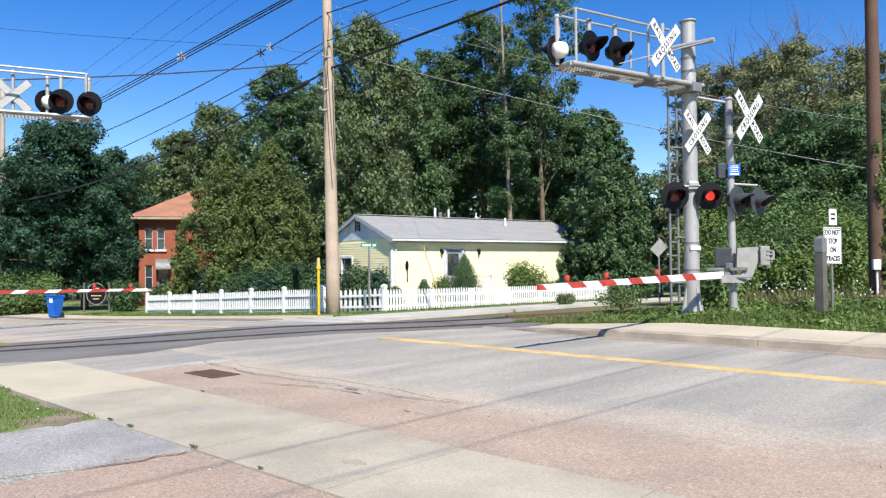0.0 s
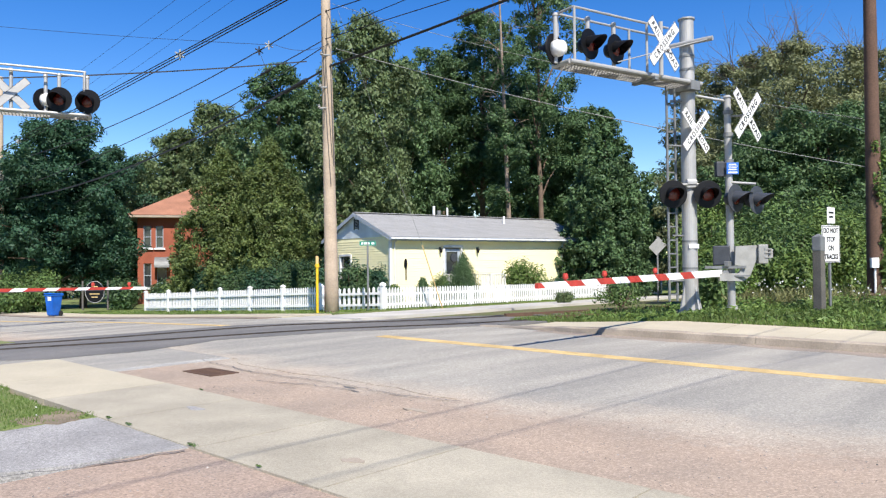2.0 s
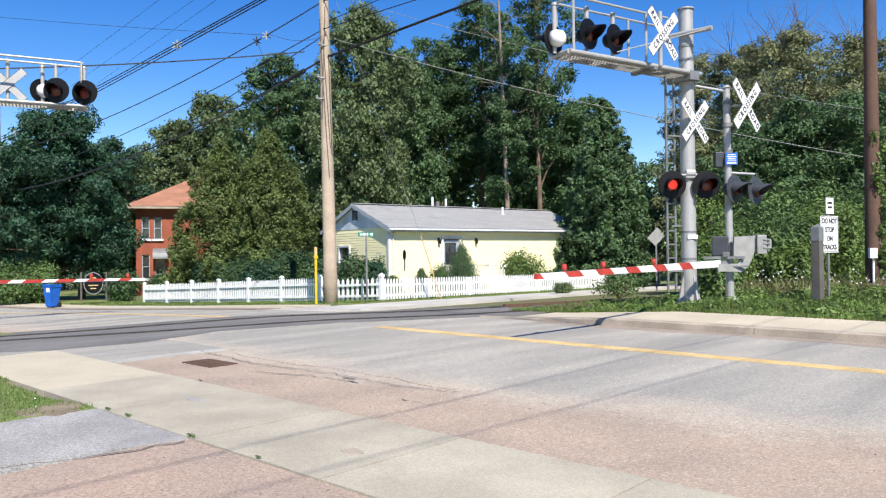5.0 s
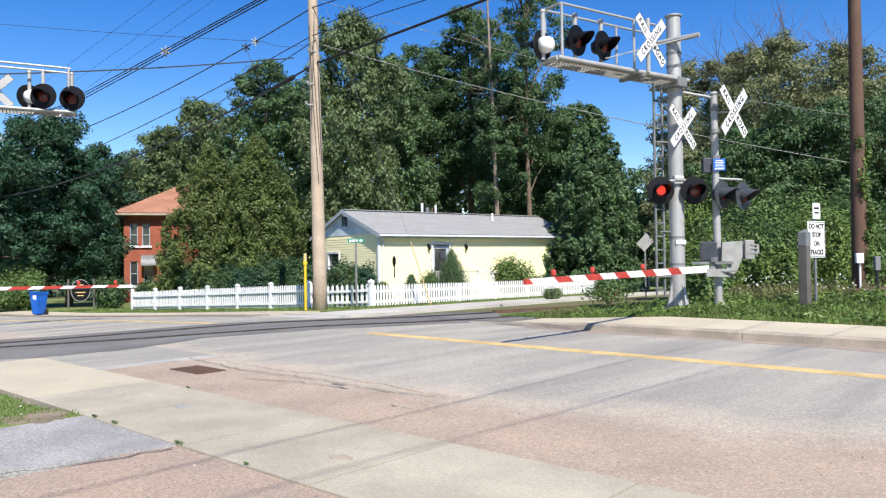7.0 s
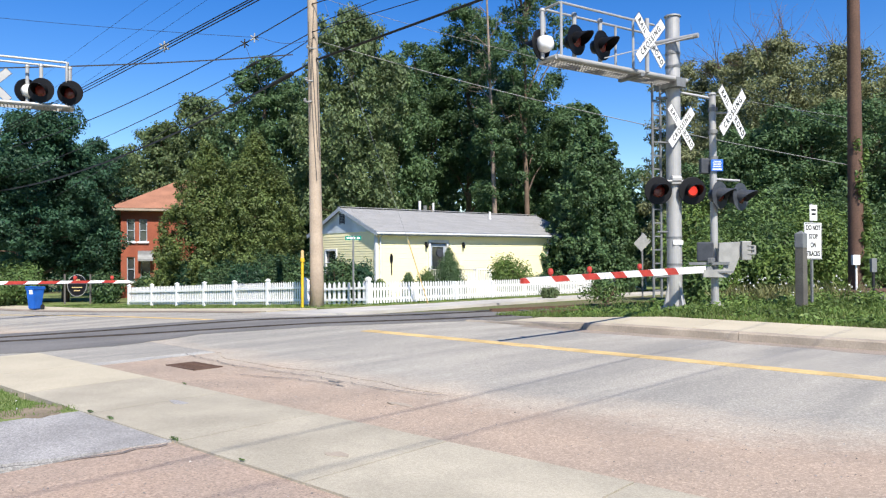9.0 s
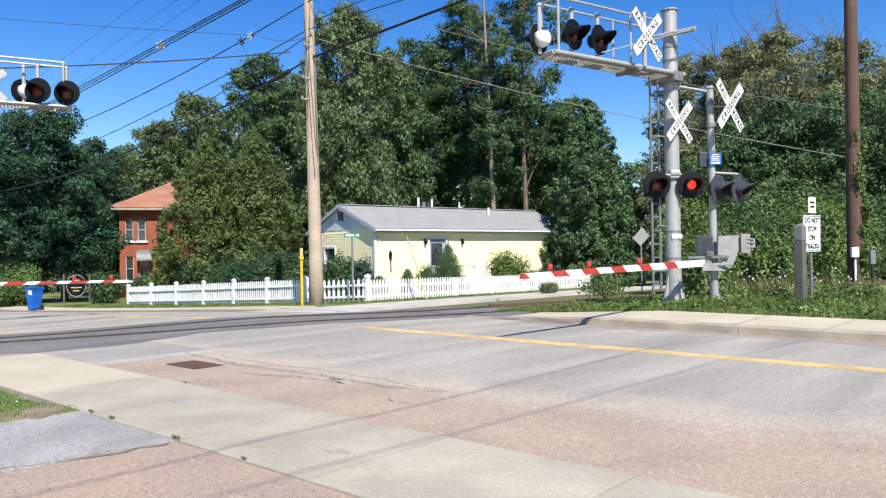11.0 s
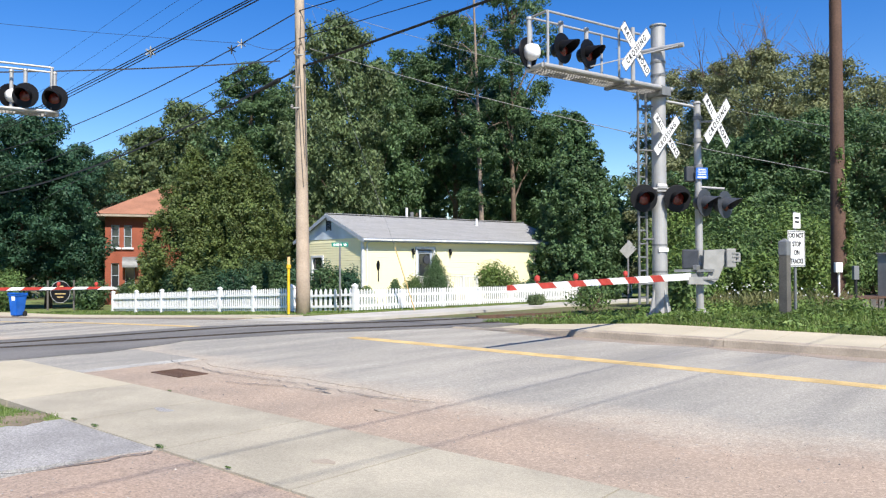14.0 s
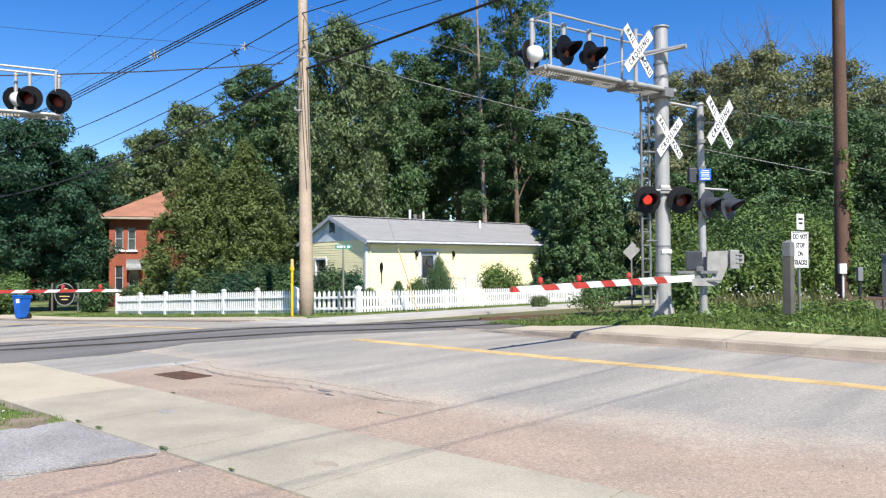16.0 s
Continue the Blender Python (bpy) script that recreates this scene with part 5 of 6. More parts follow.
box(bm, (0.1, 0, 1.1), (0.5, 0.4, 0.6), bevel=0.03)
part("mechanism_case", bm, M_ALU, LGATE)


# ---- track ----
def track():
    t = thing("railroad_track", Matrix.Identity(4), "railroad track crossing the asphalt road", "track")
    for off, nm in ((-0.765, "rail"), (0.765, "rail")):
        for n0, n1, m_ in ((-40, 3.2, M_RUST), (3.2, 14.6, M_RAIL), (14.6, 60, M_RUST)):
            bm = bmesh.new()
            k = max(2, int((n1 - n0) / 1.0))
            rows = []
            for i in range(k + 1):
                n = n0 + (n1 - n0) * i / k
                s = rail_s(n) + off
                rows.append([bm.verts.new(at(s + ds, n, dz)) for ds, dz in ((-0.04, -0.05), (-0.04, 0.035), (0.04, 0.035), (0.04, -0.05))])
                if m_ is M_RUST:
                    for v in rows[-1]:
                        v.co.z += 0.05
            for a, b in zip(rows, rows[1:]):
                for j in range(4):
                    bm.faces.new((a[j], a[(j + 1) % 4], b[(j + 1) % 4], b[j]))
            bm.faces.new(rows[0]), bm.faces.new(rows[-1])
            part(nm, bm, m_, t)
    tie = bmesh.new()
    box(tie, (0, 0, 0), (2.5, 0.22, 0.12), bevel=0.01)
    tme = to_mesh("sleeper", tie, M_POST)
    for i in range(70):
        n = 15.2 + 0.55 * i
        o = new("sleeper", tme)
        o.parent = t
        o.matrix_basis = frame_m(at(rail_s(n), n, -0.03), Vector((-TR.y, TR.x, 0)))


track()
skew = lambda n, f: -0.365 * (n - 9)
sheet("crossing_surface", 11.3, 14.9, 3.2, 14.6, M_PANEL, up=0.012, ends=skew, edge0=lambda s: wob(s, 0.05), label="dark asphalt panel around the rails", category="crossing", skirt=0.06)
sheet("crossing_surface", 11.72, 13.7, 3.0, 7.6, M_PANEL, up=0.009, ds=0.25, ends=lambda n, f: (0.55 * max(0, 4.2 - n) + wob(n, 0.05) + 0.25 * max(0, n - 6)) * (1 - f), edge1=lambda s: wob(s, 0.2), label="dark asphalt beside the crossing rails", category="crossing", skirt=0.03)
sheet("ballast", 11.0, 14.6, 14.4, 60, M_BALLAST, up=-0.01, ends=skew, ds=0.6, dn=1.0, label="brown stone ballast under the track", category="ballast", kind="stuff")
sheet("ballast", 11.0, 14.6, -40, 3.2, M_BALLAST, up=-0.01, ends=skew, ds=0.6, dn=1.0, label="brown stone ballast under the track", category="ballast", kind="stuff")
sheet("asphalt_apron", 9.75, 12.2, 4.2, 5.98, M_APRON, up=-0.004, edge0=lambda s: wob(s, 0.03), label="pale patched asphalt before the track", category="road")
for s0, s1 in ((-20, 10.0), (15.3, 60)):
    for n0 in (9.035, 9.18):
        sheet("yellow_line", s0, s1, n0, n0 + 0.13, M_YELLOW, up=0.006, label="worn yellow centre line", category="road marking", skirt=0.006)
sheet("road", 10, 60, 3.0, 6.0, M_ASPHALT, up=-0.002, ds=0.6, edge0=lambda s: 1.95 if s > 15.9 else 0.0, label="grey asphalt road edge beyond the track", category="road")

# near side: driveway and lawn
sheet("driveway", -12, 5.35, -8, 2.9, M_PINK, up=-0.004, edge1=lambda s: wob(s, 0.025), label="pinkish gravel driveway", category="driveway")
sheet("driveway_patch", 5.3, 7.0, -8, 2.9, M_PATCH, up=0.004, ends=lambda n, f: 0.28 * (2.8 - n) * (1 - 0.4 * f) + wob(n, 0.05), edge1=lambda s: wob(s, 0.025), label="grey patched asphalt driveway strip", category="driveway")
sheet("lawn", 7.0, 11.9, -9, 2.8, M_LAWN, up=0.008, ends=lambda n, f: (0.2 * (2.8 - n) + wob(n, 0.12)) * (1 - f), edge1=lambda s: wob(s, 0.06), label="green lawn beside the sidewalk", category="lawn")


def slabs(name, s0, s1, n0, n1, m, step, up, label, thick=0.1, tilt=0.0):
    t = thing(name, Matrix.Identity(4), label, "sidewalk", kind="structure")
    s = s0
    rng = random.Random(3)
    while s < s1 - 0.2:
        e = min(s + step, s1)
        bm = bmesh.new()
        k = 4
        g = [[bm.verts.new(at(s + 0.008 + (e - s - 0.016) * i / k, n0 + (n1 - n0) * j / k, up + rng.random() * 0.001)) for j in range(k + 1)] for i in range(k + 1)]
        for i in range(k):
            for j in range(k):
                bm.faces.new((g[i][j], g[i][j + 1], g[i + 1][j + 1], g[i + 1][j]))
        r = bmesh.ops.extrude_edge_only(bm, edges=[x for x in bm.edges if x.is_boundary])
        for v in [v for v in r["geom"] if isinstance(v, bmesh.types.BMVert)]:
            v.co.z -= thick
        part("slab", bm, m, t)
        s = e
    return t


slabs("sidewalk", -10.1, 8.26, 2.85, 4.18, M_CONC, 1.53, 0.012, "worn grey concrete sidewalk beside the shoulder")
slabs("sidewalk", 8.26, 11.6, 2.85, 4.18, M_CONC_NEW, 1.53, 0.012, "newer pale concrete sidewalk beside the shoulder")
slabs("sidewalk", -13.0, 9.3, 12.36, 13.8, M_CONC_FAR, 1.52, 0.012, "sunlit pale concrete sidewalk behind the kerb")
sheet("gutter", -25, 8.6, 11.8, 12.18, M_GUTTER, up=0.003, edge0=lambda s: wob(s, 0.1, 0.7, 1), label="brown dirt along the foot of the kerb", category="gutter", skirt=0.004)
kt = thing("kerb", Matrix.Identity(4), "stained concrete kerb along the far edge", "kerb", kind="structure")
s = -13.0
while s < 9.3:
    bm = bmesh.new()
    rows = []
    for i in range(5):
        q = s + 0.004 + (2.9 - 0.008) * i / 4
        z0 = at(q, 12.15).z
        lift = interp(q, [(-13, 1), (7.0, 1), (9.3, 0.15)])
        rows.append([bm.verts.new(at(q, n)[:2] + (z,)) for n, z in ((12.17, z0 - 0.1), (12.19, z0 + 0.115 * lift), (12.21, z0 + 0.135 * lift), (12.37, max(at(q, 12.37).z + 0.013, z0 + 0.02)), (12.37, z0 - 0.1))])
    for a, b in zip(rows, rows[1:]):
        for j in range(5):
            bm.faces.new((a[j], a[(j + 1) % 5], b[(j + 1) % 5], b[j]))
    bm.faces.new(rows[0]), bm.faces.new(rows[-1])
    part("kerb_stone", bm, M_KERB, kt)
    s += 2.9
sheet("grass_bank", -20, 11.5, 13.8, 21, M_SOIL, up=0.01, ds=0.7, dn=0.7, ends=lambda n, f: -0.365 * max(0, n - 13.8) * f, label="weedy grass bank behind the sidewalk", category="grass")


# ---- grass and weeds ----
def blades(name, count, region, h, label, seed, m, wide=0.012):
    """Many upright blades on a stretch of ground; region(rng) gives s, n and a height factor."""
    rng = np.random.default_rng(seed)
    out = []
    for i in range(count):
        s, n, k = region(rng)
        p = at(s, n, 0.0)
        a = rng.random() * 6.28
        hh = h * k * (0.6 + 0.8 * rng.random())
        lean = rng.normal(size=2) * 0.35 * hh
        w = wide * (0.7 + 0.6 * rng.random())
        c, d = math.cos(a) * w, math.sin(a) * w
        out += [(p.x - c, p.y - d, p.z), (p.x + c, p.y + d, p.z), (p.x + c * 0.5 + lean[0], p.y + d * 0.5 + lean[1], p.z + hh), (p.x - c * 0.2 + lean[0] * 1.1, p.y - d * 0.2 + lean[1] * 1.1, p.z + hh * 1.02)]
    ob = new(name, quad_mesh(name, np.array(out), m))
    tagged(ob, label, "grass", kind="stuff")


def lawn_region(rng):
    while True:
        s, n = 6.9 + rng.random() * 5.2, -3 + rng.random() * 5.9
        if math.hypot(s - 7.15, n - 2.6) < 0.22 * rng.random() ** 0.3:
            continue
        if s > 7.0 + 0.2 * (2.8 - n) + wob(n, 0.12) and n < 2.78 + wob(s, 0.06):
            return s, n, 1.0


def bank_region(rng):
    n = 13.8 + 5.5 * rng.random() ** 1.6
    return -9 + 19.6 * rng.random() - 0.365 * (n - 13.8) * 0.5, n, 0.6 + 0.25 * min(n - 13.8, 3)


def fence_region(rng):
    if rng.random() < 0.5:
        return 18.6 + rng.random() * 1.3, 16 + rng.random() * 24, 1.0
    return 19 + 22 * rng.random(), 14.95 + 3.2 * rng.random(), 1.0


blades("lawn_grass", 52000, lawn_region, 0.03, "short green lawn grass with clover", 31, L_GRASS, 0.0045)
blades("bank_grass", 38000, bank_region, 0.095, "tall weedy grass on the bank", 32, L_GRASS, 0.012)
def flowers(name, label, region, count, size, up, seed):
    """Tiny white flower heads scattered over the grass."""
    rng = np.random.default_rng(seed)
    cen = []
    for i in range(count):
        s, n, k = region(rng)
        cen.append(at(s, n, up * (0.7 + 0.6 * rng.random())))
    v = leaves(rng, cen, [(size, size, size * 0.5)] * count, count * 6, size * 0.7, shell=0.1)
    tagged(new(name, quad_mesh(name, v, M_WHITE)), label, "flowers", kind="stuff")


flowers("clover_flowers", "small white clover flowers in the lawn", lawn_region, 220, 0.009, 0.06, 34)
flowers("bank_flowers", "small white wild flowers on the bank", lambda rng: (-3 + 8 * rng.random(), 15.3 + 3.5 * rng.random(), 1.0), 40, 0.022, 0.5, 35)
blades("verge_grass", 12000, fence_region, 0.07, "short grass along the picket fence", 33, L_GRASS, 0.02)


def meadow_region(rng):
    x, y = 7.3 + 3.4 * rng.random(), 17.8 + 3.6 * rng.random()
    return x * D2.x + y * D2.y, x * N2.x + y * N2.y, 0.5 + 0.7 * rng.random()


blades("tall_grass", 5000, meadow_region, 0.38, "tall dry olive grass beside the track", 36, L_DRY, 0.011)
flowers("meadow_flowers", "white wild flower heads in the tall grass", meadow_region, 70, 0.03, 0.62, 37)


def weeds():
    rng = np.random.default_rng(41)
    cen, rad = [], []
    for i in range(420):
        n = 14.05 + 5.0 * rng.random() ** 1.5
        s = -7 + 16.5 * rng.random() - 0.3 * (n - 13.8)
        k = 0.05 + 0.06 * rng.random() + 0.07 * min(2.5, max(0, n - 15.6))
        p = at(s, n, k * 0.6)
        cen.append(p), rad.append((0.16 + 0.12 * rng.random(), 0.16 + 0.12 * rng.random(), k))
    ob = new("weeds", quad_mesh("weeds", leaves(rng, cen, rad, 26000, 0.045, shell=0.2), L_WEED))
    tagged(ob, "leafy green weeds on the bank", "weeds", kind="stuff")


weeds()

# bushes behind the signals and along the houses
BUSHES = [
    (7.9, 21.5, 1.2, 1.3, 2.2), (9.3, 22.5, 1.5, 1.4, 2.9), (11.0, 24.0, 1.7, 1.5, 3.1), (13.0, 25.0, 1.7, 1.5, 3.3), (15.0, 26.0, 1.8, 1.5, 3.0),
    (7.4, 20.0, 0.8, 0.8, 1.5), (10.0, 20.8, 1.0, 0.9, 1.6), (12.6, 27.5, 2.0, 1.6, 4.2), (17.3, 27.0, 1.8, 1.6, 3.2), (9.6, 26.5, 1.8, 1.6, 3.9), (15.5, 29.5, 2.0, 1.8, 4.4),
]
for i, (x, y, rx, ry, h) in enumerate(BUSHES):
    bush(x, y, rx, ry, h, L_BUSH if i % 3 else L_WEED, 9000, 0.07, 50 + i, "leafy green bush beyond the track")
for i, (px, y, rx, h, lf) in enumerate([(325, 38.8, 1.4, 2.3, 0), (375, 36.6, 1.4, 2.4, 0), (425, 35.4, 1.4, 2.4, 0), (475, 34.2, 1.3, 2.4, 0), (525, 33.2, 1.3, 2.5, 0), (350, 38.5, 1.4, 2.8, 0), (400, 37.2, 1.4, 2.9, 0), (450, 36.0, 1.4, 2.9, 0), (500, 34.8, 1.3, 2.9, 0), (545, 33.6, 1.2, 2.8, 0), (625, 29.6, 0.9, 2.1, 0), (662, 30.0, 0.8, 2.0, 0), (285, 42.5, 1.1, 1.8, 0)]):
    y += 1.6 if px < 560 else 0.6
    bush((px - 784) / 1310 * y, y, rx, 0.8, h, L_MAPLE if i % 2 else L_OAK, 8000, 0.06, 80 + i, "dark green hedge shrub behind the white fence", name="hedge_shrub")
stacked_shrub(-0.8, 31.2, 0.36, 1.2, L_OAK, 9000, 0.03, 95, "small round clipped shrub before the yellow house", "shrub", False)
stacked_shrub(-2.0, 31.2, 0.5, 0.95, L_BUSH, 9000, 0.03, 96, "low round shrub before the yellow house", "shrub", False)
bush(-0.02, 31.5, 0.55, 0.5, 1.5, L_BUSH, 5000, 0.04, 97, "leafy shrub before the yellow house")
stacked_shrub(0.92, 31.5, 0.85, 2.3, L_OAK, 30000, 0.03, 98, "conical clipped evergreen before the yellow house", "conical_shrub", True)
bush(3.97, 34, 1.3, 0.9, 2.2, L_WEED, 7000, 0.06, 99, "yellow-green leafy bush before the yellow house")
bush(5.52, 36, 0.8, 0.8, 1.3, L_MAPLE, 4000, 0.06, 100, "dark green bush before the yellow house")
bush(4.95, 30, 0.45, 0.4, 0.55, L_FAR, 3000, 0.04, 101, "low grey-green shrub before the white fence")
bush(5.79, 24, 0.85, 0.6, 0.8, L_BUSH, 1100, 0.05, 102, "sparse leafy shrub before the white fence")
bush(-23.21, 42, 2.2, 1.4, 2.6, L_BUSH, 9000, 0.09, 103, "leafy shrub under the maple")
bush(-18.02, 42, 1.1, 1.2, 2.0, L_OAK, 6000, 0.08, 104, "leafy shrub beside the white fence")
bush(-23.33, 40, 1.6, 1.2, 2.0, L_BUSH, 6000, 0.09, 105, "leafy shrub under the maple")


for i, (x, y, rx, h) in enumerate(((-1.6, 47.0, 2.2, 4.0), (1.6, 48.0, 2.4, 4.6), (4.6, 48.5, 2.2, 4.2), (7.2, 49.0, 2.2, 4.6))):
    bush(x, y, rx, 1.4, h, L_MAPLE, 12000, 0.1, 110 + i, "dark leafy undergrowth behind the yellow house")


# ---- brick house ----
def brick_house():
    t = thing("brick_house", frame_m((-21.75, 53.0, -1.5), Vector((0.95, 0.31, 0))), "two-storey red brick house with terracotta hipped roof", "house")
    L, W, H = 9.0, 8.0, 6.35
    op = [(0.4, 0.92, 4.15, 5.75), (1.22, 1.74, 4.15, 5.75), (0.4, 0.92, 1.3, 3.05), (1.3, 1.95, 0.5, 2.75), (5.2, 5.9, 4.15, 5.75), (5.2, 5.9, 1.2, 2.9)]
    bm = bmesh.new()
    xs = sorted({0, L, *[o[0] for o in op], *[o[1] for o in op]})
    zs = sorted({0, H, *[o[2] for o in op], *[o[3] for o in op]})
    for x0, x1 in zip(xs, xs[1:]):
        for z0, z1 in zip(zs, zs[1:]):
            if not any(o[0] <= x0 and x1 <= o[1] and o[2] <= z0 and z1 <= o[3] for o in op):
                box(bm, ((x0 + x1) / 2, 0.15, (z0 + z1) / 2), (x1 - x0, 0.3, z1 - z0))
    bmesh.ops.remove_doubles(bm, verts=bm.verts, dist=0.001)
    part("wall", bm, M_BRICK, t)
    for c, sz in (((0.15, W / 2 + 0.15, H / 2), (0.3, W - 0.31, H)), ((L - 0.15, W / 2 + 0.15, H / 2), (0.3, W - 0.31, H)), ((L / 2, W - 0.15, H / 2), (L - 0.62, 0.3, H))):
        bm = bmesh.new()
        box(bm, c, sz)
        part("wall", bm, M_BRICK, t)
    bm = bmesh.new()
    o = 0.7
    b = [bm.verts.new(p) for p in ((-o, -o, H + 0.16), (L + o, -o, H + 0.16), (L + o, W + o, H + 0.16), (-o, W + o, H + 0.16))]
    r = [bm.verts.new(p) for p in ((W / 2, W / 2, H + 2.7), (L - W / 2, W / 2, H + 2.7))]
    for f in ((b[0], b[1], r[1], r[0]), (b[1], b[2], r[1]), (b[2], b[3], r[0], r[1]), (b[3], b[0], r[0]), (b[3], b[2], b[1], b[0])):
        bm.faces.new(f)
    part("roof", bm, M_ORANGE_ROOF, t, "terracotta hipped roof")
    bm = bmesh.new()
    box(bm, (L / 2, W / 2, H + 0.05), (L + 2 * o - 0.04, W + 2 * o - 0.04, 0.16), bevel=0.02)
    part("eaves_soffit", bm, M_KERB, t, "tan boxed eaves")
    for x0, x1, z0, z1 in op:
        bm = bmesh.new()
        w, h = x1 - x0, z1 - z0
        for x in (x0 + 0.025, x1 - 0.025):
            box(bm, (x, 0.12, (z0 + z1) / 2), (0.05, 0.1, h))
        for z_ in (z0 + 0.025, z1 - 0.025, (z0 + z1) / 2):
            box(bm, ((x0 + x1) / 2, 0.123, z_), (w - 0.1, 0.09, 0.05))
        wf = part("window", bm, M_GREYTRIM, t, "grey sash window")
        bm = bmesh.new()
        box(bm, ((x0 + x1) / 2, -0.03, z0 - 0.06), (w + 0.25, 0.22, 0.13), bevel=0.01)
        part("sill", bm, M_TRIM, wf)
        bm = bmesh.new()
        box(bm, ((x0 + x1) / 2, 0.17, (z0 + z1) / 2), (w - 0.1, 0.015, h - 0.1))
        part("pane", bm, M_GLASS, wf)
    # rounded grey awning over the entrance
    bm = bmesh.new()
    rows = []
    for i in range(9):
        a = radians(90 * i / 8)
        rows.append([bm.verts.new((x, -0.8 * math.sin(a), 2.75 + 0.75 * math.cos(a))) for x in (1.15, 2.2)])
    for p, q in zip(rows, rows[1:]):
        bm.faces.new((p[0], p[1], q[1], q[0]))
    for k in (0, 1):
        c = bm.verts.new(((1.15, 2.2)[k], 0, 2.75))
        for p, q in zip(rows, rows[1:]):
            bm.faces.new((c, p[k], q[k]))
    part("awning", bm, M_GALV_DK, t, "rounded grey canvas awning")


brick_house()


# ---- wheelie bin ----
def wheeled_bin():
    t = thing("recycling_bin", frame_m(Vector((-17.95, 34.3, ground_z(-17.95, 34.3) + 0.02)), Vector((0.95, -0.3, 0))), "blue plastic wheeled recycling bin beside the road", "bin")
    bm = bmesh.new()
    lo = [(-0.24, -0.26), (0.24, -0.26), (0.24, 0.22), (-0.24, 0.22)]
    hi = [(-0.31, -0.36), (0.31, -0.36), (0.31, 0.36), (-0.31, 0.36)]
    a = [bm.verts.new((x, y, 0.06)) for x, y in lo]
    b = [bm.verts.new((x, y, 0.98)) for x, y in hi]
    bm.faces.new(a[::-1]), bm.faces.new(b)
    for i in range(4):
        bm.faces.new((a[i], a[(i + 1) % 4], b[(i + 1) % 4], b[i]))
    bmesh.ops.bevel(bm, geom=list(bm.edges), offset=0.03, segments=2, affect="EDGES")
    box(bm, (0, 0, 0.98), (0.68, 0.78, 0.06), bevel=0.02)
    part("body", bm, M_BIN, t)
    bm = bmesh.new()
    box(bm, (0, 0, 1.05), (0.68, 0.8, 0.07), Matrix.Rotation(radians(-3), 3, "X"), bevel=0.03)
    box(bm, (0, 0.42, 1.03), (0.4, 0.06, 0.05), bevel=0.02)
    part("lid", bm, M_BIN, t)
    bm = bmesh.new()
    box(bm, (0.06, -0.345, 0.84), (0.26, 0.01, 0.2), Matrix.Rotation(radians(6), 3, "X"))
    part("sticker", bm, M_WHITE, t, "white label sticker")
    for x in (-0.27, 0.27):
        bm = bmesh.new()
        tube(bm, (x - 0.03, 0.25, 0.13), (x + 0.03, 0.25, 0.13), 0.13, seg=18)
        part("wheel", bm, M_RUBBER, t)
    t.scale = (0.74, 0.85, 1.0)


wheeled_bin()


# ---- signs and posts ----
def plate_sign(name, p, f, w, h, z, m, label, lines=(), post=M_GALV_DK, lean=0.0, category="sign", bars=(), radius=0.03, size=0.13, border=None):
    t = thing(name, facing(p, f) @ Matrix.Rotation(radians(90), 4, "Z"), label, category)
    if post:
        bm = bmesh.new()
        box(bm, (0, 0.035, (z + h / 2) / 2), (0.055, 0.03, z + h / 2))
        box(bm, (0, 0.055, (z + h / 2) / 2), (0.025, 0.02, z + h / 2))
        part("post", bm, post, t)
    bm = bmesh.new()
    box(bm, (0, 0, z), (w, 0.006, h), bevel=0.002)
    pl = part("plate", bm, m, t)
    if border:
        bm = bmesh.new()
        for x in (-w / 2 + 0.02, w / 2 - 0.02):
            box(bm, (x, -0.005, z), (0.012, 0.003, h - 0.04))
        for q in (-h / 2 + 0.02, h / 2 - 0.02):
            box(bm, (0, -0.005, z + q), (w - 0.052, 0.003, 0.012))
        part("border_line", bm, border, pl)
    for i, (wd, dz) in enumerate(lines):
        lettering(wd, size, M_LETTER, pl, Matrix.Translation((0, -0.006, z + dz)) @ UPRIGHT, 0.86)
    if bars:
        for x, dz, bw, bh in bars:
            bm = bmesh.new()
            box(bm, (x, -0.006, z + dz), (bw, 0.004, bh))
            part("writing_bar", bm, M_LETTER if m is not M_GREEN_SIGN else M_WHITE, pl)
    return t


SG = Vector((8.06, 15.3, 0.33))
F_SG = (0.5, -0.866)
DN = plate_sign("warning_sign", SG, F_SG, 0.61, 0.76, 1.37, M_WHITE, "white metal sign warning drivers on a post",
                [("DO NOT", 0.27), ("STOP", 0.09), ("ON", -0.09), ("TRACKS", -0.27)], border=M_LETTER, size=0.145)
bm = bmesh.new()
box(bm, (0.02, 0, 1.96), (0.26, 0.006, 0.33), bevel=0.002)
sp = part("upper_plate", bm, M_WHITE, DN, "small white upper plate")
bm = bmesh.new()
box(bm, (0.02, -0.006, 2.02), (0.16, 0.004, 0.04)), box(bm, (0.02, -0.006, 1.93), (0.14, 0.004, 0.04))
part("writing_bar", bm, M_LETTER, sp)
bm = bmesh.new()
box(bm, (0, 0.035, 1.9), (0.05, 0.03, 0.5))
part("post_top", bm, M_GALV_DK, DN)

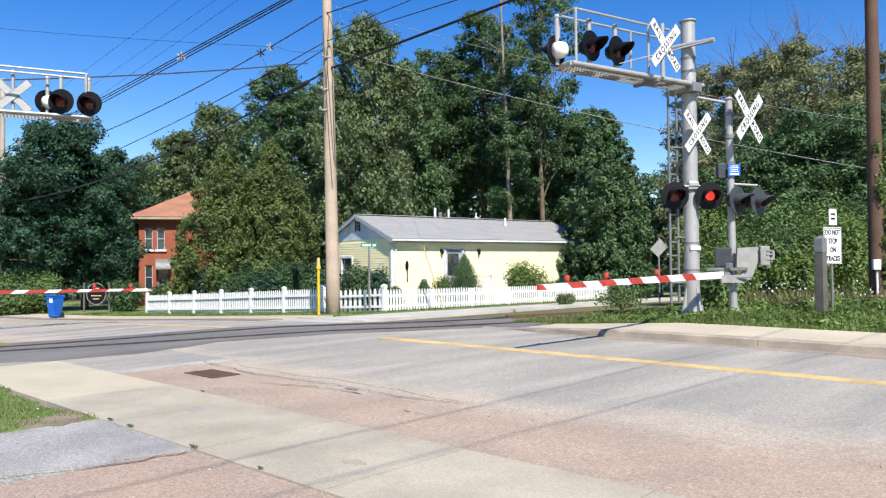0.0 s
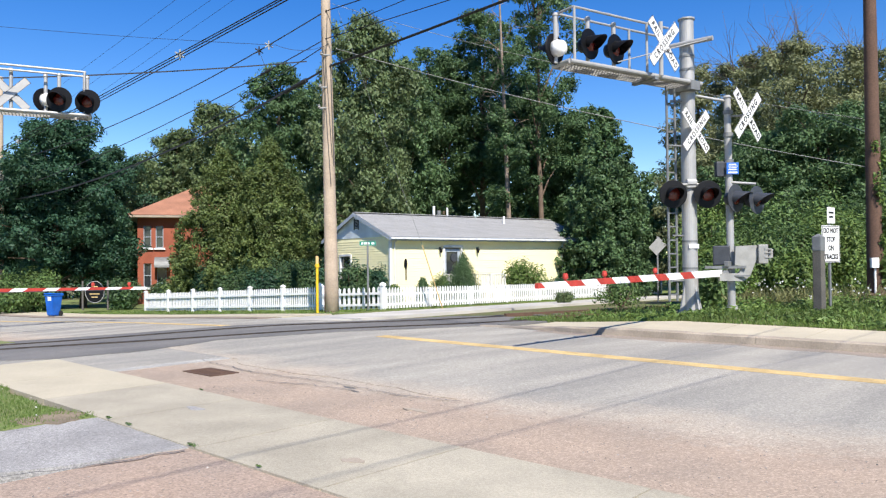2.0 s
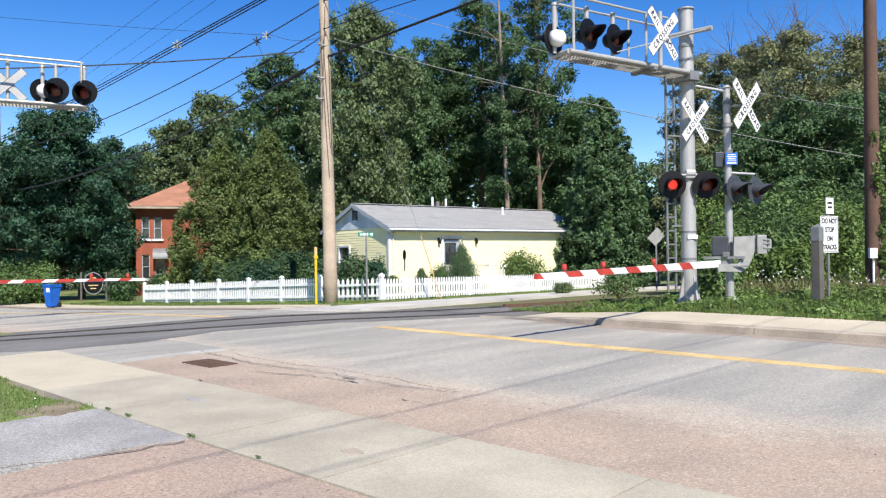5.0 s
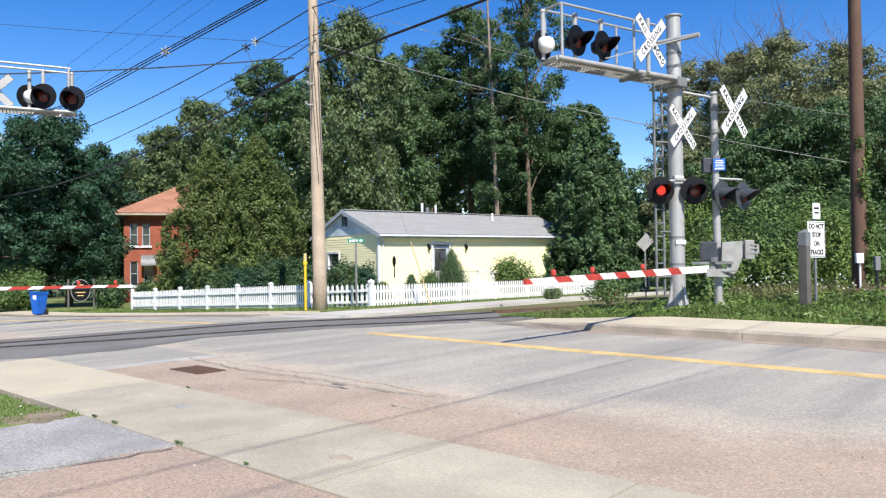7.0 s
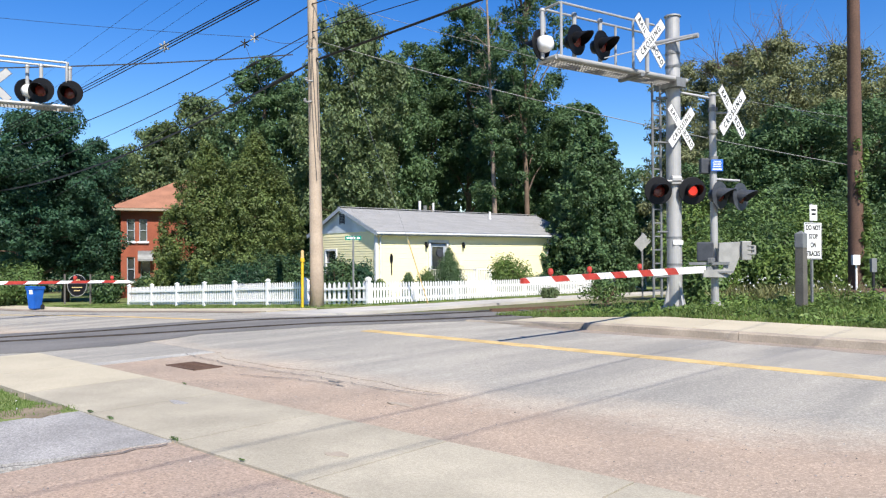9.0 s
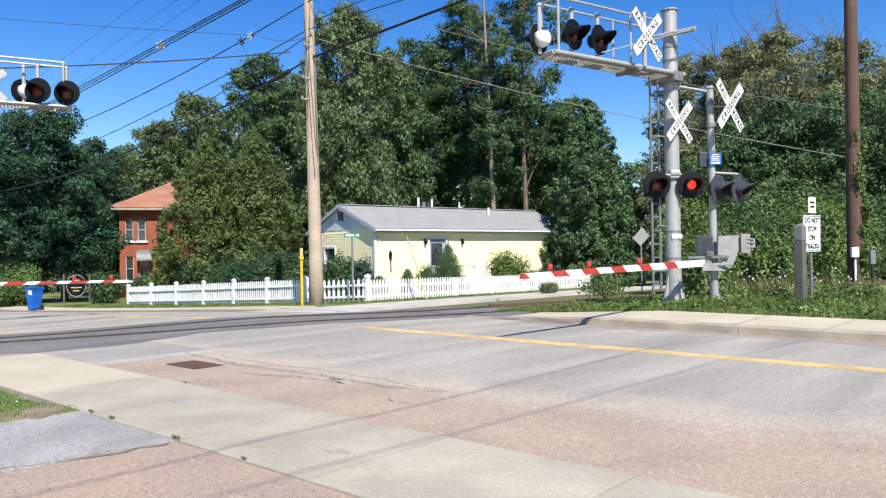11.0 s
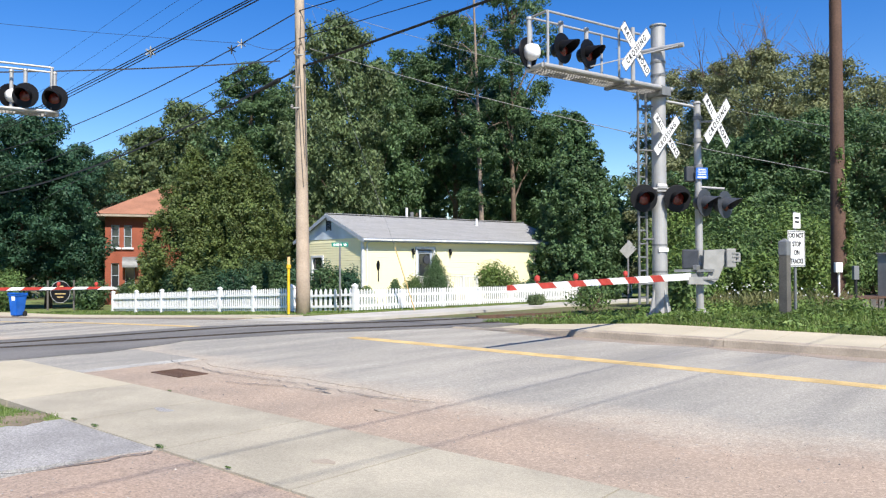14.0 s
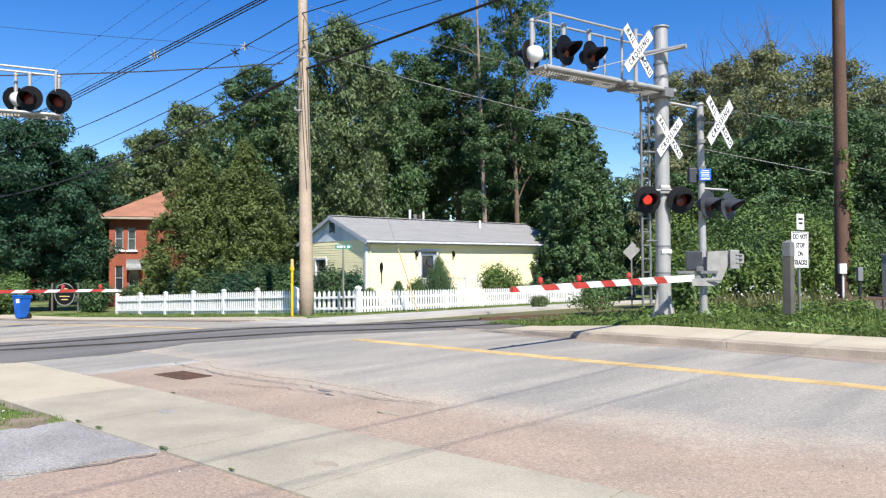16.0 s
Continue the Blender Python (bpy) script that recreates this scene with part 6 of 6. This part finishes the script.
tp = thing("timber_post", frame_m((7.65, 15.0, 0.2), Vector((0.8, 0.6, 0))), "weathered grey square timber post on the bank", "post")
bm = bmesh.new()
box(bm, (0, 0, 0.74), (0.175, 0.175, 1.68), bevel=0.012)
part("shaft", bm, M_POST, tp)
bm = bmesh.new()
box(bm, (0, 0, 1.5), (0.188, 0.188, 0.3), bevel=0.02)
bmesh.ops.create_cone(bm, cap_ends=True, segments=4, radius1=0.115, radius2=0.02, depth=0.06, matrix=Matrix.Translation((0, 0, 1.67)) @ Matrix.Rotation(radians(45), 4, "Z"))
part("cap", bm, M_GALV_DK, tp, "grey metal post cap")

# street name sign at the corner of the fence
STN = thing("street_sign", facing((-2.58, 25.9, -0.27), (0.1, -1)) @ Matrix.Rotation(radians(90), 4, "Z"), "green street name plate on a steel post beside the fence", "sign")
bm = bmesh.new()
tube(bm, (0, 0, 0), (0, 0, 2.45), 0.035, seg=10)
part("post", bm, M_GALV_DK, STN)
bm = bmesh.new()
box(bm, (0, -0.02, 2.36), (0.56, 0.008, 0.15), bevel=0.003)
npl = part("plate", bm, M_GREEN_SIGN, STN, "green street name plate")
for x, bw in ((-0.19, 0.07), (-0.03, 0.2), (0.18, 0.1)):
    bm = bmesh.new()
    box(bm, (x, -0.026, 2.36), (bw, 0.004, 0.07))
    part("writing_bar", bm, M_WHITE, npl)

# square plate on edge seen from behind, on the side street
DS = thing("stop_sign", facing((8.77, 30.00, 0.07), (0.1, -1)) @ Matrix.Rotation(radians(90), 4, "Z"), "grey back of a traffic sign on a post", "sign")
bm = bmesh.new()
box(bm, (0, 0.03, 0.95), (0.06, 0.04, 2.7))
part("post", bm, M_GALV_DK, DS)
bm = bmesh.new()
box(bm, (0, 0, 1.9), (0.47, 0.006, 0.6), Matrix.Diagonal((1, 1, 1)) @ Matrix.Rotation(radians(45), 3, "Y"))
part("plate", bm, M_ALU, DS)

# yellow pipeline marker and red one beside the pole
YM = thing("marker_post", Matrix.Translation((-4.2, 25.0, -0.22)), "yellow plastic utility marker post beside the pole", "marker post")
bm = bmesh.new()
tube(bm, (0, 0, -0.1), (0, 0, 1.5), 0.045, seg=14)
part("tube", bm, M_YELLOWPOST, YM)
bm = bmesh.new()
tube(bm, (0, 0, 1.5), (0, 0, 1.62), 0.075, 0.07, 14)
part("collar", bm, M_YELLOWPOST, YM)
bm = bmesh.new()
tube(bm, (0, 0, 1.62), (0, 0, 1.88), 0.055, 0.05, 14)
part("cap", bm, M_YELLOW, YM, "pale yellow cap")
GW = thing("guy_wire", Matrix.Identity(4), "slanting guy wire with a pale yellow guard", "guy wire")
bm = bmesh.new()
tube(bm, (0.02, 25.60, -0.20), (-0.66, 25.40, 2.01), 0.02, seg=8)
part("guard", bm, M_YELLOW, GW, "pale yellow plastic guard")
bm = bmesh.new()
tube(bm, (-0.66, 25.40, 2.01), (-3.45, 25.20, 10.06), 0.005, seg=6)
part("cable", bm, M_GALV_DK, GW)
RM = thing("marker_stake", Matrix.Translation((-3.98, 25.4, -0.22)), "thin red plastic marker stake beside the pole", "marker post")
bm = bmesh.new()
box(bm, (0, 0, 0.4), (0.09, 0.02, 1.0), bevel=0.005)
part("stake", bm, M_REFL_RED, RM)

# oval board on two dark posts before the maple
OB = thing("oval_sign", frame_m((-17.78, 38.00, -0.65), Vector((1, 0.1, 0))), "dark oval sign board with pale rim on posts", "sign")
bm = bmesh.new()
for x in (-0.62, 0.62):
    bm = bmesh.new()
    tube(bm, (x, 0.05, -0.2), (x, 0.05, 1.3), 0.05, seg=8)
    part("post", bm, M_POST, OB)
bmx = Matrix.Translation((0, 0, 0.72)) @ Matrix.Rotation(radians(90), 4, "X") @ Matrix.Diagonal((1, 1.18, 1, 1))
bm = bmesh.new()
lathe(bm, [(0.45, -0.02), (0.475, -0.02), (0.475, 0.03), (0.45, 0.03)], 36, bmx, caps=False)
part("rim", bm, M_ALU, OB, "pale oval rim")
bm = bmesh.new()
lathe(bm, [(0.01, 0.0), (0.45, 0.0), (0.45, 0.026), (0.01, 0.026)], 36, bmx)
ob_ = part("board", bm, M_BLACK, OB, "dark oval board")
for z_, bw in ((1.0, 0.3), (0.84, 0.12), (0.62, 0.5), (0.46, 0.3)):
    bm = bmesh.new()
    box(bm, (0, -0.034, z_), (bw, 0.006, 0.05))
    part("writing_bar", bm, M_YELLOW, ob_)

# equipment cabinet, timber platform and small posts beside the track
CB = thing("equipment_cabinet", frame_m((13.62, 20.4, 0.05), Vector((0.9, 0.43, 0))), "grey steel equipment cabinet beside the track", "cabinet")
bm = bmesh.new()
box(bm, (0.1, 0, 0.95), (1.0, 0.6, 1.25), bevel=0.015)
box(bm, (0.1, 0, 1.6), (1.06, 0.66, 0.05), bevel=0.01)
part("body", bm, M_ALU, CB)
bm = bmesh.new()
for x in (-0.3, 0.5):
    box(bm, (x, 0, 0.15), (0.08, 0.4, 0.4))
part("stand", bm, M_GALV_DK, CB)
bm = bmesh.new()
for i in range(2):
    box(bm, (0.0, -0.31, 1.15 - i * 0.2), (0.35, 0.02, 0.06))
part("vent", bm, M_GREYBLK, CB, "dark louvre slots")
PF = thing("timber_platform", frame_m((11.6, 19.6, 0.0), Vector((0.93, 0.36, 0))), "low weathered timber platform beside the track", "platform")
pk = bmesh.new()
box(pk, (0, 0, 0), (0.24, 1.2, 0.04), bevel=0.004)
pkm = to_mesh("plank", pk, M_RUST)
for i in range(16):
    o = new("plank", pkm)
    o.parent = PF
    o.location = (-0.9 + i * 0.25, 0.3, 0.44)
for i in range(12):
    bm = bmesh.new()
    box(bm, (-0.9 + i * 0.33, -0.3, 0.2), (0.2, 0.04, 0.42), bevel=0.004)
    part("skirt_board", bm, M_POST, PF)
SP = thing("short_post", Matrix.Translation((10.85, 17.8, 0.05)), "thin dark post with a grey box on top", "post")
bm = bmesh.new()
tube(bm, (0, 0, -0.1), (0, 0, 0.97), 0.035, seg=10)
part("stem", bm, M_WIRE, SP)
bm = bmesh.new()
box(bm, (0, 0, 1.1), (0.13, 0.1, 0.34), bevel=0.01)
part("head", bm, M_GALV_DK, SP)

# fittings on the brown pole
bm = bmesh.new()
box(bm, (-0.16, -0.25, 1.12), (0.2, 0.1, 0.27), bevel=0.01)
part("meter_box", bm, M_WHITE, P2, "white utility box")
bm = bmesh.new()
tube(bm, (-0.12, -0.2, 0.0), (-0.12, -0.2, 1.0), 0.03, seg=8)
part("conduit", bm, M_WHITE, P2, "white conduit")
rng7 = np.random.default_rng(7)
cen = [(0.2 + 0.1 * rng7.normal(), -0.12 + 0.1 * rng7.normal(), 0.6 + 0.28 * i) for i in range(14)]
ob_ = new("vine", quad_mesh("vine", leaves(rng7, cen, [(0.2 - 0.008 * i, 0.2 - 0.008 * i, 0.22) for i in range(14)], 1500, 0.06, shell=0.2), L_WEED))
ob_.parent = P2
ob_["label"] = "yellow-green climbing vine"

# fittings on the pale pole
for z_, x in ((6.9, -0.35), (7.6, -0.3), (8.7, -0.25)):
    bm = bmesh.new()
    tube(bm, (0, -0.1, z_), (x, -0.3, z_ - 0.05), 0.03, seg=8)
    lathe(bm, [(0.03, 0), (0.06, 0.03), (0.04, 0.06), (0.06, 0.09), (0.02, 0.12)], 10, Matrix.Translation((x, -0.3, z_ - 0.05)))
    part("insulator_bracket", bm, M_ALU, P1, "pale insulator on a bracket")
bm = bmesh.new()
tube(bm, (-0.1, -0.17, 1.0), (-0.06, -0.12, 8.8), 0.022, seg=6)
part("ground_wire", bm, M_GALV_DK, P1)
bm = bmesh.new()
tube(bm, (0.12, -0.16, 5.0), (0.02, -0.12, 8.4), 0.02, seg=6)
part("riser_cable", bm, M_POST, P1)


def hose(bm, pts, r, seg=6):
    """One bent round cable through the points."""
    prev = None
    for p in pts:
        ring = [bm.verts.new(p + Vector((r * math.cos(6.2832 * k / seg), r * math.sin(6.2832 * k / seg), 0))) for k in range(seg)]
        if prev:
            for k in range(seg):
                bm.faces.new((prev[k], prev[(k + 1) % seg], ring[(k + 1) % seg], ring[k]))
        prev = ring


for z0_, z1_, a0_, a1_ in ((4.2, 9.6, -1.2, -2.3), (5.2, 8.9, -0.9, -1.7), (6.2, 10.0, -2.2, -1.2)):
    pts = []
    for i in range(13):
        z_, a = z0_ + (z1_ - z0_) * i / 12, a0_ + (a1_ - a0_) * i / 12
        r = 0.255 - 0.0075 * z_
        pts.append(Vector((-0.17 * z_ / 12.2 + r * math.cos(a), r * math.sin(a), z_)))
    bm = bmesh.new()
    hose(bm, pts, 0.014)
    part("riser_cable", bm, M_POST, P1)


# ---- far pole and overhead wires ----
P0 = utility_pole(-26.75, 45.0, -1.0, 14.0, 0.16, 0.12, M_POLE, "distant wooden utility pole beside the far road")
bm = bmesh.new()
tube(bm, (0.15, -0.3, 7.3), (0.15, -0.3, 8.2), 0.22, seg=14)
part("transformer", bm, M_ALU, P0, "grey pole transformer")


def wire(a, b, r, sag, label, m=None, pts=24, name="overhead_wire"):
    a, b = Vector(a), Vector(b)
    bm = bmesh.new()
    prev = None
    side = Vector((b.y - a.y, a.x - b.x, 0)).normalized()
    for i in range(pts + 1):
        f = i / pts
        p = a.lerp(b, f)
        p.z -= sag * 4 * f * (1 - f)
        ring = [bm.verts.new(p + side * r * math.cos(k * 2.0944) + Vector((0, 0, r * math.sin(k * 2.0944)))) for k in range(3)]
        if prev:
            for k in range(3):
                bm.faces.new((prev[k], prev[(k + 1) % 3], ring[(k + 1) % 3], ring[k]))
        prev = ring
    return tagged(part(name, bm, m or M_WIRE), label, "wire", "overhead wires")


def reach(a, b, k):
    a, b = Vector(a), Vector(b)
    return a + (b - a) * k


LB_ = "black overhead wire between utility poles"
A1, A2, A3, A4 = (-3.64, 25.00, 8.12), (-3.81, 25.00, 9.99), (-3.82, 25.00, 9.04), (-3.78, 25.00, 8.85)
wire(A1, (-26.73, 45.00, 5.42), 0.045, 0.88, "thick black overhead cable between utility poles")
wire(A1, reach(A1, (1.86, 20.20, 8.60), 1.9), 0.05, 0, "thick black overhead cable between utility poles")
wire(A2, (-26.71, 45.00, 7.75), 0.026, 0.72, LB_)
wire(A2, reach(A2, (-2.55, 24.00, 10.00), 3), 0.022, 0, LB_)
wire(A3, (-26.72, 45.00, 5.91), 0.022, 0.45, LB_)
wire(A3, reach(A3, (0.33, 21.00, 8.90), 2), 0.018, 0, LB_)
wire((-3.66, 25.00, 9.32), reach((-3.66, 25.00, 9.32), (-1.02, 22.50, 9.45), 2.5), 0.016, 0, LB_)
wire(A4, reach(A4, (-14.63, 36.00, 6.45), 1.6), 0.02, 0.1, LB_)
wire((-4.50, 25.00, 8.26), (-14.76, 21.00, 6.76), 0.024, 0.12, LB_)
wire((-3.82, 25.00, 8.81), (-5.54, 25.00, 8.83), 0.009, 0.18, LB_)
wire((-5.54, 25.00, 8.83), (-21.52, 30.00, 11.58), 0.009, 0.1, LB_)
for k in range(3):
    q0, q1 = [((-26.69, 45.00, 8.72), (-4.09, 18.00, 7.87)), ((-26.70, 45.00, 8.55), (-3.98, 18.00, 7.87)), ((-26.70, 45.00, 8.38), (-3.84, 18.00, 7.87))][k]
    wire(q0, reach(q0, q1, 1.4), 0.02, 0.1, LB_)
for q0, q1 in (((-24.78, 45.00, 11.21), (-7.85, 22.00, 9.34)), ((-24.79, 45.00, 10.11), (-6.79, 22.00, 9.33)), ((-24.80, 45.00, 9.15), (-6.12, 22.00, 9.32))):
    wire(q0, reach(q0, q1, 1.4), 0.006, 0.0, LB_)


def on_wire(a, b, sag, f):
    p = Vector(a).lerp(Vector(b), f)
    p.z -= sag * 4 * f * (1 - f)
    return p


Q0 = Vector((-26.69, 45.0, 8.55))
Q1 = reach(Q0, (-4.0, 18.0, 7.87), 1.4)
for a, b, sag, f, pale in ((Q0, Q1, 0.1, 0.588, True), (Q0, Q1, 0.1, 0.098, True), (A2, (-26.71, 45.0, 7.75), 0.72, 0.128, False), (A2, (-26.71, 45.0, 7.75), 0.72, 0.108, True)):
    bm = bmesh.new()
    for ang in (0.0, 1.05, 2.1):
        box(bm, (0, 0, 0), (0.045, 0.05, 0.34), Matrix.Rotation(ang, 3, "Y"), bevel=0.012)
    o = part("cable_spacer", bm, M_ALU if pale else M_WIRE)
    o.location = on_wire(a, b, sag, f)
    tagged(o, "grey plastic spacer holding overhead cables apart" if pale else "black clamp on an overhead wire", "cable spacer", "overhead wires")
for b, sag, a, f0, f1, r in (((-26.73, 45.0, 5.42), 0.88, A1, 0.045, 0.085, 0.085), ((-26.72, 45.0, 5.91), 0.45, A3, 0.102, 0.124, 0.05)):
    bm = bmesh.new()
    tube(bm, on_wire(a, b, sag, f0), on_wire(a, b, sag, f1), r, r * 0.8, 10)
    tagged(part("cable_splice", bm, M_WIRE), "black splice sleeve on an overhead cable", "cable splice", "overhead wires")
wire(on_wire(A2, (-26.71, 45.0, 7.75), 0.72, 0.128), on_wire(A1, (-26.73, 45.0, 5.42), 0.88, 0.1), 0.012, 0.0, "thin black jumper hanging between overhead wires")
wire((-6.3, -8.9, 8.0), (16.1, 14.7, 8.0), 0.0095, 0.0, "black service wire high over the road")
wire((-5.0, -8.2, 8.0), (17.6, 13.4, 8.0), 0.008, 0.0, "black service wire high over the road")
B1 = (-3.50, 25.00, 8.69)
wire(B1, (11.69, 20.00, 3.84), 0.014, 0.25, "pale telephone wire between utility poles", M_ALU)
wire((-3.62, 25.00, 10.22), (11.70, 20.00, 5.14), 0.009, 0.35, "thin pale telephone wire between utility poles", M_ALU)
wire((11.70, 20.00, 4.76), reach((11.70, 20.00, 4.76), (11.89, 30.00, 8.79), 2.4), 0.008, 0.1, "thin pale telephone wire between utility poles", M_ALU)


# ---- things lying in the ground ----
def drain(s, n, w, l):
    t = thing("drain_grate", frame_m(at(s, n, -0.009), D2), "rusty cast-iron drain grate in the shoulder", "drain")
    bm = bmesh.new()
    for y in (-w / 2, w / 2):
        box(bm, (0, y, 0), (l, 0.04, 0.02))
    for x in (-l / 2, l / 2):
        box(bm, (x, 0, 0), (0.04, w + 0.04, 0.02))
    part("frame", bm, M_IRON, t)
    # No depth below the grate: a dark brown plate stands for the shade.
    bm = bmesh.new()
    box(bm, (0, 0, -0.006), (l, w, 0.008))
    part("pit_shade_plate", bm, M_BARK, t, "dark plate below the bars standing for shade")
    bb = bmesh.new()
    box(bb, (0, 0, 0), (0.028, w, 0.014))
    bme = to_mesh("bar", bb, M_IRON)
    k = int(l / 0.055)
    for i in range(k):
        o = new("bar", bme)
        o.parent = t
        o.location = (-l / 2 + (i + 0.5) * l / k, 0, 0.002)


drain(8.75, 5.03, 0.36, 0.66)


def flat_patch(name, s, n, rs, rn, m, label, up, seed, category="patch"):
    """A thin uneven patch on the pavement."""
    rng = random.Random(seed)
    bm = bmesh.new()
    k = 26
    ph = [rng.random() * 6.28 for _ in range(3)]
    c = bm.verts.new(at(s, n, up))
    ring = []
    for i in range(k):
        a = 6.2832 * i / k
        f = 1 + 0.22 * math.sin(2 * a + ph[0]) + 0.15 * math.sin(3 * a + ph[1]) + 0.1 * math.sin(7 * a + ph[2])
        ring.append(bm.verts.new(at(s + rs * f * math.cos(a), n + rn * f * math.sin(a), up)))
    for i in range(k):
        bm.faces.new((c, ring[i], ring[(i + 1) % k]))
    r = bmesh.ops.extrude_edge_only(bm, edges=[e for e in bm.edges if e.is_boundary])
    for v in [v for v in r["geom"] if isinstance(v, bmesh.types.BMVert)]:
        v.co.z -= 0.01
    tagged(part(name, bm, m), label, category, kind="structure")


flat_patch("pothole", 6.45, 5.42, 0.09, 0.035, M_DARK_ASPHALT, "small dark pothole at the road edge", -0.006, 1)
flat_patch("pothole", 6.2, 5.3, 0.07, 0.02, M_DARK_ASPHALT, "small dark pothole at the road edge", -0.006, 2)
flat_patch("pothole", 4.95, 4.98, 0.13, 0.05, M_KERB, "small worn hollow in the shoulder", 0.004, 3)
flat_patch("cover_plate", 6.58, 3.62, 0.11, 0.06, M_PATCH, "small grey metal cover in the sidewalk", 0.017, 4)
flat_patch("stain", 4.0, 3.4, 0.1, 0.05, M_KERB, "brown stain on the sidewalk", 0.0165, 5)
flat_patch("bare_soil", 7.2, 2.55, 0.32, 0.24, M_BARE, "bare brown soil at the lawn corner", 0.012, 6)


def crack(points, w, label, seed, m=None, up=0.005):
    """A dark crack line: a thin ribbon that wanders between points given along and across the road."""
    rng = random.Random(seed)
    pts = []
    for (s0, n0), (s1, n1) in zip(points, points[1:]):
        k = max(2, int(math.hypot(s1 - s0, n1 - n0) / 0.12))
        for i in range(k):
            f = i / k
            pts.append((s0 + (s1 - s0) * f + rng.gauss(0, 0.02), n0 + (n1 - n0) * f + rng.gauss(0, 0.02)))
    pts.append(points[-1])
    bm = bmesh.new()
    prev = None
    for i, (s_, n_) in enumerate(pts):
        a, b = pts[max(0, i - 1)], pts[min(len(pts) - 1, i + 1)]
        dx, dy = b[0] - a[0], b[1] - a[1]
        q = math.hypot(dx, dy) or 1
        ww = w * (0.4 + 0.9 * rng.random()) / 2
        v = [bm.verts.new(at(s_ - dy / q * ww, n_ + dx / q * ww, up)), bm.verts.new(at(s_ + dy / q * ww, n_ - dx / q * ww, up))]
        if prev:
            bm.faces.new((prev[0], prev[1], v[1], v[0]))
        prev = v
    tagged(part("crack", bm, m or M_DARK_ASPHALT), label, "crack", kind="structure")


def pebbles():
    """Loose stones of many tones lying on the worn shoulder and the driveway."""
    rng = np.random.default_rng(12)
    out = []
    for i in range(2600):
        if rng.random() < 0.75:
            s_ = -1.5 + 9.5 * rng.random() ** 1.3
            n_ = 4.3 + (1.6 + 0.15 * max(0, 5 - s_)) * rng.random()
        else:
            s_, n_ = 1.5 + 3.6 * rng.random(), 0.6 + 2.2 * rng.random()
        p = np.array(at(s_, n_, 0.0))
        r = 0.0035 + 0.006 * rng.random() ** 3
        d = rng.normal(size=(6, 3)) * 0.25 + np.array([(1, 0, 0), (0, 1, 0), (-1, 0, 0), (0, -1, 0), (0, 0, 0.8), (0, 0, -0.5)])
        q = p + d * r
        for a in range(4):
            out += [q[a], q[(a + 1) % 4], q[4], q[4]]
    v = np.array(out)
    me = bpy.data.meshes.new("pebbles")
    me.from_pydata([tuple(a) for a in v], [], [(4 * k, 4 * k + 1, 4 * k + 2) for k in range(len(v) // 4)])
    me.materials.append(M_PEBBLE)
    tagged(new("pebbles", me), "small loose stones scattered over the shoulder", "gravel", kind="stuff")


pebbles()
CL = "thin dark crack in the worn asphalt"
crack([(9.9, 5.55), (8.3, 5.35), (6.8, 5.5), (5.6, 5.42), (4.9, 5.6)], 0.016, CL, 1)
crack([(7.6, 5.0), (6.9, 5.25), (6.2, 5.3)], 0.02, CL, 2)
crack([(5.2, 2.82), (5.3, 2.2), (5.55, 1.4), (5.9, 0.5)], 0.02, CL, 6, up=0.008)
for s_, n_, k_ in ((5.25, 2.86, 0.7), (6.35, 2.87, 0.5), (6.75, 2.87, 0.4), (4.35, 2.86, 0.2), (7.45, 4.17, 0.25)):
    rngw = np.random.default_rng(int(s_ * 100))
    p = at(s_, n_, 0.02)
    o = new("weed_tuft", quad_mesh("weed_tuft", leaves(rngw, [(0, 0, 0.02)], [(0.09 * k_ + 0.012, 0.02 * k_ + 0.006, 0.018 * k_)], 190, 0.0055, shell=0.1), L_BUSH))
    o.matrix_basis = frame_m(p - Vector((0, 0, 0.012)), D2)
    tagged(o, "small green weed in the sidewalk joint", "weed", "weeds in the joint")


def motions():
    """The lamps of each pair shine by turns: a disc stands before its lens while lit, behind it while dark."""
    period, off0, on0 = 1.09, 0.345, 0.92
    flips = []
    for k in range(16):
        flips += [(off0 + period * k, False), (on0 + period * k, True)]
    for disc, first in FLASH:
        def place(lit):
            return Matrix.Translation((0.016 if lit else -0.06, 0, 0))
        state = first
        rows = [(0.0, place(state))]
        for tf, now_first in flips:
            if tf > 15.95:
                break
            new_state = now_first == first
            rows += [(tf - 0.034, place(state)), (tf + 0.034, place(new_state))]
            state = new_state
        rows.append((16.0, place(state)))
        walk(disc, rows)


motions()
